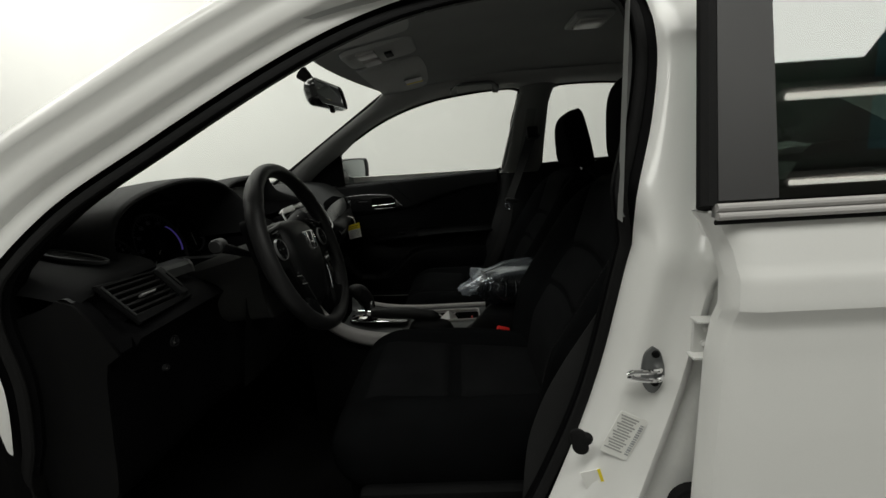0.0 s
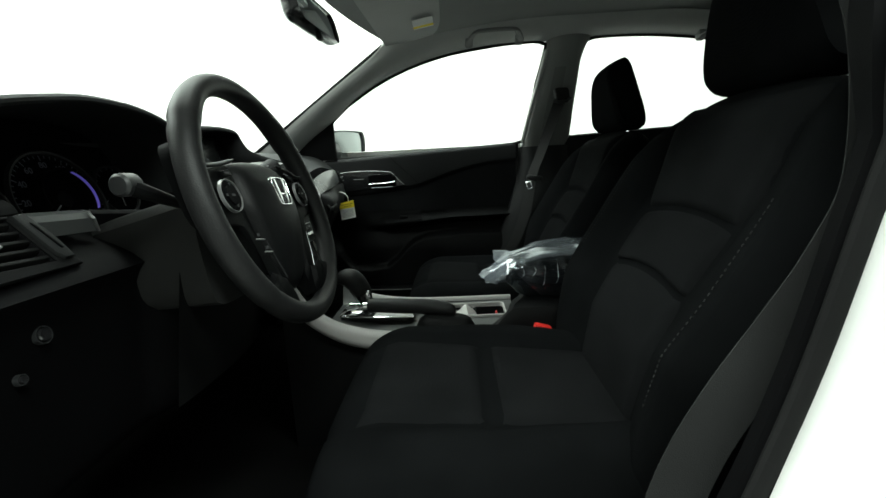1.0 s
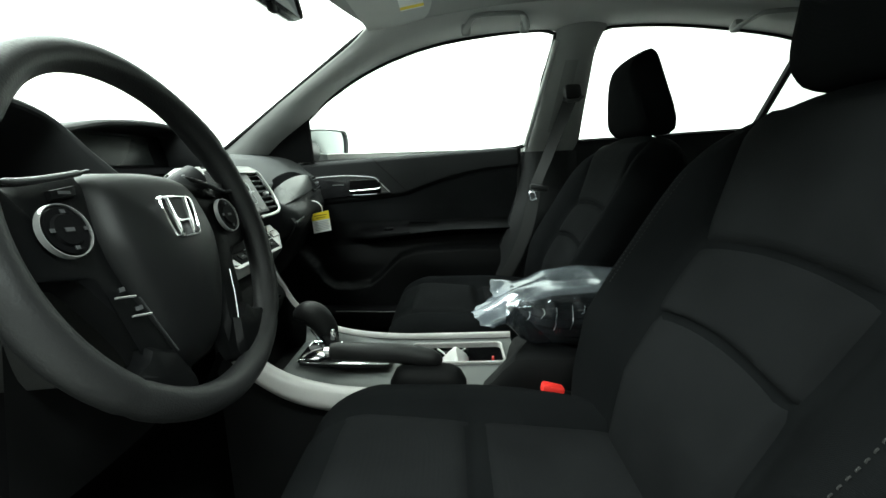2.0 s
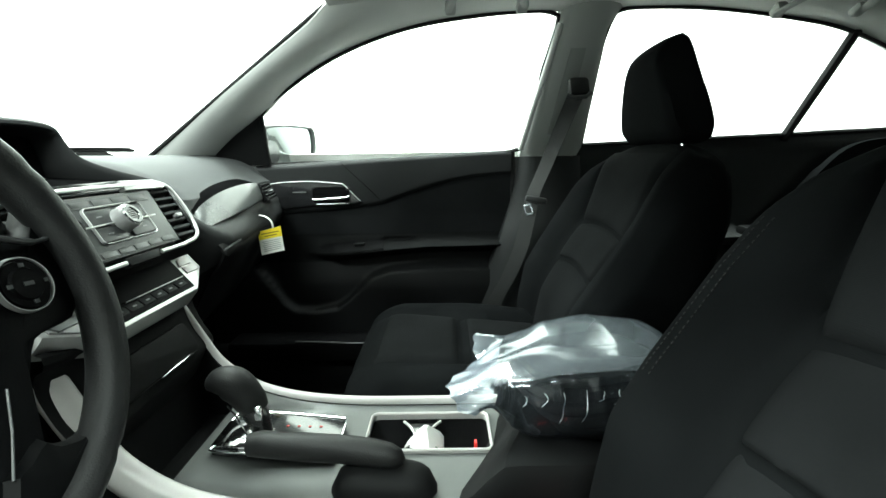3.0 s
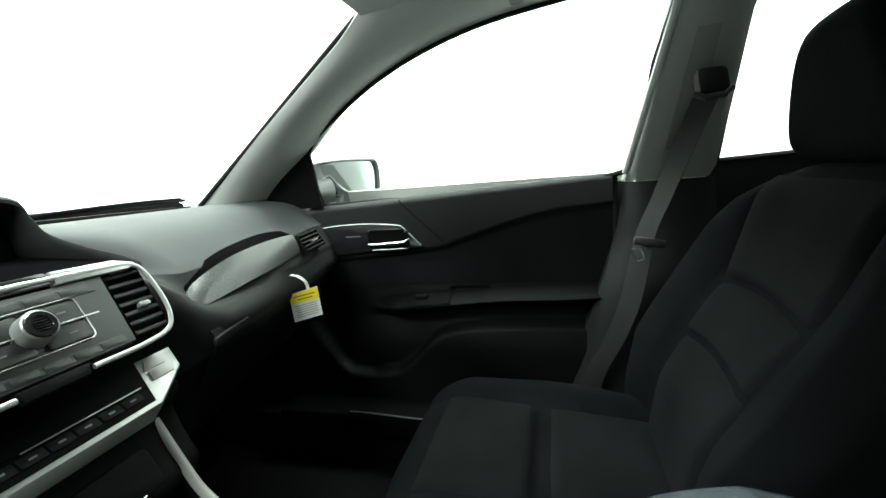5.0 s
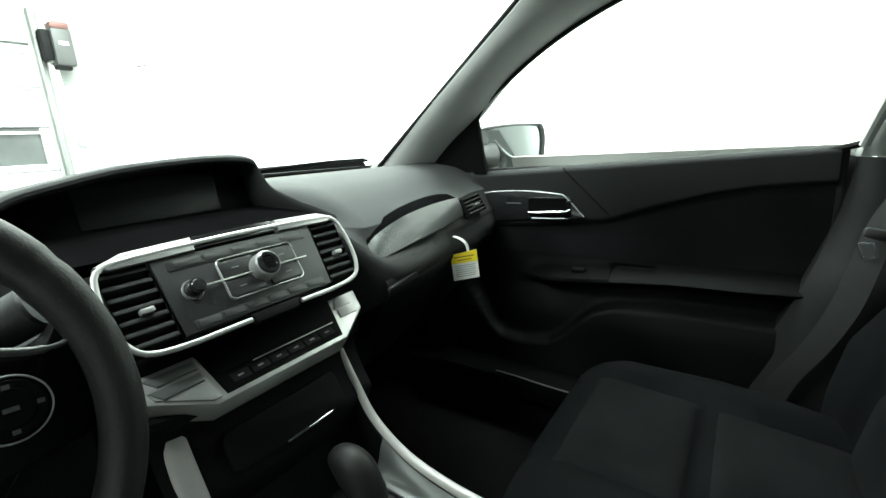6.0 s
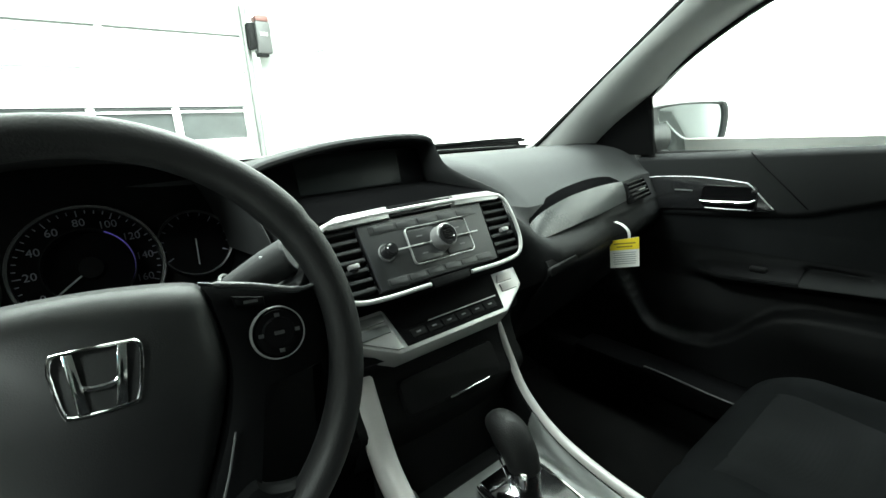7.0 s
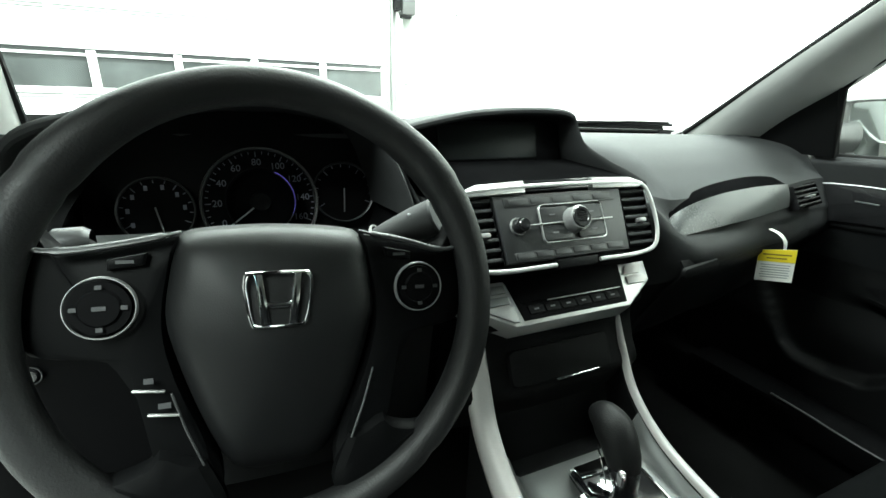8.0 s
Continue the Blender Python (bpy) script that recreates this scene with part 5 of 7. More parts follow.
def make_seat(at, label, driver=False):
    """A bucket seat; its own origin lies under the middle of the cushion."""
    seat = thing("car_seat", label, "car seat", at, group="front seats")
    ox, oy, oz = at
    # backrest: level sections stacked from the cushion to the shoulders
    org = Vector((ox, oy, oz))
    rows = [[org + Vector(p) for p in back_section(z, driver)] for z in BACK_Z]
    bm = skin(rows, closed_u=True, caps=True)
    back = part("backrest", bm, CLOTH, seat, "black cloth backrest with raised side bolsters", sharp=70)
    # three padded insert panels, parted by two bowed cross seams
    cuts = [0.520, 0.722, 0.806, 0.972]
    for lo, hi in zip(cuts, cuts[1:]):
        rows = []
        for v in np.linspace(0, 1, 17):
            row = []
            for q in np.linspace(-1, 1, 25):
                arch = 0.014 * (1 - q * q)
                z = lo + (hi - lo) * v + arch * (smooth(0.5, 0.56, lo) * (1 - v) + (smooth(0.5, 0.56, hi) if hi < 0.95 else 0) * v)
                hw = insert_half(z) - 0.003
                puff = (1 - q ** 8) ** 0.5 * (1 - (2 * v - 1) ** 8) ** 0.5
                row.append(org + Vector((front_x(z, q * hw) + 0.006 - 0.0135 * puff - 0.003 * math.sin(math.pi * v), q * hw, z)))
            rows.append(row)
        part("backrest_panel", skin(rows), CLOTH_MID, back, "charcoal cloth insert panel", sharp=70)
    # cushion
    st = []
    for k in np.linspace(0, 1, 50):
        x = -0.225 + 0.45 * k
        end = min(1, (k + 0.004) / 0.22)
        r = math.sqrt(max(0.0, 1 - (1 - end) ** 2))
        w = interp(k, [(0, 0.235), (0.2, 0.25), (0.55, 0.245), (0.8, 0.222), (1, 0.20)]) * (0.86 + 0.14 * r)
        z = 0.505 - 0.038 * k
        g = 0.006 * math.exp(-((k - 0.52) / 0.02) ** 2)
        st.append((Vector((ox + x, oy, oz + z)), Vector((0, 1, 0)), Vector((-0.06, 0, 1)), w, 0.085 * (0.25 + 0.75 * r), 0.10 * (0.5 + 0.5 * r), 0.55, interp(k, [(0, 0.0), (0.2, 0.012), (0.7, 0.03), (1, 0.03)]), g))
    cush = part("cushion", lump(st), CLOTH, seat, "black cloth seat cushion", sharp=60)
    # padded middle of the cushion with its cross seam
    for k0, k1 in ((0.10, 0.50), (0.53, 0.96)):
        rows = []
        for v in np.linspace(0, 1, 18):
            k = k0 + (k1 - k0) * v
            c, A, O, w, df, db, pw, bol, grv = st[int(round(k * 49))]
            row = []
            for q in np.linspace(-1, 1, 21):
                hw = 0.125 + 0.012 * (1 - k)
                puff = (1 - q ** 8) ** 0.5 * (1 - (2 * v - 1) ** 8) ** 0.5
                flat = (1 - abs(q * hw / w) ** (2 / pw)) ** (pw / 2) * df
                row.append(Vector((ox - 0.225 + 0.45 * k, oy + q * hw, 0)) + Vector((0, 0, c[2] + flat - 0.009 + 0.013 * puff)))
            rows.append(row)
        part("cushion_panel", skin(rows), CLOTH_MID, cush, "charcoal cloth cushion panel", sharp=70)
    # head restraint: wedge with a sharp top ridge
    prof = [(0.392, 1.000), (0.381, 1.018), (0.372, 1.07), (0.366, 1.12), (0.369, 1.150), (0.380, 1.168), (0.402, 1.184), (0.420, 1.192), (0.430, 1.188), (0.440, 1.165), (0.450, 1.11), (0.458, 1.05), (0.463, 1.01), (0.460, 0.996), (0.445, 0.988), (0.42, 0.988), (0.402, 0.992)]
    rows = []
    P = spline(prof + [prof[0]], 48)[:-1]
    cx, cz = P[:, 0].mean(), P[:, 1].mean()
    for y in np.linspace(-1, 1, 25):
        q = abs(y)
        sc = 1 - 0.16 * max(0, (q - 0.84) / 0.16) ** 2.2
        rows.append([(ox + cx - 0.004 + (x - cx) * sc + 0.008 * q * q, oy + 0.005 + y * (0.124 - 0.064 * smooth(1.0, 1.21, z) ** 1.0), oz + cz + (z - cz) * sc) for x, z in P])
    part("head_restraint", skin(rows, closed_u=True, caps=True), CLOTH, seat, "black cloth head restraint", sharp=50)
    for s in (-1, 1):
        part("head_restraint_post", tube([(ox + 0.425, oy + s * 0.075, oz + 0.94), (ox + 0.432, oy + s * 0.075, oz + 1.01)], 0.006), CHROME, seat, "metal post")
    part("seat_base", box(ox + 0.0, oy, oz + 0.40, 0.42, 0.40, 0.10, 0.03), DARK, seat, "black seat base")
    for s in (-1, 1):
        part("seat_rail", box(ox + 0.0, oy + s * 0.17, oz + 0.325, 0.50, 0.04, 0.06, 0.006), DARK, seat, "metal floor rail")
    return seat


make_seat((0, 0.372, 0), "black cloth passenger seat with a wedge-shaped head restraint")
drv_seat = make_seat((-0.045, -0.372, 0.018), "black cloth driver's seat with stitched side bolster", True)

# ---- centre console ----
console = thing("centre_console", "black centre console with grey top and pale silver side rails", "console", (-0.1, 0, 0.29))


def rail_pts(s):
    return spline([(-0.463, s * 0.118, 0.742), (-0.437, s * 0.119, 0.690), (-0.405, s * 0.120, 0.637), (-0.350, s * 0.121, 0.596), (-0.28, s * 0.122, 0.574), (-0.19, s * 0.122, 0.564), (-0.08, s * 0.122, 0.562), (0.06, s * 0.122, 0.562)], 54)


def deck(x):
    """Height of the console's grey top."""
    return 0.5535 + 0.014 * smooth(-0.26, -0.39, x)


# body under the rails
R = rail_pts(1)
rows = []
for x, _, z in R:
    low = min(z - 0.012, deck(x) - 0.007 if x > -0.388 else 0.545 + 0.12 * smooth(-0.430, -0.463, x))
    rows.append([(x, -0.128, 0.30), (x, -0.125, z - 0.03), (x, -0.118, z - 0.006), (x, -0.112, z - 0.010), (x, -0.1105, low), (x, 0.1105, low), (x, 0.112, z - 0.010), (x, 0.118, z - 0.006), (x, 0.125, z - 0.03), (x, 0.128, 0.30)])
part("console_front", skin(rows[:22], caps=True), DARK, console, "black console front")
for s in (-1, 1):
    part("console_side", skin([r[:5] if s < 0 else r[5:] for r in rows[21:]]), DARK, console, "black console side")
for s in (1, -1):
    pts = [p for p in rail_pts(s) if s > 0 or p[0] < -0.016]
    rows = []
    for i, (x, y, z) in enumerate(pts):
        k = i / (len(pts) - 1)
        wide = (0.006 + 0.004 * k) if s > 0 else 0.020 - 0.010 * k
        drop = (0.026 + 0.008 * math.sin(math.pi * min(1, k * 1.2))) * (1.0 if s < 0 else 0.9)
        o = Vector((0.75, 0, 0.35)) * (1 - smooth(0.0, 0.5, k)) + Vector((0, 0, 1)) * smooth(0.0, 0.5, k)
        b = Vector((x, y, z))
        rows.append([b + o * -0.006 - Vector((0, s * 0.006, 0)), b + o * 0.003 - Vector((0, s * 0.004, 0)), b + o * 0.005, b + o * 0.003 + Vector((0, s * wide * 0.7, 0)), b - o * 0.004 + Vector((0, s * wide, 0)), b - o * drop * 0.6 + Vector((0, s * (wide + 0.006), 0)), b - o * drop + Vector((0, s * (wide + 0.004), 0)), b - o * (drop + 0.004)])
    part("console_rail", skin(rows, caps=True), PALE, console, "pale silver console side rail", sharp=75)

# grey top panel with its openings as raised surrounds
rows = []
CX0, CX1, CY0, CY1 = -0.150, 0.034, -0.006, 0.083
tx = sorted([-0.3885, -0.387] + [p[0] for p in R if p[0] > -0.384 and abs(p[0] - CX0) > 0.004 and abs(p[0] - CX1) > 0.004] + [CX0, CX1])
ty = sorted(list(np.linspace(-0.088, 0.088, 11)) + [-0.114, -0.108, -0.102, -0.096, 0.096, 0.102, 0.108, 0.114] + [CY0, CY1])
for x in tx:
    z = float(np.interp(x, R[:, 0], R[:, 2]))
    rows.append([(x, y, deck(x) - (0.006 if x < -0.388 else 0) + max(0, z - 0.007 - deck(x)) * smooth(0.086, 0.114, abs(y)) ** 1.5) for y in ty])
top_bm = skin(rows)
bmesh.ops.delete(top_bm, geom=[f for f in top_bm.faces if CX0 < f.calc_center_median().x < CX1 and CY0 < f.calc_center_median().y < CY1], context="FACES")
part("console_top", thicken(top_bm, 0.004), CONSOLE, console, "dark grey satin console top")
gate = part("shift_gate", prism([(p[0], p[1]) for p in spline([(-0.366, -0.018), (-0.360, -0.026), (-0.30, -0.029), (-0.20, -0.029), (-0.189, -0.020), (-0.187, 0.020), (-0.189, 0.054), (-0.20, 0.060), (-0.30, 0.071), (-0.358, 0.072), (-0.366, 0.064), (-0.366, -0.018)], 50)[:-1]], 0.006, 0.002, pose(0, 0, 0.5605, 0, 2, 0)), PIANO, console, "gloss black shift gate")
part("gate_rim", tube([(x, y, 0.5610 - 0.035 * x) for x, y in spline([(-0.365, -0.018), (-0.359, -0.0255), (-0.30, -0.0285), (-0.20, -0.0285), (-0.190, -0.020), (-0.188, 0.020), (-0.190, 0.053), (-0.20, 0.0595), (-0.30, 0.0705), (-0.357, 0.0715), (-0.365, 0.064), (-0.365, -0.018)], 90)], 0.0020, 8), CHROME, gate, "chrome gate rim")
part("gate_plate", prism([(-0.366, -0.018), (-0.325, -0.022), (-0.300, 0.010), (-0.325, 0.044), (-0.366, 0.042)], 0.004, 0.0015, pose(0, 0, 0.5655, 0, 2, 0)), CHROME, gate, "bright metal gate plate")
bars([(-0.275, 0.036, 0.004), (-0.258, 0.036, 0.004), (-0.241, 0.036, 0.004), (-0.224, 0.036, 0.004)], 0, 0.003, 0.0006, pose(0, 0, 0.5612, 0, 2, 0), gate, DULL_RED)

# shift lever
lever = thing("gear_lever", "black gear lever with rounded knob and gloss neck", "gear lever", (-0.335, 0.012, 0.565))
LEVER = spline([(-0.302, 0.010, 0.560), (-0.303, 0.010, 0.585), (-0.309, 0.010, 0.610), (-0.318, 0.010, 0.634), (-0.332, 0.010, 0.653), (-0.350, 0.010, 0.661), (-0.366, 0.010, 0.657), (-0.377, 0.010, 0.650)], 40)
WIDE = [0.0150] * 8 + list(np.linspace(0.0150, 0.0225, 12)) + list(np.linspace(0.0225, 0.0245, 7)) + [0.0247, 0.0245, 0.0240, 0.0232, 0.0222, 0.0210, 0.0195, 0.0176, 0.0155, 0.0130, 0.0100, 0.0065, 0.0020]
part("lever_shaft", tube(LEVER[:17], WIDE[:17], 22, up=(0, 1, 0)), PIANO, lever, "gloss black lever neck")
knob = part("knob", tube(LEVER[15:], [w + 0.0008 for w in WIDE[15:]], 24, up=(0, 1, 0), flat=0.92), LEATHER, lever, "black leather knob", sharp=60)
part("neck_line", tube(spline([(-0.340, -0.0095, 0.634), (-0.332, -0.0085, 0.620), (-0.324, -0.0065, 0.600), (-0.3185, -0.0055, 0.584)], 14), 0.0012, 6), CHROME, knob, "thin bright line down the neck")
part("neck_collar", tube([(-0.300, 0.010, 0.564), (-0.302, 0.010, 0.571)], 0.0195, 18), CHROME, lever, "bright collar at the foot of the lever")
part("release_button", box(-0.297, -0.010, 0.622, 0.010, 0.008, 0.022, 0.003), CHROME, lever, "bright release button")

# hand brake
brake = thing("hand_brake", "black hand brake lever with silver tip button", "hand brake", (-0.10, -0.078, 0.56))
part("grip", tube([(-0.285, -0.066, 0.612), (-0.27, -0.067, 0.6135), (-0.22, -0.070, 0.611), (-0.165, -0.072, 0.6085), (-0.13, -0.074, 0.604), (-0.105, -0.075, 0.599), (-0.092, -0.0755, 0.595), (-0.086, -0.076, 0.592)], [0.0145, 0.0165, 0.0175, 0.0175, 0.0180, 0.0170, 0.0125, 0.005], 18), LEATHER, brake, "black leather grip", sharp=60)
part("tip_button", tube([(-0.297, -0.066, 0.6125), (-0.284, -0.066, 0.6125)], 0.0085, 14), CHROME, brake, "silver tip button")
bt = []
for k in np.linspace(0, 1, 14):
    e = math.sqrt(max(0.03, 1 - (2 * k - 1) ** 4))
    bt.append([(-0.178 + 0.135 * k, -0.082 + 0.033 * e * math.cos(a), 0.556 + (0.040 - 0.008 * k) * e * max(0, math.sin(a)) ** 0.7) for a in np.linspace(0, math.pi, 15)])
part("boot", skin(bt), DARK, brake, "black rubber boot at the base")

# cup holders: one deep well with a bridge between two round bays
CUX, CUY = (CX0 + CX1) / 2, (CY0 + CY1) / 2
cups = part("cup_holder", ring_of(rounded(CX1 - CX0 + 0.008, CY1 - CY0 + 0.008, 0.011, 5, CUX, CUY), rounded(CX1 - CX0, CY1 - CY0, 0.010, 5, CUX, CUY), 0.012, pose(0, 0, 0.5605), 0.002), PALE, console, "silver cup holder rim")
tray = bmesh.new()
o = rounded(CX1 - CX0 + 0.002, CY1 - CY0 + 0.002, 0.010, 5, CUX, CUY)
a = [tray.verts.new((u, v, 0.557)) for u, v in o]
b = [tray.verts.new((u, v, 0.487)) for u, v in o]
for k in range(len(o)):
    tray.faces.new((a[k], a[(k + 1) % len(o)], b[(k + 1) % len(o)], b[k]))
tray.faces.new(b)
part("cup_well", tray, PIANO, cups, "black cup holder well")
# waisted bridge with a bright top edge
for s in (-1, 1):
    w = [(CUX - 0.012 + s * (0.010 + 0.020 * abs(v) ** 2), CUY + 0.036 * v) for v in np.linspace(-1, 1, 15)]
    part("bridge_wall", thicken(skin([[(x, y, 0.489), (x, y, 0.549)] for x, y in w]), 0.002), PIANO, cups, "gloss black bridge wall")
    part("bridge_edge", tube([(x, y, 0.550 - 0.004 * math.cos(math.pi * (y - CUY) / 0.072)) for x, y in w[7:]], 0.0022, 8), PALE, cups, "silver bridge edge")
part("bridge_top", skin([[(CUX - 0.012 + q * (0.010 + 0.020 * abs(v) ** 2), CUY + 0.036 * v, 0.546) for q in (-1, -0.5, 0, 0.5, 1)] for v in np.linspace(-1, 1, 15)]), PIANO, cups, "gloss black bridge")
wad = []
for z, r in ((0.574, 0.004), (0.566, 0.012), (0.556, 0.022), (0.545, 0.028), (0.520, 0.028)):
    wad.append([(-0.062 + r * math.cos(a) * (1.25 if k % 2 else 0.9), 0.026 + 0.8 * r * math.sin(a) * (1.1 if k % 2 else 0.85), z) for k, a in enumerate(np.linspace(0, 2 * math.pi, 10)[:-1])])
part("paper_wad", skin(wad, closed_u=True, caps=True), PAPER, cups, "crumpled white paper in the cup holder", sharp=20)
part("red_tab", box(0.012, 0.004, 0.552, 0.004, 0.010, 0.022, 0.001), RED, cups, "small red tab in the cup holder")

# arm rest box, its front edge running aslant
def arm_front(y):
    return -0.020 + 0.085 * smooth(-0.125, 0.06, y)


rows = []
for k in np.linspace(0, 1, 22):
    row = []
    for c, dz in ((-1.05, None), (-1.05, 0.05), (-1.03, 0.02), (-0.95, 0.004), (-0.8, 0.0), (-0.4, -0.001), (0, -0.002), (0.4, -0.001), (0.8, 0.0), (0.95, 0.004), (1.03, 0.02), (1.05, 0.05), (1.05, None)):
        y = 0.112 * c
        x = arm_front(y) + (0.38 - arm_front(y)) * k
        zt = 0.560 + 0.051 * smooth(0.0, 0.16, k)
        row.append((x, y, 0.31 if dz is None else zt - dz))
    rows.append(row)
part("arm_rest", skin(rows, caps=True), DARK, console, "black arm rest box")

# red seat belt buckles
for y, x, z, nm in ((-0.143, 0.101, 0.571, "red-topped driver's seat belt buckle"),):
    buckle = thing("belt_buckle", nm, "seat belt buckle", (x, y, 0.45))
    part("buckle_case", box(x + 0.004, y, z - 0.045, 0.050, 0.026, 0.085, 0.006, Matrix.Rotation(radians(15), 4, "Y")), DARK, buckle, "black buckle case")
    part("release_button", box(x - 0.006, y - 0.002, z + 0.002, 0.036, 0.021, 0.017, 0.004, Matrix.Rotation(radians(15), 4, "Y")), RED, buckle, "red release button")

# ---- clear plastic bag of floor mats lying on the arm rest ----
bag = thing("plastic_bag", "clear plastic bag with black floor mats on the arm rest", "plastic bag", (0.15, 0.03, 0.645))
MAT_PILE = material("charcoal_mat_pile", (0.0095, 0.0090, 0.0105), rough=0.95, spec=0.1, grain=1.0, grain_scale=500, vary=0.25)
for k in range(5):
    part("floor_mat", prism(rounded((0.150, 0.196, 0.226, 0.226, 0.192)[k], 0.178 - 0.008 * k, 0.058, 9), 0.0135, 0.006, pose(0.196 - 0.004 * abs(k - 3) - 0.004 * k, 0.022 + 0.004 * k, 0.6285 + 0.0145 * k, 0, 0, 8 + 1.5 * k)), MAT_PILE, bag, "folded charcoal floor mat")


def film_material(name, milky, rough, ior, relief):
    """Thin clear film: see-through, a little milky, glossy by Fresnel, with a crinkled relief."""
    m = bpy.data.materials.new(name)
    m.use_nodes = True
    nt = m.node_tree
    nt.nodes.remove(nt.nodes["Principled BSDF"])
    mixs, clear, shine = nt.nodes.new("ShaderNodeMixShader"), nt.nodes.new("ShaderNodeBsdfTransparent"), nt.nodes.new("ShaderNodeBsdfGlossy")
    clear.inputs[0].default_value = (0.93, 0.95, 0.97, 1)
    shine.inputs["Roughness"].default_value = rough
    shine.inputs[0].default_value = (0.92, 0.95, 1.0, 1)
    lw = nt.nodes.new("ShaderNodeFresnel")
    lw.inputs["IOR"].default_value = ior
    nt.links.new(lw.outputs[0], mixs.inputs[0])
    milk = nt.nodes.new("ShaderNodeBsdfDiffuse")
    milk.inputs[0].default_value = (0.60, 0.68, 0.76, 1)
    veil = nt.nodes.new("ShaderNodeMixShader")
    veil.inputs[0].default_value = milky
    crinkle = nt.nodes.new("ShaderNodeTexNoise")
    crinkle.inputs["Scale"].default_value, crinkle.inputs["Detail"].default_value, crinkle.inputs["Distortion"].default_value = 20, 4, 1.2
    bmp = nt.nodes.new("ShaderNodeBump")
    bmp.inputs["Strength"].default_value, bmp.inputs["Distance"].default_value = relief, 0.006
    cco = nt.nodes.new("ShaderNodeTexCoord")
    nt.links.new(cco.outputs["Object"], crinkle.inputs["Vector"])
    nt.links.new(crinkle.outputs["Fac"], bmp.inputs["Height"])
    nt.links.new(bmp.outputs[0], shine.inputs["Normal"])
    nt.links.new(bmp.outputs[0], lw.inputs["Normal"])
    nt.links.new(clear.outputs[0], veil.inputs[1])
    nt.links.new(milk.outputs[0], veil.inputs[2])
    nt.links.new(veil.outputs[0], mixs.inputs[1])
    nt.links.new(shine.outputs[0], mixs.inputs[2])
    nt.links.new(mixs.outputs[0], nt.nodes["Material Output"].inputs[0])
    return m


FILM = film_material("clear_plastic_film", 0.018, 0.09, 1.5, 0.12)
FOLDED = film_material("folded_plastic_film", 0.12, 0.15, 1.95, 0.06)
CREASE = material("crease_highlight", (0.62, 0.66, 0.68), rough=0.25, vary=0.1)


def bag_section(x):
    """The bag's section at x: the lower lobe from the far side round under to the crease, and the upper sheet back to the far side."""
    near = interp(x, [(0.03, -0.060), (0.08, -0.083), (0.20, -0.088), (0.31, -0.080)])
    far = interp(x, [(0.03, 0.108), (0.10, 0.124), (0.20, 0.138), (0.31, 0.130)])
    top = interp(x, [(0.02, 0.698), (0.06, 0.709), (0.11, 0.719), (0.20, 0.727), (0.31, 0.718)])
    zc = interp(x, [(0.02, 0.676), (0.05, 0.694), (0.113, 0.709), (0.19, 0.715), (0.31, 0.708)])
    bot = interp(x, [(0.03, 0.646), (0.055, 0.624), (0.08, 0.617), (0.31, 0.617)])
    w = far - near
    low = [(far, 0.655 + 0.2 * (top - 0.69)), (far - 0.012, bot + 0.010), (far - 0.04, bot), (near + 0.04, bot), (near + 0.012, bot + 0.004), (near - 0.001, bot + 0.3 * (zc - bot)), (near - 0.003, bot + 0.62 * (zc - bot)), (near + 0.003, zc - 0.008), (near + 0.011, zc)]
    up = [(near + 0.011, zc), (near + 0.015, zc + 0.005), (near + 0.030, zc + 0.60 * (top - zc) + 0.003), (near + 0.32 * w, top), (near + 0.56 * w, top + 0.001), (near + 0.78 * w, top - 0.004), (near + 0.95 * w, top - 0.020), (far, 0.655 + 0.2 * (top - 0.69))]
    end = math.sqrt(max(0.0, 1 - (max(0.0, x - 0.262) / 0.050) ** 2)) ** 0.8
    shut = lambda pts: [Vector((x, 0.025 + (y - 0.025) * (0.25 + 0.75 * end), 0.662 + (z - 0.662) * end)) for y, z in pts]
    return shut(spline(low, 44)), shut(spline(up, 40))


lobe, sheet = [], []
for x in np.concatenate([np.linspace(0.030, 0.25, 64), np.linspace(0.254, 0.3118, 24)]):
    a, b = bag_section(x)
    skew = lambda p: 0.034 * max(0.0, (p.y + 0.06) / 0.15) * smooth(0.16, 0.03, x)
    for p in a:
        # short upright pinches along the near side
        if p.y < -0.04 and p.z > 0.625:
            q = (p.z - 0.63) / 0.07
            p.y -= 0.0045 * max(0.0, math.sin(x * 118 + 2.2 * q + 0.8 * math.sin(x * 40))) ** 7 * smooth(0.05, 0.10, x) * smooth(0.0, 0.25, q) - 0.0012 * noise.noise(Vector((x * 40, q * 3, 2)))
        p.x += skew(p)
    for p in b:
        # long folds fan out from the gathered end, and slack billows lie across the top
        fan = math.atan2(p.y + 0.03, x + 0.05)
        p.z += 0.0028 * math.sin(13 * fan + 1.1 * math.sin(24 * x)) * smooth(0.15, 0.03, x)
        p.z += 0.0013 * math.sin(58 * (p.y + 0.25 * x) + 1.5 * math.sin(17 * x)) * smooth(0.30, 0.10, x) * smooth(-0.075, -0.05, p.y) * smooth(0.13, 0.09, p.y)
        p.z += 0.0016 * noise.noise(Vector((x * 14, p.y * 16, 5))) * smooth(-0.075, -0.05, p.y)
        p.z += 0.0022 * max(0.0, 1 - abs(p.y + 0.022 - 0.012 * math.sin(x * 26)) / 0.006) * smooth(0.22, 0.15, x)
        p.x += skew(p)
    lobe.append(a)
    sheet.append(b)
part("plastic_film", skin(lobe), FILM, bag, "clear plastic film drawn over the mats", sharp=80)
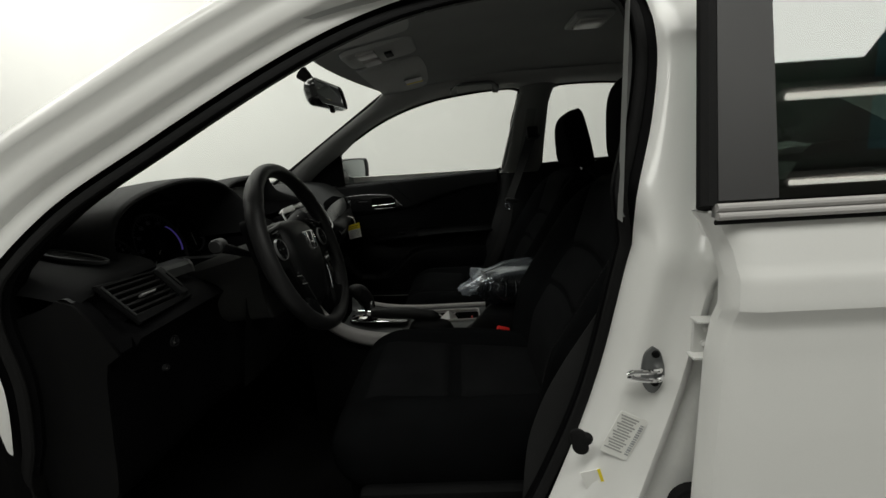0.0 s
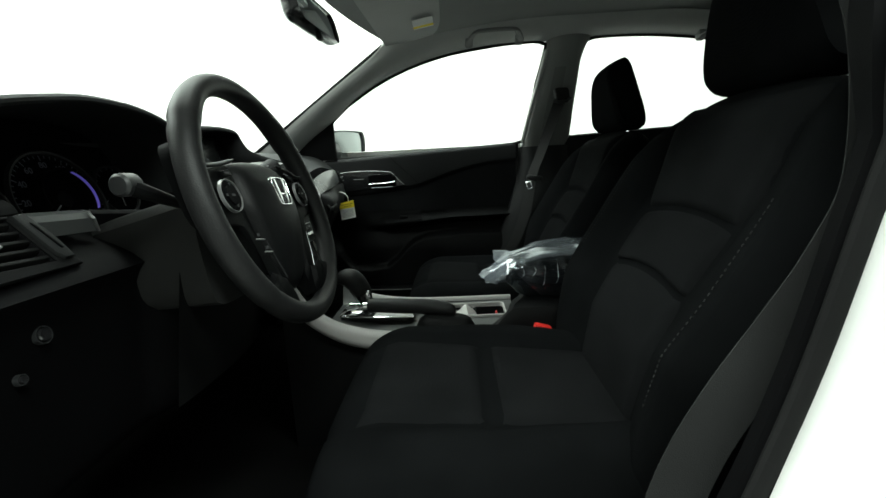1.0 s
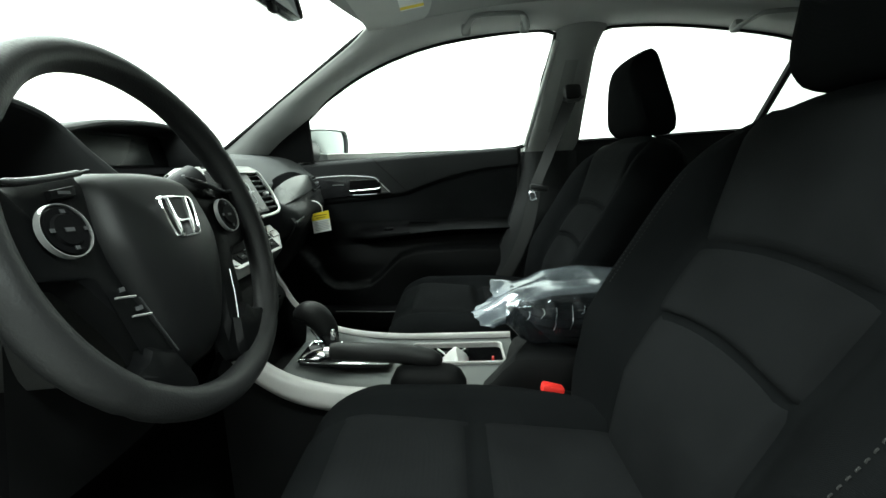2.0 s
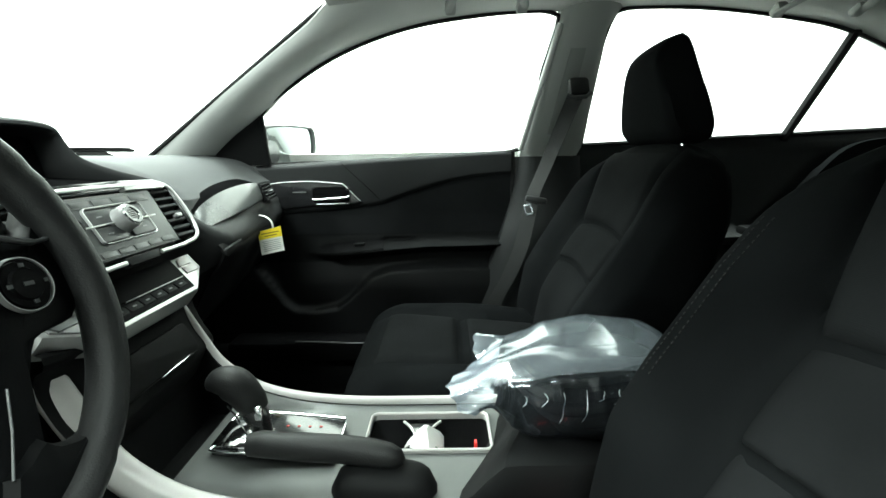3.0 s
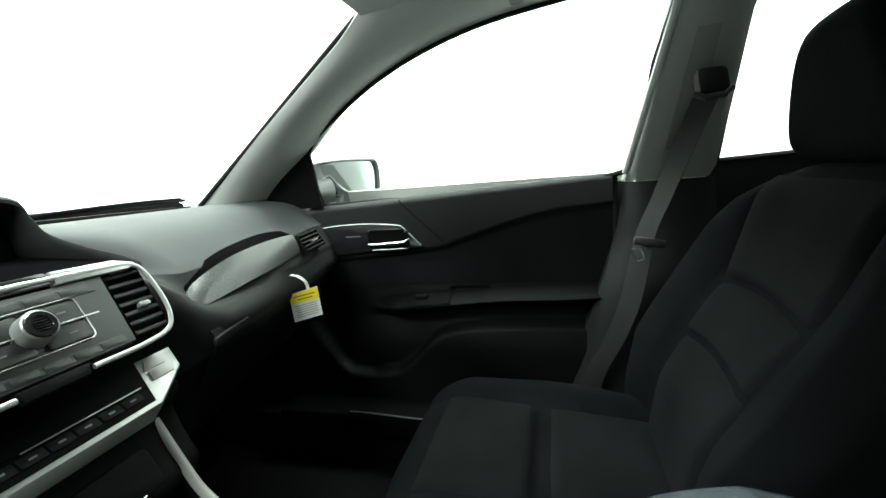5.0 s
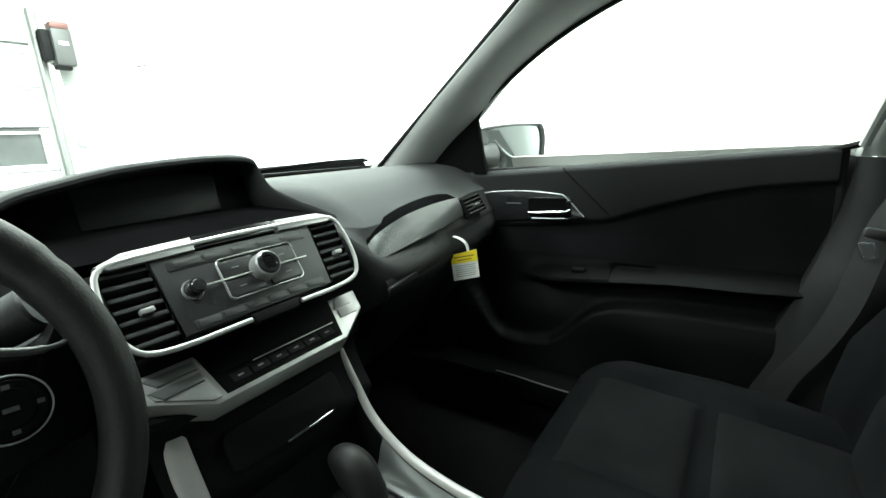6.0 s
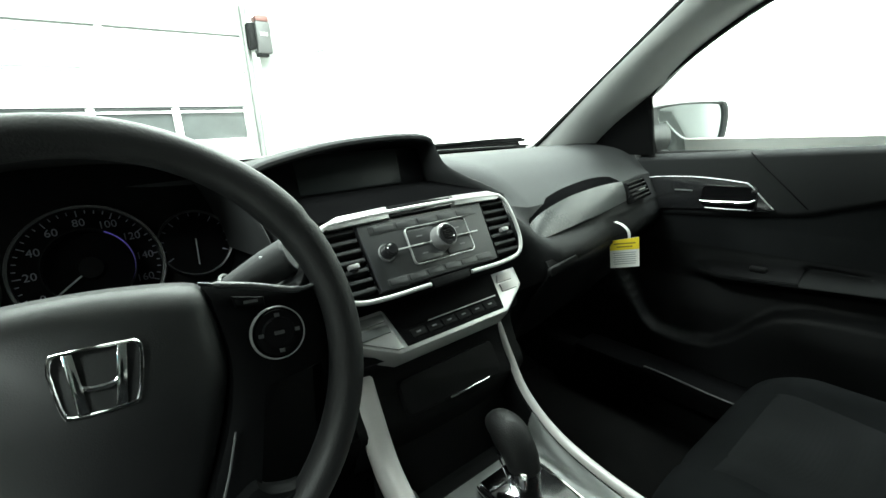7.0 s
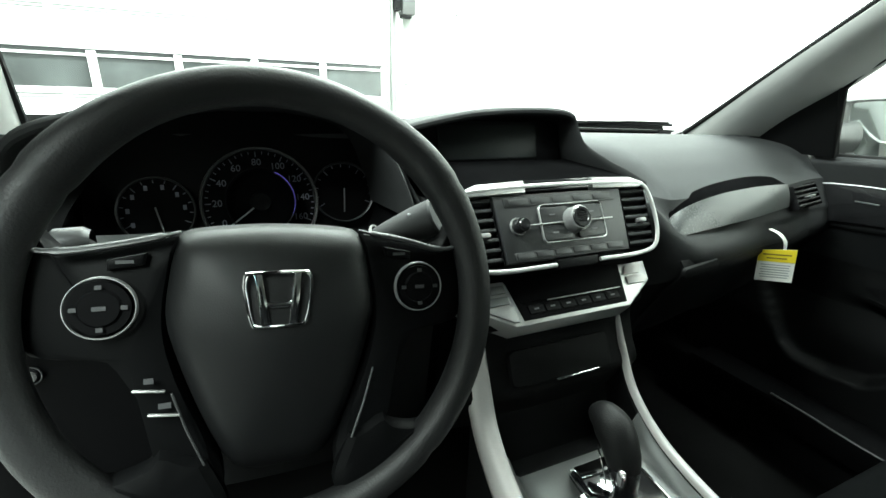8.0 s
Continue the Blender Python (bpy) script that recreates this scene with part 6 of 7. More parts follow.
part("upper_film", skin(sheet), FOLDED, bag, "loose upper layer of film", sharp=80)
# the open end: limp film gathered towards a ragged edge
edge = spline([(0.006, -0.072, 0.652), (-0.012, -0.066, 0.656), (-0.024, -0.038, 0.662), (-0.028, -0.003, 0.661), (-0.006, 0.018, 0.668), (0.014, 0.036, 0.676), (0.012, 0.060, 0.690), (0.020, 0.086, 0.698), (0.044, 0.104, 0.680)], 60)
root = [sheet[0][0]] * 60
line = lobe[0][32:] + sheet[0][:36]
for i in range(60):
    q = i / 59 * (len(line) - 1.001)
    root[i] = line[int(q)].lerp(line[int(q) + 1], q - int(q))
rows = []
for i, (e, r) in enumerate(zip(edge, root)):
    e, r = Vector(e), Vector(r)
    rows.append([r.lerp(e, k) + Vector((0.0022 * math.sin(i * 0.9) * k, 0, 0.0030 * math.sin(i * 0.42 + 1.5 * k) * math.sin(math.pi * k) + 0.0012 * math.sin(i * 0.8) * k)) for k in np.linspace(0, 1, 12)])
part("open_end", thicken(skin(rows), 0.0006), FOLDED, bag, "crumpled open end of the bag", sharp=80)
# Pale strands along the pinches stand in for highlights on the film.
rnd = random.Random(5)
for x, z0, z1 in ((0.066, 0.668, 0.685), (0.090, 0.672, 0.692), (0.111, 0.650, 0.694), (0.139, 0.652, 0.697), (0.158, 0.680, 0.696), (0.176, 0.676, 0.698)):
    near = interp(x, [(0.03, -0.060), (0.08, -0.083), (0.20, -0.088), (0.31, -0.080)])
    pts = [(x + rnd.uniform(-0.0015, 0.0015) - 0.012 * k * k + 0.010 * k, near - 0.0045 + 0.0035 * k ** 4, z1 + (z0 - z1) * k) for k in (1, 0.75, 0.5, 0.25, 0)]
    part("crease", tube(spline(pts, 14), [0.0002] + [rnd.uniform(0.0004, 0.0010) for _ in range(12)] + [0.0002], 6, flat=0.5), CREASE, bag)

# ---- front passenger door, closed ----
pdoor = thing("door_1", "closed front passenger door with black trim and silver handle", "car door", (-0.2, 0.80, 0.35), kind="structure")


def seam_z(x):
    """Height of the bowed edge that parts the upper vinyl from the cloth panel."""
    return interp(x, [(-0.75, 0.800), (-0.521, 0.815), (-0.389, 0.824), (-0.25, 0.837), (-0.213, 0.843), (-0.183, 0.855), (-0.093, 0.884), (-0.02, 0.903), (0.053, 0.916), (0.17, 0.925)])


def pocket_z(x):
    return interp(x, [(-0.75, 0.665), (-0.60, 0.660), (-0.551, 0.600), (-0.52, 0.545), (-0.49, 0.522), (-0.43, 0.517), (-0.361, 0.527), (-0.32, 0.556), (-0.279, 0.598), (-0.25, 0.624), (-0.20, 0.640), (-0.128, 0.646), (0.17, 0.650)])


def arm_edge(x):
    """Height of the arm rest's outer edge."""
    return 0.690 + 0.024 * smooth(-0.42, -0.02, x)


def door_y(x, z):
    """The door trim's inner surface: how far out it lies at x and height z."""
    y = 0.742 - 0.007 * math.sin(math.pi * min(1, max(0, (z - 0.80) / 0.18)))
    y += 0.011 * (1 - smooth(seam_z(x) - 0.012, seam_z(x) + 0.003, z))
    arm = smooth(-0.47, -0.33, x) * (1 - 0.25 * smooth(0.02, 0.16, x))
    e = arm_edge(x)
    y -= (0.054 * arm * smooth(e - 0.030, e - 0.001, z) if z < e else 0.054 * arm * (1 - smooth(e - 0.004, 0.744, z)) ** 1.2)
    # grip hollow behind the switch panel
    y += 0.016 * smooth(-0.225, -0.205, x) * (1 - smooth(-0.125, -0.10, x)) * math.exp(-((z - 0.727) / 0.006) ** 2)
    rim = pocket_z(x)
    y -= 0.030 * (1 - smooth(rim - 0.012, rim + 0.004, z)) * smooth(0.34, 0.40, z) + 0.006 * math.exp(-((z - rim) / 0.006) ** 2)
    y -= 0.018 * (1 - smooth(0.58, 0.68, z))
    return y


xs_door = np.concatenate([np.linspace(-0.74, -0.55, 14), np.linspace(-0.54, 0.166, 130)])


def door_band(top, low, n):
    """A strip of the door trim between two heights that may change along the door."""
    return [[(x, door_y(x, z), z) for z in np.linspace(top(x), low(x), n)] for x in xs_door]


door_top = lambda x: 0.942 + 0.033 * (x + 0.56) / 0.74
rows = door_band(door_top, lambda x: seam_z(x) - 0.006, 26)
for x, row in zip(xs_door, rows):
    top = door_top(x) + 0.004
    row[:0] = [(x, 0.79, top + 0.004), (x, 0.758, top + 0.0075), (x, 0.748, top + 0.006), (x, 0.743, top + 0.001)]
part("door_panel", skin(rows), DOOR_TRIM, pdoor, "black vinyl upper door panel", sharp=70)
part("cloth_panel", skin(door_band(lambda x: seam_z(x) - 0.006, lambda x: 0.745, 20)), DOOR_CLOTH, pdoor, "black cloth door panel", sharp=70)
part("arm_rest", skin(door_band(lambda x: 0.745, lambda x: arm_edge(x) - 0.032, 46)), ARM, pdoor, "black padded door arm rest", sharp=80)
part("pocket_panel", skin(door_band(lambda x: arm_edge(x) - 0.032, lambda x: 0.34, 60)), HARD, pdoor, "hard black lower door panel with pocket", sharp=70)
part("door_edge", box(0.172, 0.775, 0.66, 0.012, 0.06, 0.64, 0.004), RUBBER, pdoor, "black door edge seal")
part("door_skin", thicken(skin(body_skin(np.linspace(-0.728, 0.228, 30), 1, lambda x: 1, lambda x: 0.985)), 0.010), PAINT, pdoor, "white outer door skin")
# seams
part("trim_seam", tube([(x, door_y(x, z) - 0.0006, z) for x, z in spline([(-0.330, 0.960), (-0.312, 0.940), (-0.26, 0.889), (-0.222, 0.850)], 24)], 0.0012, 6), VOID, pdoor, "dark trim seam")
# gloss strip with the inner handle
strip = [(-0.556, 0.899), (-0.50, 0.9055), (-0.42, 0.9065), (-0.335, 0.900), (-0.318, 0.893), (-0.272, 0.842), (-0.30, 0.838), (-0.40, 0.835), (-0.50, 0.826), (-0.55, 0.818)]
DM = Matrix(((1, 0, 0, 0), (0, 0, -1, 0.737), (0, 1, 0, 0), (0, 0, 0, 1)))
gs = part("gloss_strip", prism(strip, 0.012, 0.003, DM @ pose(0, 0, 0.006)), PIANO, pdoor, "gloss black handle strip")
part("silver_edge", tube([(x, 0.7295, z) for x, z in spline([(-0.553, 0.898), (-0.50, 0.9035), (-0.42, 0.905), (-0.337, 0.898), (-0.320, 0.891), (-0.288, 0.857), (-0.276, 0.846)], 30)], 0.0014, 8), SILVER, gs, "bright strip edge")
part("handle_cup", ring_of(rounded(0.112, 0.054, 0.010, 5, -0.362, 0.863), rounded(0.104, 0.046, 0.008, 5, -0.362, 0.863), 0.004, DM @ pose(0, 0, 0.0085), 0.0012), PIANO, gs, "gloss black rim of the handle recess")
# Flat black plate stands in for the shade of the handle hollow.
part("recess_shade", prism(rounded(0.105, 0.047, 0.008, 5, -0.362, 0.863), 0.003, 0, DM @ pose(0, 0, 0.0066)), VOID, gs, "flat black plate for the shaded handle hollow")
part("door_handle", tube([(-0.415, 0.727, 0.853), (-0.385, 0.7205, 0.8535), (-0.345, 0.7185, 0.8555), (-0.318, 0.7205, 0.8565), (-0.309, 0.727, 0.862)], [0.003, 0.0044, 0.0048, 0.0044, 0.003], 12, flat=0.8), CHROME, gs, "chrome inner door handle")
part("handle_lip", tube([(-0.405, 0.7265, 0.8385), (-0.36, 0.7265, 0.8385), (-0.322, 0.7265, 0.8405)], 0.0013, 6), SILVER, gs, "thin bright lip under the handle")
part("lock_knob", box(-0.312, 0.728, 0.880, 0.012, 0.006, 0.008, 0.002), PIANO, gs)
part("strip_mark", box(-0.455, 0.7295, 0.874, 0.040, 0.002, 0.0028, 0.0008), GREY_GLOSS, gs)
# window switches on the arm rest
rows = []
for x in np.linspace(-0.415, -0.212, 18):
    e = arm_edge(x)
    half = 0.5 * smooth(-0.43, -0.36, x)
    rows.append([(x, door_y(x, z) - 0.0022, z) for z in np.linspace(e + 0.018 - 0.014 * half * 2, e + 0.018 + 0.010 * half * 2, 8)])
sw = part("switch_panel", thicken(skin(rows), 0.002), VOID, pdoor, "gloss black window switch panel")
part("switch", box(-0.285, door_y(-0.285, 0.716) - 0.006, 0.718, 0.032, 0.014, 0.012, 0.004), DARK, sw, "window switch")
part("panel_edge", tube([(x, door_y(x, arm_edge(x) + 0.003) - 0.003, arm_edge(x) + 0.003) for x in np.linspace(-0.405, -0.21, 14)], 0.0014, 6), ARM, sw)
part("sail_panel", skin([[(-0.745 + 0.21 * u, 0.735 - 0.045 * u * v - 0.003, 0.950 + 0.004 * u + 0.136 * u * v) for v in np.linspace(0, 1, 8)] for u in np.linspace(0.02, 1, 12)]), DARK, pdoor, "black triangular mirror panel")
part("sail_edge", tube([(-0.540, 0.741, 0.953), (-0.536, 0.716, 1.03), (-0.530, 0.690, 1.088)], 0.007, 8), RUBBER, pdoor)

part("frame_trim", tube([(0.191, wy(0.985) - 0.014, 0.985), (0.212, wy(1.08) - 0.014, 1.08), (0.235, wy(1.18) - 0.014, 1.18), (0.258, wy(1.28) - 0.012, 1.28)], 0.0075, 8, flat=0.8, up=(0, 1, 0)), GREY_TRIM, pdoor, "light grey door frame trim")

# passenger's outside mirror
mir = thing("side_mirror", "outside door mirror with grey housing and clear glass", "side mirror", (-0.50, 0.80, 0.975))
mo = [(p[0], p[1]) for p in spline([(-0.093, 0.047), (-0.05, 0.053), (0.0, 0.055), (0.06, 0.054), (0.086, 0.050), (0.0945, 0.018), (0.088, -0.032), (0.075, -0.044), (-0.01, -0.055), (-0.05, -0.050), (-0.079, -0.030), (-0.089, 0.008), (-0.093, 0.047)], 60)[:-1]]
MM = basis((-0.518, 0.881, 1.009), (0.4226, 0.906, 0), (0, 0, 1)) @ Matrix.Scale(1.08, 4)
SHELL = material("grey_mirror_shell", (0.045, 0.047, 0.048), rough=0.4, coat=0.25, vary=0.08)
rows = []
for d, sc in ((-0.004, 0.99), (0.006, 1.01), (0.009, 1.05), (0.006, 1.085), (-0.004, 1.10), (-0.03, 1.11), (-0.06, 1.05), (-0.085, 0.85), (-0.098, 0.5), (-0.10, 0.05)):
    rows.append([MM @ Vector((u * sc - (0.016 * smooth(-0.03, -0.08, u) if sc > 1.04 else 0), v * (1 + (sc - 1) * 1.2), d)) for u, v in mo])
part("housing", skin(rows, closed_u=True), SHELL, mir, "dark grey mirror housing")
part("mirror_glass", prism([(u * 0.995, v * 0.995) for u, v in mo], 0.004, 0.001, MM @ pose(0, 0, 0.001)), DOOR_MIRROR, mir, "clear mirror glass")
part("mirror_foot", skin([[(-0.575 - 0.03 * math.cos(a) + 0.012 * k, 0.742 + 0.075 * k, 0.990 + (0.030 + 0.012 * k) * math.sin(a)) for a in np.linspace(0, 2 * math.pi, 17)[:-1]] for k in np.linspace(0, 1, 8)], closed_u=True, caps=True), SHELL, mir, "dark grey mirror foot")

# ---- rear passenger door and bench ----
rdoor = thing("door_2", "closed rear passenger door with black trim", "car door", (0.85, 0.80, 0.35), kind="structure")
rows = []
for x in np.linspace(0.345, 1.30, 62):
    row = [(x, 0.80, 0.995), (x, 0.758, 1.0)]
    top = 0.990 + 0.038 * smooth(0.4, 1.2, x)
    for z in np.linspace(top, 0.34, 50):
        arm = smooth(0.62, 0.72, x) * (1 - smooth(0.93, 0.96, x))
        y = 0.738 - 0.004 * math.exp(-((z - 0.955 - 0.03 * smooth(0.7, 1.1, x)) / 0.006) ** 2) - 0.085 * arm * (smooth(0.695, 0.715, z) - smooth(0.742, 0.752, z)) - 0.02 * (1 - smooth(0.6, 0.7, z))
        row.append((x, y, z))
    rows.append(row)
part("door_panel", skin(rows), DOOR_TRIM, rdoor, "black vinyl rear door panel", sharp=70)
part("arm_rest_cap", box(0.858, 0.668, 0.7505, 0.098, 0.05, 0.026, 0.008), ARM, rdoor, "grey arm rest cap")
part("door_skin", no_arch(skin(body_skin(np.linspace(0.235, 1.355, 34), 1, lambda x: 1, lambda x: 0.985))), PAINT, rdoor, "white outer door skin")

bench = thing("rear_bench", "black cloth rear bench seat", "car seat", (1.1, 0, 0.3))
st = []
for k in np.linspace(0, 1, 40):
    e = min(1, (k + 0.01) / 0.12, (1.01 - k) / 0.12)
    r = math.sqrt(max(0, 1 - (1 - e) ** 2))
    st.append((Vector((0.74 + 0.5 * k, 0, 0.50 - 0.05 * k)), Vector((0, 1, 0)), Vector((0, 0, 1)), 0.64, 0.095 * (0.35 + 0.65 * r), 0.14, 0.42, 0.0, 0.01 * math.exp(-((k - 0.45) / 0.03) ** 2)))
part("bench_cushion", lump(st, 80), CLOTH, bench, "black cloth bench cushion", sharp=60)
st = []
for k in np.linspace(0, 1, 40):
    e = min(1, (k + 0.01) / 0.1, (1.01 - k) / 0.1)
    r = math.sqrt(max(0, 1 - (1 - e) ** 2))
    st.append((Vector((1.22 + 0.24 * k, 0, 0.48 + 0.52 * k)), Vector((0, 1, 0)), Vector((-0.9, 0, 0.42)), 0.64 - 0.05 * k, 0.085 * (0.3 + 0.7 * r), 0.07, 0.42, 0.0, 0.008 * math.exp(-((k - 0.6) / 0.02) ** 2)))
part("bench_back", lump(st, 80), CLOTH, bench, "black cloth bench backrest", sharp=60)
for s in (-1, 1):
    # side bolsters lean out between backrest and doors
    side = [(p[0], p[1]) for p in spline([(0.90, 0.52), (0.872, 0.60), (0.872, 0.68), (0.895, 0.765), (0.975, 0.857), (1.050, 0.945), (1.11, 0.985), (1.20, 1.0), (1.36, 1.0)], 30)] + [(1.38, 0.6), (1.2, 0.5)]
    part("side_bolster", prism(side[:: -s], 0.030, 0.010, Matrix(((1, 0, 0, 0), (0, 0, s, s * 0.712), (0, 1, 0, 0), (0, 0, 0, 1)))), CLOTH, bench, "black cloth side bolster", sharp=60)

# driver's side: the open front door swung forward
ddoor = thing("door_3", "open driver's door swung wide, white outside", "car door", (-0.70, -0.93, 0.35), kind="structure")
OD = pose(-0.735, -0.885, 0, 0, 0, -108)
part("door_shell", move(box(0.48, 0.0, 0.62, 0.96, 0.055, 0.70, 0.03), OD), PAINT, ddoor, "white door shell")
part("door_trim", move(box(0.48, 0.045, 0.62, 0.92, 0.04, 0.66, 0.02), OD), DOOR_TRIM, ddoor, "black inner door trim")
part("door_arm_rest", move(box(0.52, 0.09, 0.72, 0.55, 0.06, 0.05, 0.02), OD), DOOR_TRIM, ddoor, "black arm rest")
for z in (0.50, 0.83):
    part("door_hinge", box(-0.715, -0.845, z, 0.06, 0.05, 0.05, 0.008), PAINT_IN, ddoor, "white painted hinge")

# ---- driver's side rear door, closed ----
odoor = thing("door_4", "closed white rear door with dark window and chrome strip", "car door", (0.75, -0.88, 0.3), kind="structure")


def skin_y(z):
    """Outer face of the white rear door: leaning in above a crease, hollow just below it."""
    return -float(np.interp(z, (0.30, 0.45, 0.60, 0.75, 0.83, 0.872, 0.884, 0.890, 0.922, 0.930, 0.985), (0.862, 0.876, 0.884, 0.885, 0.8845, 0.8860, 0.8915, 0.8945, 0.8925, 0.8890, 0.877)))


def rim_x(z):
    return float(np.interp(z, (0.30, 0.66, 0.83, 0.88, 0.92, 0.95, 0.972, 0.985), (0.250, 0.251, 0.255, 0.261, 0.261, 0.256, 0.246, 0.238)))


rows = []
for d in np.concatenate([np.linspace(0, 0.03, 9), np.linspace(0.05, 1.10, 24)]):
    row = []
    for z in np.linspace(0.985, 0.30, 115):
        row.append((rim_x(z) + d, skin_y(z) + 0.012 * (1 - math.sqrt(1 - (1 - min(1, d / 0.03)) ** 2)), z))
    rows.append(row)
part("door_skin", skin(rows), PAINT, odoor, "white door skin with a crease", sharp=20)
edge = []
for z in np.linspace(0.985, 0.30, 115):
    x0 = rim_x(z)
    edge.append([(x0, skin_y(z) + 0.012, z), (x0 - 0.004, skin_y(z) + 0.020, z), (x0 - 0.002, skin_y(z) + 0.034, z), (x0 + 0.02, skin_y(z) + 0.05, z)])
part("door_edge", skin(edge), PAINT, odoor, "white folded door edge")
strip = part("belt_strip", tube([(x, -0.8815, 0.9915) for x in np.linspace(0.240, 1.35, 20)], 0.0042, 10), PALE, odoor, "chrome strip under the window")
part("strip_lower_edge", tube([(x, -0.884, 0.9835) for x in np.linspace(0.240, 1.35, 20)], 0.0038, 10), PALE, strip, "second chrome line")
part("strip_web", box(0.795, -0.878, 0.9875, 1.11, 0.010, 0.012, 0.001), SILVER, strip)
part("belt_seal", tube([(x, -0.881, 0.9775) for x in np.linspace(0.240, 1.35, 20)], 0.0026, 8), RUBBER, odoor, "black seal line")


def out_y(z):
    return -(0.878 - 0.42 * (z - 0.99))


part("pillar_cover", thicken(skin([[(x + 0.165 * (z - 0.99), out_y(z) + 0.002, z) for z in np.linspace(0.997, 1.34, 10)] for x in np.linspace(0.243, 0.302, 6)]), 0.012), material("satin_black_film", (0.014, 0.0135, 0.014), rough=0.55, vary=0.1), odoor, "satin black pillar cover")
part("frame_seal", tube([(0.238 + 0.165 * (z - 0.99), out_y(z) + 0.008, z) for z in np.linspace(0.990, 1.34, 12)], 0.010, 8), RUBBER, odoor, "black frame seal")
DG = glass_material("tinted_window_glass", 0.09, (0.30, 0.36, 0.33))
part("window_pane", thicken(skin([[(x + 0.165 * (z - 0.99), out_y(z) + 0.012, z) for z in np.linspace(0.995, 1.32, 8)] for x in np.linspace(0.300, 1.20, 8)]), 0.004), DG, odoor, "dark reflecting window pane")
part("window_frame", tube([(x, out_y(1.325) + 0.006, 1.325 - 0.03 * ((x - 0.3) / 0.9) ** 2) for x in np.linspace(0.24, 1.2, 16)], 0.014, 8), RUBBER, odoor, "black upper window frame")
for z in (0.836, 0.50):
    h = part("door_hinge", merge(box(0.272, -0.8215, z, 0.034, 0.006, 0.046, 0.002), box(0.270, -0.829, z + 0.0215, 0.036, 0.018, 0.0035, 0.0012), box(0.268, -0.829, z - 0.0215, 0.036, 0.018, 0.0035, 0.0012)), PAINT_IN, odoor, "white painted hinge")
    for dz in (-0.010, 0.010):
        part("bolt", lathe([(0.0, 0.0035), (0.0028, 0.0035), (0.0036, 0.002), (0.0040, 0.0), (0.0056, 0.0), (0.0056, -0.002)], pose(0.268, -0.8255, z + dz, 90), 16), PAINT_IN, h, "hinge bolt")

# fittings on the centre pillar
part("pillar_channel", thicken(skin([[(x0 + (0.31 - x0) * k, -0.772 - 0.038 * smooth(0.0, 0.7, k), z) for k in np.linspace(0, 1, 9)] for z in np.linspace(0.42, 0.985, 16) for x0 in (0.075 + float(np.interp(z, (0.42, 0.50, 0.589, 0.692, 0.787, 0.92, 0.99), (0.02, 0.053, 0.088, 0.125, 0.153, 0.183, 0.205))),)]), 0.006), PAINT_IN, car, "grey-white pillar channel")
st = thing("door_striker", "metal door striker loop on the white pillar", "door striker", (0.2235, -0.79, 0.780))
SM = basis((0.2235, -0.7925, 0.780), (1, -0.10, 0), (0, 0, 1))
part("striker_plate", prism([(p[0], p[1]) for p in spline([(0, 0.031), (0.009, 0.024), (0.014, 0.004), (0.014, -0.012), (0.006, -0.029), (-0.003, -0.030), (-0.011, -0.018), (-0.013, 0.0), (-0.009, 0.022), (0, 0.031)], 36)[:-1]], 0.004, 0.001, SM @ pose(0, 0, 0.003)), GREY_GLOSS, st, "metal plate")
part("striker_loop", tube([SM @ Vector(p) for p in spline([(0.010, 0.002, 0.001), (0.004, 0.004, 0.012), (-0.010, 0.005, 0.017), (-0.026, 0.004, 0.016), (-0.031, 0.000, 0.015), (-0.026, -0.004, 0.015), (-0.010, -0.006, 0.016), (0.006, -0.007, 0.012), (0.011, -0.007, 0.001)], 30)], 0.0034, 10), CHROME, st, "bright striker loop")
for dv in (-0.016, 0.022):
    part("screw", lathe([(0, 0.003), (0.004, 0.003), (0.005, 0.0)], SM @ pose(0.003, dv, 0.003), 12), DARK, st)
lab = thing("paper_label", "white printed paper label with bar code on the pillar", "label", (0.188, -0.812, 0.69))
LM = basis((0.190, -0.7925, 0.690), (0.9, -0.06, -0.44), (0.44, 0.0, 0.9))
lp = part("label_paper", prism(rounded(0.037, 0.062, 0.003, 3), 0.0012, 0, LM @ pose(0, 0, 0.003)), PAPER, lab)
bars([(-0.004, 0.026 - 0.0040 * k, 0.024 - 0.004 * (k % 3)) for k in range(13)], 0, 0.0018, 0.0005, LM @ pose(0, 0, 0.0033), lp, material("pale_print", (0.36, 0.36, 0.35), rough=0.7))
for k in range(14):
    part("code_bar", move(box(0.0145, 0.022 - 0.0034 * k, 0, 0.005, 0.0014 + 0.0006 * (k % 3), 0.0005, 0), LM @ pose(0, 0, 0.0033)), PRINT_GREY, lp)
pl = thing("rubber_plug", "black rubber plug in the white pillar", "plug", (0.137, -0.806, 0.675))
part("plug_cap", prism(rounded(0.021, 0.038, 0.010, 6), 0.004, 0.002, basis((0.136, -0.786, 0.680), (1, -0.3, 0.2), (-0.2, 0, 1)) @ pose(0, 0, 0.006)), RUBBER, pl)
part("plug_lip", lathe([(0.0, 0.005), (0.006, 0.0045), (0.0085, 0.002), (0.0095, -0.002)], basis((0.143, -0.790, 0.684), (1, -0.3, 0.2), (-0.2, 0, 1)), 20), RUBBER, pl, "raised black plug lip")
yl = thing("tyre_label", "small white and yellow label on the pillar", "label", (0.155, -0.81, 0.62))
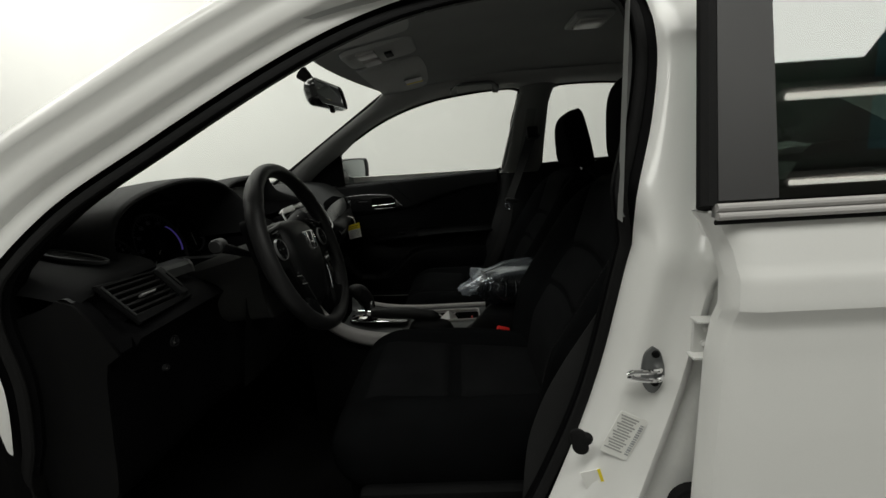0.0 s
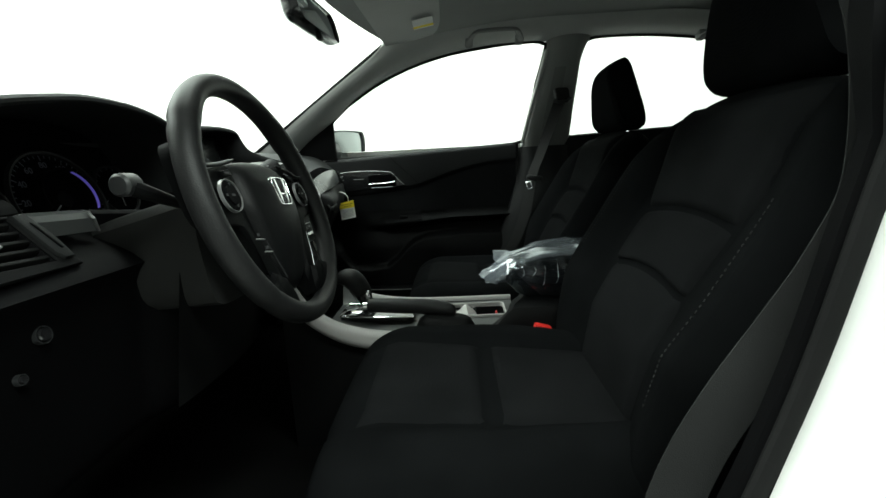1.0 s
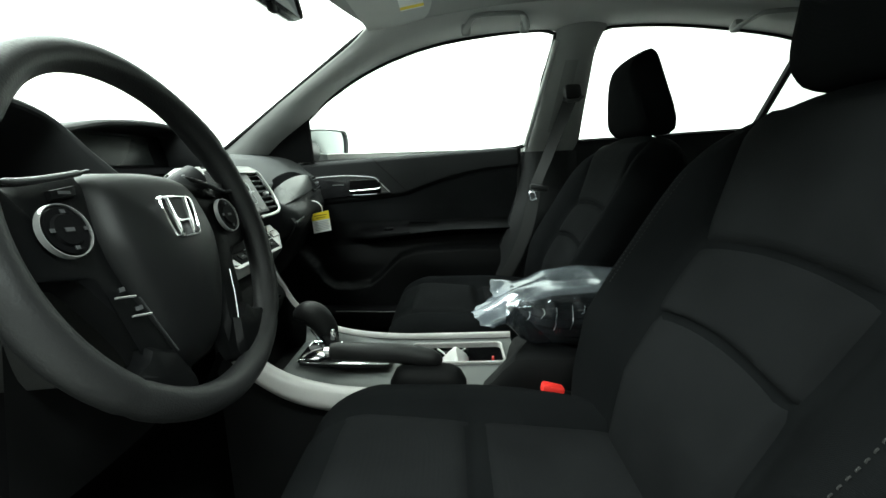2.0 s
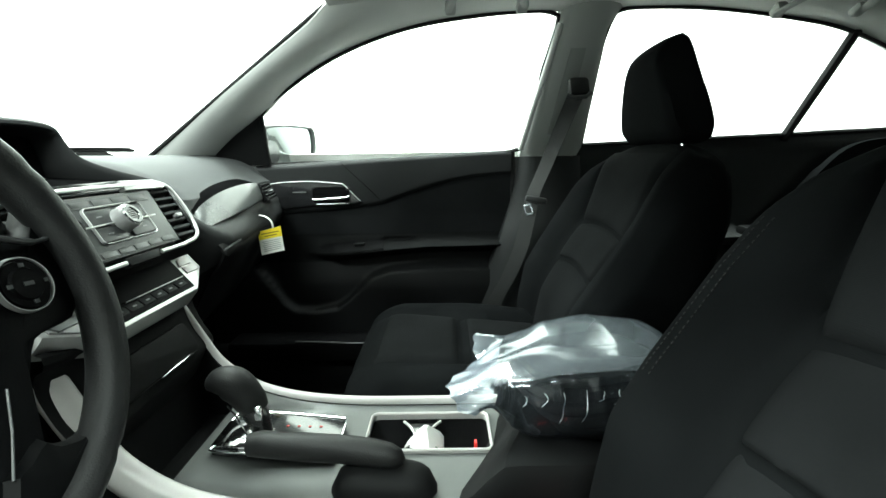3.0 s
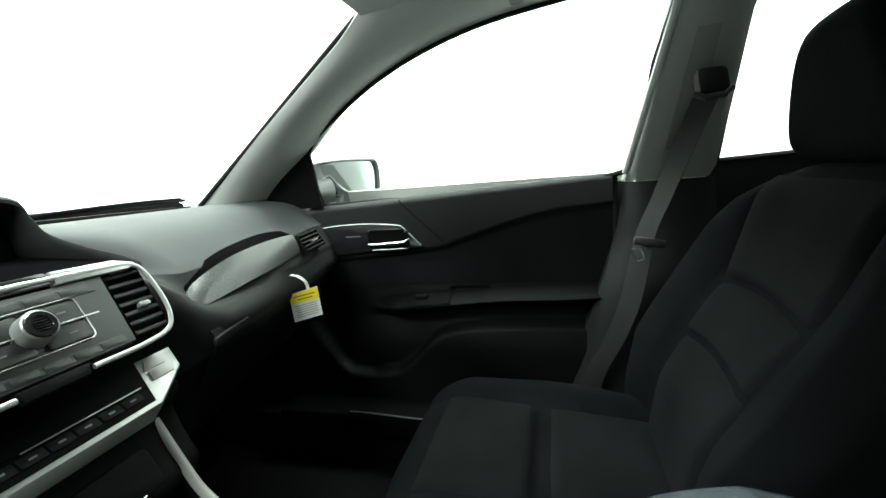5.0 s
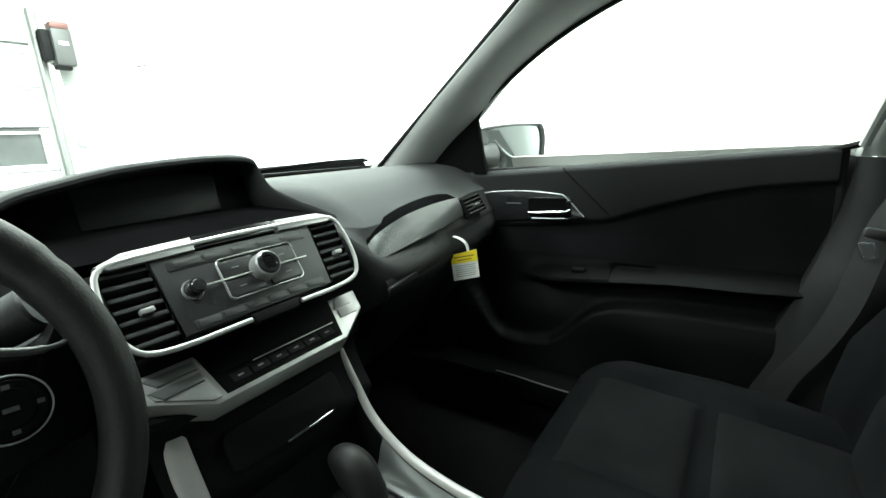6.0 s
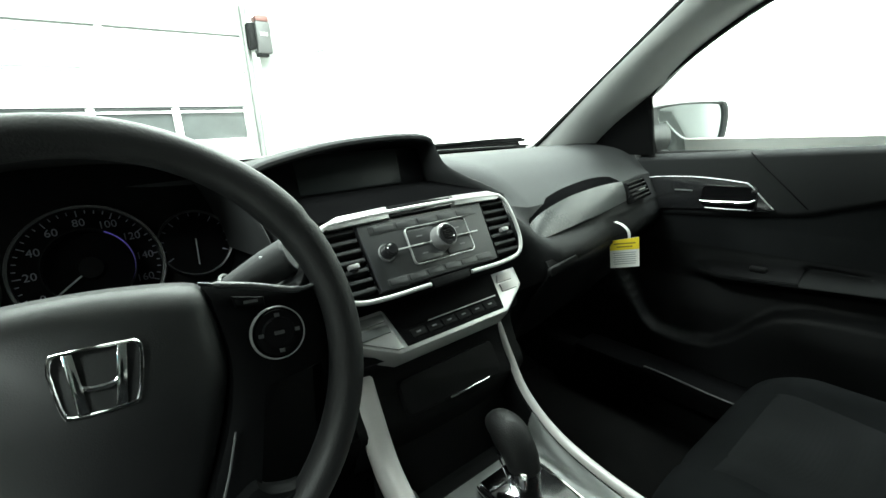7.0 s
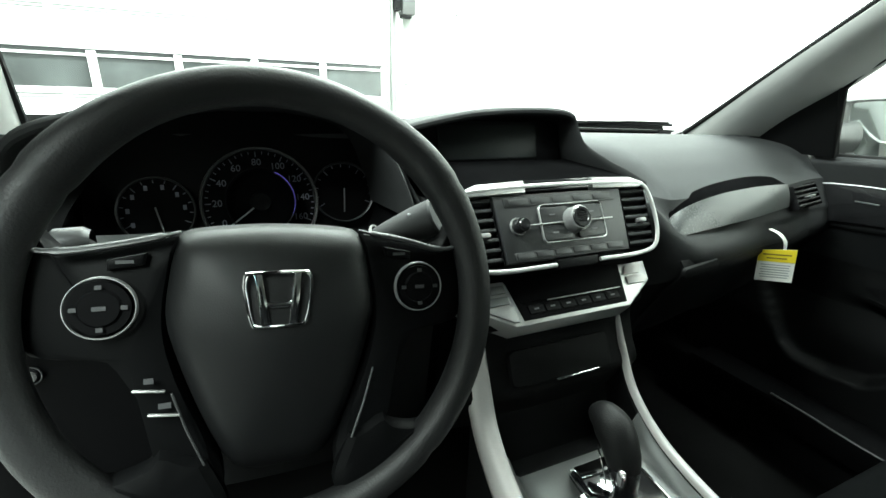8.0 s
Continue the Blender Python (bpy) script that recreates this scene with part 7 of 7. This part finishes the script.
yp = part("label_paper", prism([(-0.012, 0.020), (0.014, 0.020), (0.014, -0.020), (-0.012, -0.020)], 0.001, 0, basis((0.153, -0.791, 0.620), (0.97, -0.10, 0.3), (-0.3, 0.0, 0.95)) @ pose(0, 0, 0.003)), PAPER, yl)
part("yellow_band", prism([(0.010, 0.020), (0.014, 0.020), (0.014, -0.020), (0.010, -0.020)], 0.001, 0, basis((0.153, -0.791, 0.620), (0.97, -0.10, 0.3), (-0.3, 0.0, 0.95)) @ pose(0, 0, 0.0038)), YELLOW, yp, "yellow band")
gr = thing("wiring_grommet", "black rubber wiring grommet in the door gap", "grommet", (0.262, -0.815, 0.615))
part("grommet_bellows", lathe([(0, 0.03), (0.018, 0.03), (0.020, 0.024), (0.024, 0.022), (0.024, 0.014), (0.028, 0.012), (0.028, 0.0)], pose(0.262, -0.823, 0.615, 90), 24), RUBBER, gr)

# ---- loose and hung things in the cabin ----
tag = thing("hang_tag", "yellow and white paper tag hanging from the glove box", "paper tag", (-0.455, 0.475, 0.80))
TM = basis((-0.444, 0.462, 0.788), (0.72, 0.70, 0.06), (-0.08, 0.0, 1))
card = part("card", prism([(-0.028, 0.020), (0.028, 0.024), (0.028, -0.036), (-0.028, -0.036)], 0.0008, 0, TM), PAPER, tag, "white paper card")
part("yellow_panel", prism([(-0.028, 0.020), (0.028, 0.024), (0.028, 0.000), (-0.028, 0.000)], 0.0006, 0, TM @ pose(0, 0, 0.0007)), YELLOW, card, "yellow header")
bars([(0.0, -0.006 - 0.0045 * k, 0.044 - 0.003 * (k % 2)) for k in range(6)], 0, 0.0016, 0.0004, TM @ pose(0, 0, 0.0003), card, PRINT_GREY)
bars([(0.0, 0.013, 0.042), (0.0, 0.0065, 0.030)], 0, 0.0024, 0.0004, TM @ pose(0, 0, 0.0009), card, material("brown_print", (0.25, 0.17, 0.02), rough=0.7))
part("strap", thicken(skin([[Vector(p) + Vector((0, w, 0)) for w in (-0.005, 0.005)] for p in spline([(-0.462, 0.452, 0.845), (-0.448, 0.456, 0.840), (-0.440, 0.466, 0.826), (-0.441, 0.474, 0.806)], 12)]), 0.0006), PAPER, tag, "white paper strap")

# inside mirror
rvm = thing("rear_view_mirror", "black inside rear view mirror on a stalk", "mirror", (-0.40, 0.0, 1.32))
RM = basis((-0.352, -0.012, 1.245), (0.06, 1, 0.02), (-0.22, 0, 1))
ro = rounded(0.245, 0.068, 0.024, 8)
rows = []
for d, sc in ((0.0, 0.94), (0.004, 0.985), (0.0, 1.0), (-0.012, 1.0), (-0.026, 0.92), (-0.036, 0.7), (-0.040, 0.3), (-0.040, 0.02)):
    rows.append([RM @ Vector((u * (1 - (1 - sc) * 0.5), v * sc, d)) for u, v in ro])
part("mirror_case", skin(rows, closed_u=True), PIANO, rvm, "black mirror case")
part("mirror_glass", prism([(u * 0.965, v * 0.90) for u, v in ro], 0.003, 0.0008, RM @ pose(0, 0, 0.001)), MIRROR, rvm, "mirror glass")
part("mirror_stalk", tube([(-0.385, -0.005, 1.255), (-0.405, -0.003, 1.285), (-0.432, 0.0, 1.312)], [0.014, 0.012, 0.020], 12), DARK, rvm, "black mirror stalk")
part("mirror_lever", box(-0.352, -0.012, 1.204, 0.012, 0.022, 0.014, 0.004), DARK, rvm, "small dipping lever")

# sun visors with a warning label
for s in (1, -1):
    vis = thing("sun_visor", "grey folded sun visor with a white label" if s > 0 else "grey folded sun visor", "sun visor", (-0.17, s * 0.34, 1.33), group="sun visors")
    rows = []
    for u in np.linspace(0, 1, 16):
        ring = []
        for a in np.linspace(0, 2 * math.pi, 21)[:-1]:
            e = 0.5 + 0.5 * math.copysign(abs(math.cos(a)) ** 0.35, math.cos(a))
            th = 0.011 * math.copysign(abs(math.sin(a)) ** 0.5, math.sin(a))
            y = 0.135 + (0.575 - 0.135) * e - (0.03 * u if e > 0.5 else 0)
            x = -0.275 + 0.055 * ((0.58 - y) / 0.44) * -0.55 + 0.20 * u
            z = 1.323 + 0.036 * u + 0.024 * (0.5 - e) * 1.2
            ring.append((x, s * y, z + th * math.sin(math.pi * min(1, max(0.06, u * 0.94 + 0.05))) ** 0.4 - 0.004))
        rows.append(ring)
    v = part("visor_board", skin(rows, closed_u=True, caps=True), GREY_TRIM, vis, "grey cloth visor board")
    if s > 0:
        lab2 = part("visor_label", thicken(skin([[(-0.178 + 0.06 * a, 0.335 + 0.075 * b, 1.3255 + 0.010 * a - 0.004 * b) for a in (0, 1)] for b in (0, 1)]), 0.001), PAPER, vis, "white warning label")
        part("label_band", thicken(skin([[(-0.178 + 0.06 * a, 0.386 + 0.018 * b, 1.3225 + 0.010 * a - 0.0008 * b) for a in (0, 1)] for b in (0, 1)]), 0.001), YELLOW, lab2, "yellow label band")
    part("visor_arm", tube([(-0.262, s * 0.585, 1.322), (-0.262, s * 0.55, 1.326)], 0.006), DARK, vis, "visor pivot")

# overhead console
oc = thing("overhead_console", "grey overhead console with map lamps", "ceiling console", (-0.20, 0, 1.35))
part("console_shell", prism(rounded(0.20, 0.17, 0.03, 6), 0.012, 0.005, Matrix(((1, 0, 0, -0.205), (0, -1, 0, 0.0), (0, 0, -1, 1.343), (0, 0, 0, 1))) @ pose(0, 0, 0, 0, 11, 0)), GREY_TRIM, oc, "grey overhead console shell")
for s in (-1, 1):
    part("map_lamp", box(-0.235, s * 0.045, 1.334, 0.05, 0.055, 0.008, 0.003, Matrix.Rotation(radians(-11), 4, "Y")), PALE, oc, "unlit map lamp lens")
part("lamp_switch", box(-0.180, 0.0, 1.343, 0.022, 0.05, 0.006, 0.002, Matrix.Rotation(radians(-11), 4, "Y")), DARK, oc)
dl = thing("dome_lamp", "unlit ceiling lamp with a pale lens", "ceiling lamp", (0.36, 0.0, 1.39))
part("lamp_base", box(0.36, -0.03, 1.384, 0.10, 0.13, 0.014, 0.005), GREY_TRIM, dl, "grey lamp base")
part("lamp_lens", box(0.36, -0.03, 1.376, 0.07, 0.085, 0.010, 0.004), PALE, dl, "pale lamp lens")

# grab handles over the doors
for x0, x1 in ((-0.012, 0.160), (0.74, 0.93)):
    for s in (1, -1):
        if s < 0 and x0 < 0.5:
            continue
        dz = -0.02 if x0 > 0.5 else 0
        gh = thing("grab_handle", "grey fold-up grab handle on the roof rail", "grab handle", ((x0 + x1) / 2, s * 0.54, 1.34 + dz), group="grab handles")
        pts = [(x0, s * 0.535, 1.298 + dz), (x0 + 0.003, s * 0.515, 1.303 + dz), (x0 + 0.016, s * 0.472, 1.312 + dz), (x0 + 0.036, s * 0.452, 1.317 + dz), (x1 - 0.036, s * 0.450, 1.318 + dz), (x1 - 0.016, s * 0.470, 1.314 + dz), (x1 - 0.003, s * 0.512, 1.306 + dz), (x1, s * 0.530, 1.302 + dz)]
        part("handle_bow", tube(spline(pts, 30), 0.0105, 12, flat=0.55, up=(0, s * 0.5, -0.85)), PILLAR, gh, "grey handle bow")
        for x in (x0 + 0.004, x1 - 0.004):
            part("handle_foot", box(x, s * 0.535, 1.306 + dz, 0.026, 0.034, 0.022, 0.006, Matrix.Rotation(radians(-s * 30), 4, "X")), PILLAR, gh, "grey handle foot")

# passenger's seat belt
belt = thing("seat_belt", "grey seat belt hanging from the centre pillar", "seat belt", (0.25, 0.66, 0.35))
path = spline([(0.302, 0.566, 1.125), (0.285, 0.592, 1.07), (0.259, 0.626, 0.985), (0.238, 0.638, 0.925), (0.216, 0.646, 0.868), (0.203, 0.652, 0.80), (0.186, 0.660, 0.715), (0.155, 0.668, 0.63), (0.112, 0.674, 0.54), (0.085, 0.680, 0.42)], 44)
rows = []
for i, p in enumerate(path):
    tw = 0.5 + 0.35 * math.sin(i * 0.12)
    a = Vector((math.cos(tw), -math.sin(tw) * 0.8, 0.10)).normalized()
    rows.append([Vector(p) + a * w for w in (-0.022, -0.011, 0, 0.011, 0.022)])
part("webbing", thicken(skin(rows), 0.0014), BELT, belt, "grey woven belt webbing")
part("anchor", box(0.304, 0.572, 1.130, 0.052, 0.028, 0.050, 0.012, Matrix.Rotation(radians(-26), 4, "X")), RUBBER, belt, "dark belt anchor cover")
rows = []
for k in np.linspace(0, 1, 12):
    z = 1.025 + 0.20 * k
    h = (z - 0.985) / 0.34
    xa, xb = 0.192 + 0.07 * h, 0.368 + 0.012 * h
    rows.append([(xa + (xb - xa) * j, wy(z) - 0.0325 * math.sin(math.pi * j) ** 0.5 + (0.006 if j in (0.34, 0.62) else 0), z) for j in (0.34, 0.345, 0.42, 0.5, 0.56, 0.615, 0.62)])
part("adjuster_cover", skin(rows), material("charcoal_adjuster_cover", (0.14, 0.143, 0.14), rough=0.6, vary=0.1), belt, "charcoal belt height adjuster cover")
part("anchor_loop", tube([(0.272, 0.548, 1.110), (0.285, 0.540, 1.103), (0.315, 0.540, 1.105), (0.328, 0.548, 1.115)], 0.005, 8), RADIO, belt, "dark belt loop")
TG = basis((0.200, 0.636, 0.824), (0.93, -0.2, 0.3), (-0.3, 0, 0.95))
part("tongue", ring_of(rounded(0.021, 0.032, 0.004, 4), rounded(0.013, 0.021, 0.003, 4), 0.0025, TG, 0.0007), CHROME, belt, "bright belt tongue")
part("tongue_grip", box(0.220, 0.636, 0.850, 0.060, 0.014, 0.018, 0.006, Matrix.Rotation(radians(10), 4, "Y")), RADIO, belt, "black tongue grip")

# driver's seat extras: bolster stitching and recliner lever
part("recline_lever", tube([(0.238, -0.648, 0.800), (0.222, -0.656, 0.792), (0.205, -0.655, 0.784)], [0.006, 0.007, 0.005], 8, flat=0.5), PALE, drv_seat, "pale seat lever")
STITCH = material("dull_stitch_thread", (0.0085, 0.0085, 0.0082), rough=0.9)
for side, z0, z1 in ((-1, 0.625, 0.86), (1, 0.74, 0.90)):
    for inset in ((0.006, 0.016) if side > 0 else (0.014,)):
        line = []
        for z in np.linspace(z0, z1, 75 if side < 0 else 61):
            u = side * (crease_half(z) - inset)
            line.append(drv_seat.location + Vector((front_x(z, u) - 0.0006, u, z)))
        for a, b in zip(line[::2], line[1::2]):
            part("stitch", tube([a, (a + b) / 2 + Vector((-0.0005, 0, 0)), b], 0.0007 if side < 0 else 0.0005, 5), STITCH, drv_seat)
part("seat_side_cover", box(0.02, -0.640, 0.445, 0.46, 0.035, 0.10, 0.015), DARK, drv_seat, "black side cover")

belt2 = thing("seat_belt", "grey driver's seat belt beside the seat", "seat belt", (0.15, -0.66, 0.35))
path = spline([(0.300, -0.560, 1.125), (0.298, -0.610, 1.02), (0.275, -0.650, 0.90), (0.238, -0.664, 0.83), (0.202, -0.668, 0.775), (0.163, -0.669, 0.715), (0.130, -0.669, 0.65), (0.108, -0.672, 0.58), (0.095, -0.680, 0.46), (0.09, -0.684, 0.36)], 44)
rows = []
for i, p in enumerate(path):
    t = Vector(path[min(i + 1, 43)]) - Vector(path[max(i - 1, 0)])
    a = t.cross(Vector((0.15, 1, 0.1))).normalized()
    rows.append([Vector(p) + a * w for w in (-0.0255, -0.013, 0, 0.013, 0.0255)])
part("webbing", thicken(skin(rows), 0.0014), BELT, belt2, "grey woven belt webbing")
part("anchor", box(0.304, -0.572, 1.130, 0.052, 0.028, 0.050, 0.012, Matrix.Rotation(radians(26), 4, "X")), RUBBER, belt2, "dark belt anchor cover")
part("anchor_loop", tube([(0.272, -0.548, 1.110), (0.285, -0.540, 1.103), (0.315, -0.540, 1.105), (0.328, -0.548, 1.115)], 0.005, 8), RADIO, belt2, "dark belt loop")

# windscreen wiper resting below the glass
wp = thing("windscreen_wiper", "black windscreen wiper at rest under the glass", "wiper", (-0.93, 0.45, 0.985))
part("wiper_arm", tube(spline([(-0.98, 0.12, 0.986), (-0.96, 0.30, 0.992), (-0.91, 0.50, 0.999), (-0.86, 0.64, 1.000)], 20), 0.004, 8), RUBBER, wp)
part("wiper_blade", tube(spline([(-0.975, 0.16, 0.990), (-0.94, 0.36, 0.999), (-0.90, 0.52, 1.005), (-0.862, 0.63, 1.005)], 20), 0.003, 6), RUBBER, wp)

# ---- garage door ahead of the car ----
gd = thing("garage_door", "white sectional garage door with a row of panes", "garage door", (-4.55, -1.5, 0), kind="structure")
GX = -4.545
GP = material("white_garage_paint", (0.80, 0.80, 0.78), rough=0.5, vary=0.04, vary_scale=2)
GG = material("dark_garage_pane", (0.06, 0.065, 0.065), rough=0.12, spec=0.6, vary=0.3, vary_scale=3)
edges = [0.02, 0.44, 1.02, 1.645, 1.95]
GROOVE = material("grey_door_groove", (0.13, 0.135, 0.13), rough=0.7, vary=0.1, vary_scale=2)
for a, b in zip(edges, edges[1:]):
    if a > 1.0 and b < 1.7:
        # windowed section: rails and posts
        part("section", box(GX, (DOOR_Y0 + DOOR_Y1) / 2, (1.345 + b) / 2 + 0.005, 0.05, DOOR_Y1 - DOOR_Y0, b - 1.345 - 0.012, 0.006), GP, gd, "white door section")
        part("section_rail", box(GX, (DOOR_Y0 + DOOR_Y1) / 2, (a + 1.075) / 2, 0.05, DOOR_Y1 - DOOR_Y0, 1.075 - a - 0.006, 0.006), GP, gd, "white lower rail")
        part("pane_bar", box(GX + 0.012, (DOOR_Y0 + DOOR_Y1) / 2, 1.312, 0.02, DOOR_Y1 - DOOR_Y0, 0.018, 0.003), GP, gd, "white cross bar")
        y = DOOR_Y1
        k = 0
        while y > DOOR_Y0:
            part("window_post", box(GX + 0.004, y - 0.028, 1.21, 0.05, 0.056, 0.27, 0.004), GP, gd, "white window post")
            p = part("window_pane", box(GX - 0.012, y - 0.056 - 0.27, 1.21, 0.006, 0.56, 0.27, 0), GG, gd, "dark window pane")
            y -= 0.588
    else:
        part("section", box(GX, (DOOR_Y0 + DOOR_Y1) / 2, (a + b) / 2, 0.05, DOOR_Y1 - DOOR_Y0, b - a - 0.010, 0.006), GP, gd, "white door section")
    part("section_groove", box(GX + 0.022, (DOOR_Y0 + DOOR_Y1) / 2, b, 0.012, DOOR_Y1 - DOOR_Y0, 0.014, 0), GROOVE, gd, "grey joint between door sections")
    # The bead's shadow line is put in as a grey strip.
    part("section_bead", box(GX + 0.028, (DOOR_Y0 + DOOR_Y1) / 2, b - 0.065 if b > 1.9 else b - 0.022, 0.010, DOOR_Y1 - DOOR_Y0 - 0.02, 0.010, 0.002), GROOVE, gd, "grey shadow bead")
    for y in (-0.05, -1.6, -3.1):
        part("section_hinge", box(GX + 0.030, y, b - 0.01, 0.012, 0.05, 0.09, 0.004), PALE, gd, "door hinge plate")
part("door_track", box(-4.47, DOOR_Y1 + 0.030, 1.10, 0.06, 0.014, 2.2, 0.004), material("dull_track_steel", (0.16, 0.165, 0.16), rough=0.5, metal=0.3, vary=0.2), gd, "metal door track")
part("jamb", box(-4.48, DOOR_Y1 + 0.11, 1.3, 0.04, 0.06, 2.6, 0.006), GP, gd, "white jamb board")
op = thing("door_operator", "grey wall-mounted garage door operator box", "door operator", (-4.42, 1.14, 2.0))
part("motor_box", box(-4.42, 1.150, 1.93, 0.14, 0.13, 0.27, 0.02), material("grey_motor_shell", (0.040, 0.040, 0.040), rough=0.5, vary=0.1), op, "grey motor box")
part("motor_cap", box(-4.42, 1.150, 2.085, 0.13, 0.12, 0.05, 0.015), material("dull_red_cap", (0.09, 0.035, 0.03), rough=0.5), op, "dull red top")
part("motor_side", box(-4.42, 1.055, 1.94, 0.10, 0.06, 0.22, 0.015), DARK, op, "dark gear case")
part("motor_plate", box(-4.346, 1.15, 1.955, 0.006, 0.06, 0.025, 0.002), PAPER, op, "white plate")
part("conduit", tube([(-4.44, 1.11, 2.1), (-4.44, 1.11, 2.6), (-4.44, 1.11, 3.19)], 0.03, 12), GP, op, "white conduit")
part("motor_bracket", box(-4.40, 1.13, 1.785, 0.06, 0.10, 0.03, 0.006), DARK, op, "dark bracket below the motor")
part("chain_guide", tube([(-4.40, 1.06, 2.05), (-4.38, 1.05, 1.98), (-4.38, 1.055, 1.90), (-4.40, 1.075, 1.82)], 0.010, 8), GREY_GLOSS, op, "metal chain guide")
wb = thing("wall_box", "small white box on the wall beside the door", "wall box", (-4.48, 1.17, 1.25))
part("box_shell", box(-4.485, 1.17, 1.25, 0.03, 0.05, 0.10, 0.006), GP, wb)

# ---- the driver's side of the room, seen mirrored in the dark rear pane ----
# Added panel, placed only to tint the reflection in the rear pane.
bd = thing("mirrored_panel", "pale blue panel added for its reflection in the pane", "ceiling panel", (3.4, -2.3, RH))
part("panel_board", prism([(2.15, -1.55), (4.85, -1.55), (4.85, -3.15), (3.15, -3.15)], 0.03, 0.004, pose(0, 0, RH - 0.004) @ Matrix.Scale(-1, 4, (0, 0, 1))), material("pale_blue_board", (0.22, 0.55, 0.64), rough=0.5, vary=0.12, vary_scale=2), bd)
for x0, x1, y in ((2.09, 4.85, -2.50), (2.60, 4.95, -3.37)):
    lm = thing("tube_lamp", "long white tube lamp under the ceiling", "ceiling lamp", ((x0 + x1) / 2, y, RH), group="tube lamps")
    part("lamp_tray", box((x0 + x1) / 2, y, RH - 0.065, x1 - x0, 0.12, 0.05, 0.008), PALE, lm, "white lamp tray")
    part("lamp_tube", tube([(x0 + 0.05, y, RH - 0.11), (x1 - 0.05, y, RH - 0.11)], 0.022, 10), glow_material("lamp_glow", (1.0, 0.98, 0.95), 14.0), lm, "lit tube")
wire = thing("wall_wire", "short thin grey wire on the white corner wall", "wire", (-4.49, 1.82, 1.86))
part("wire_strand", tube([(-4.49, 1.68, 1.857), (-4.485, 1.78, 1.885), (-4.47, 1.90, 1.915), (-4.46, 1.945, 1.928)], 0.006, 6), RADIO, wire)
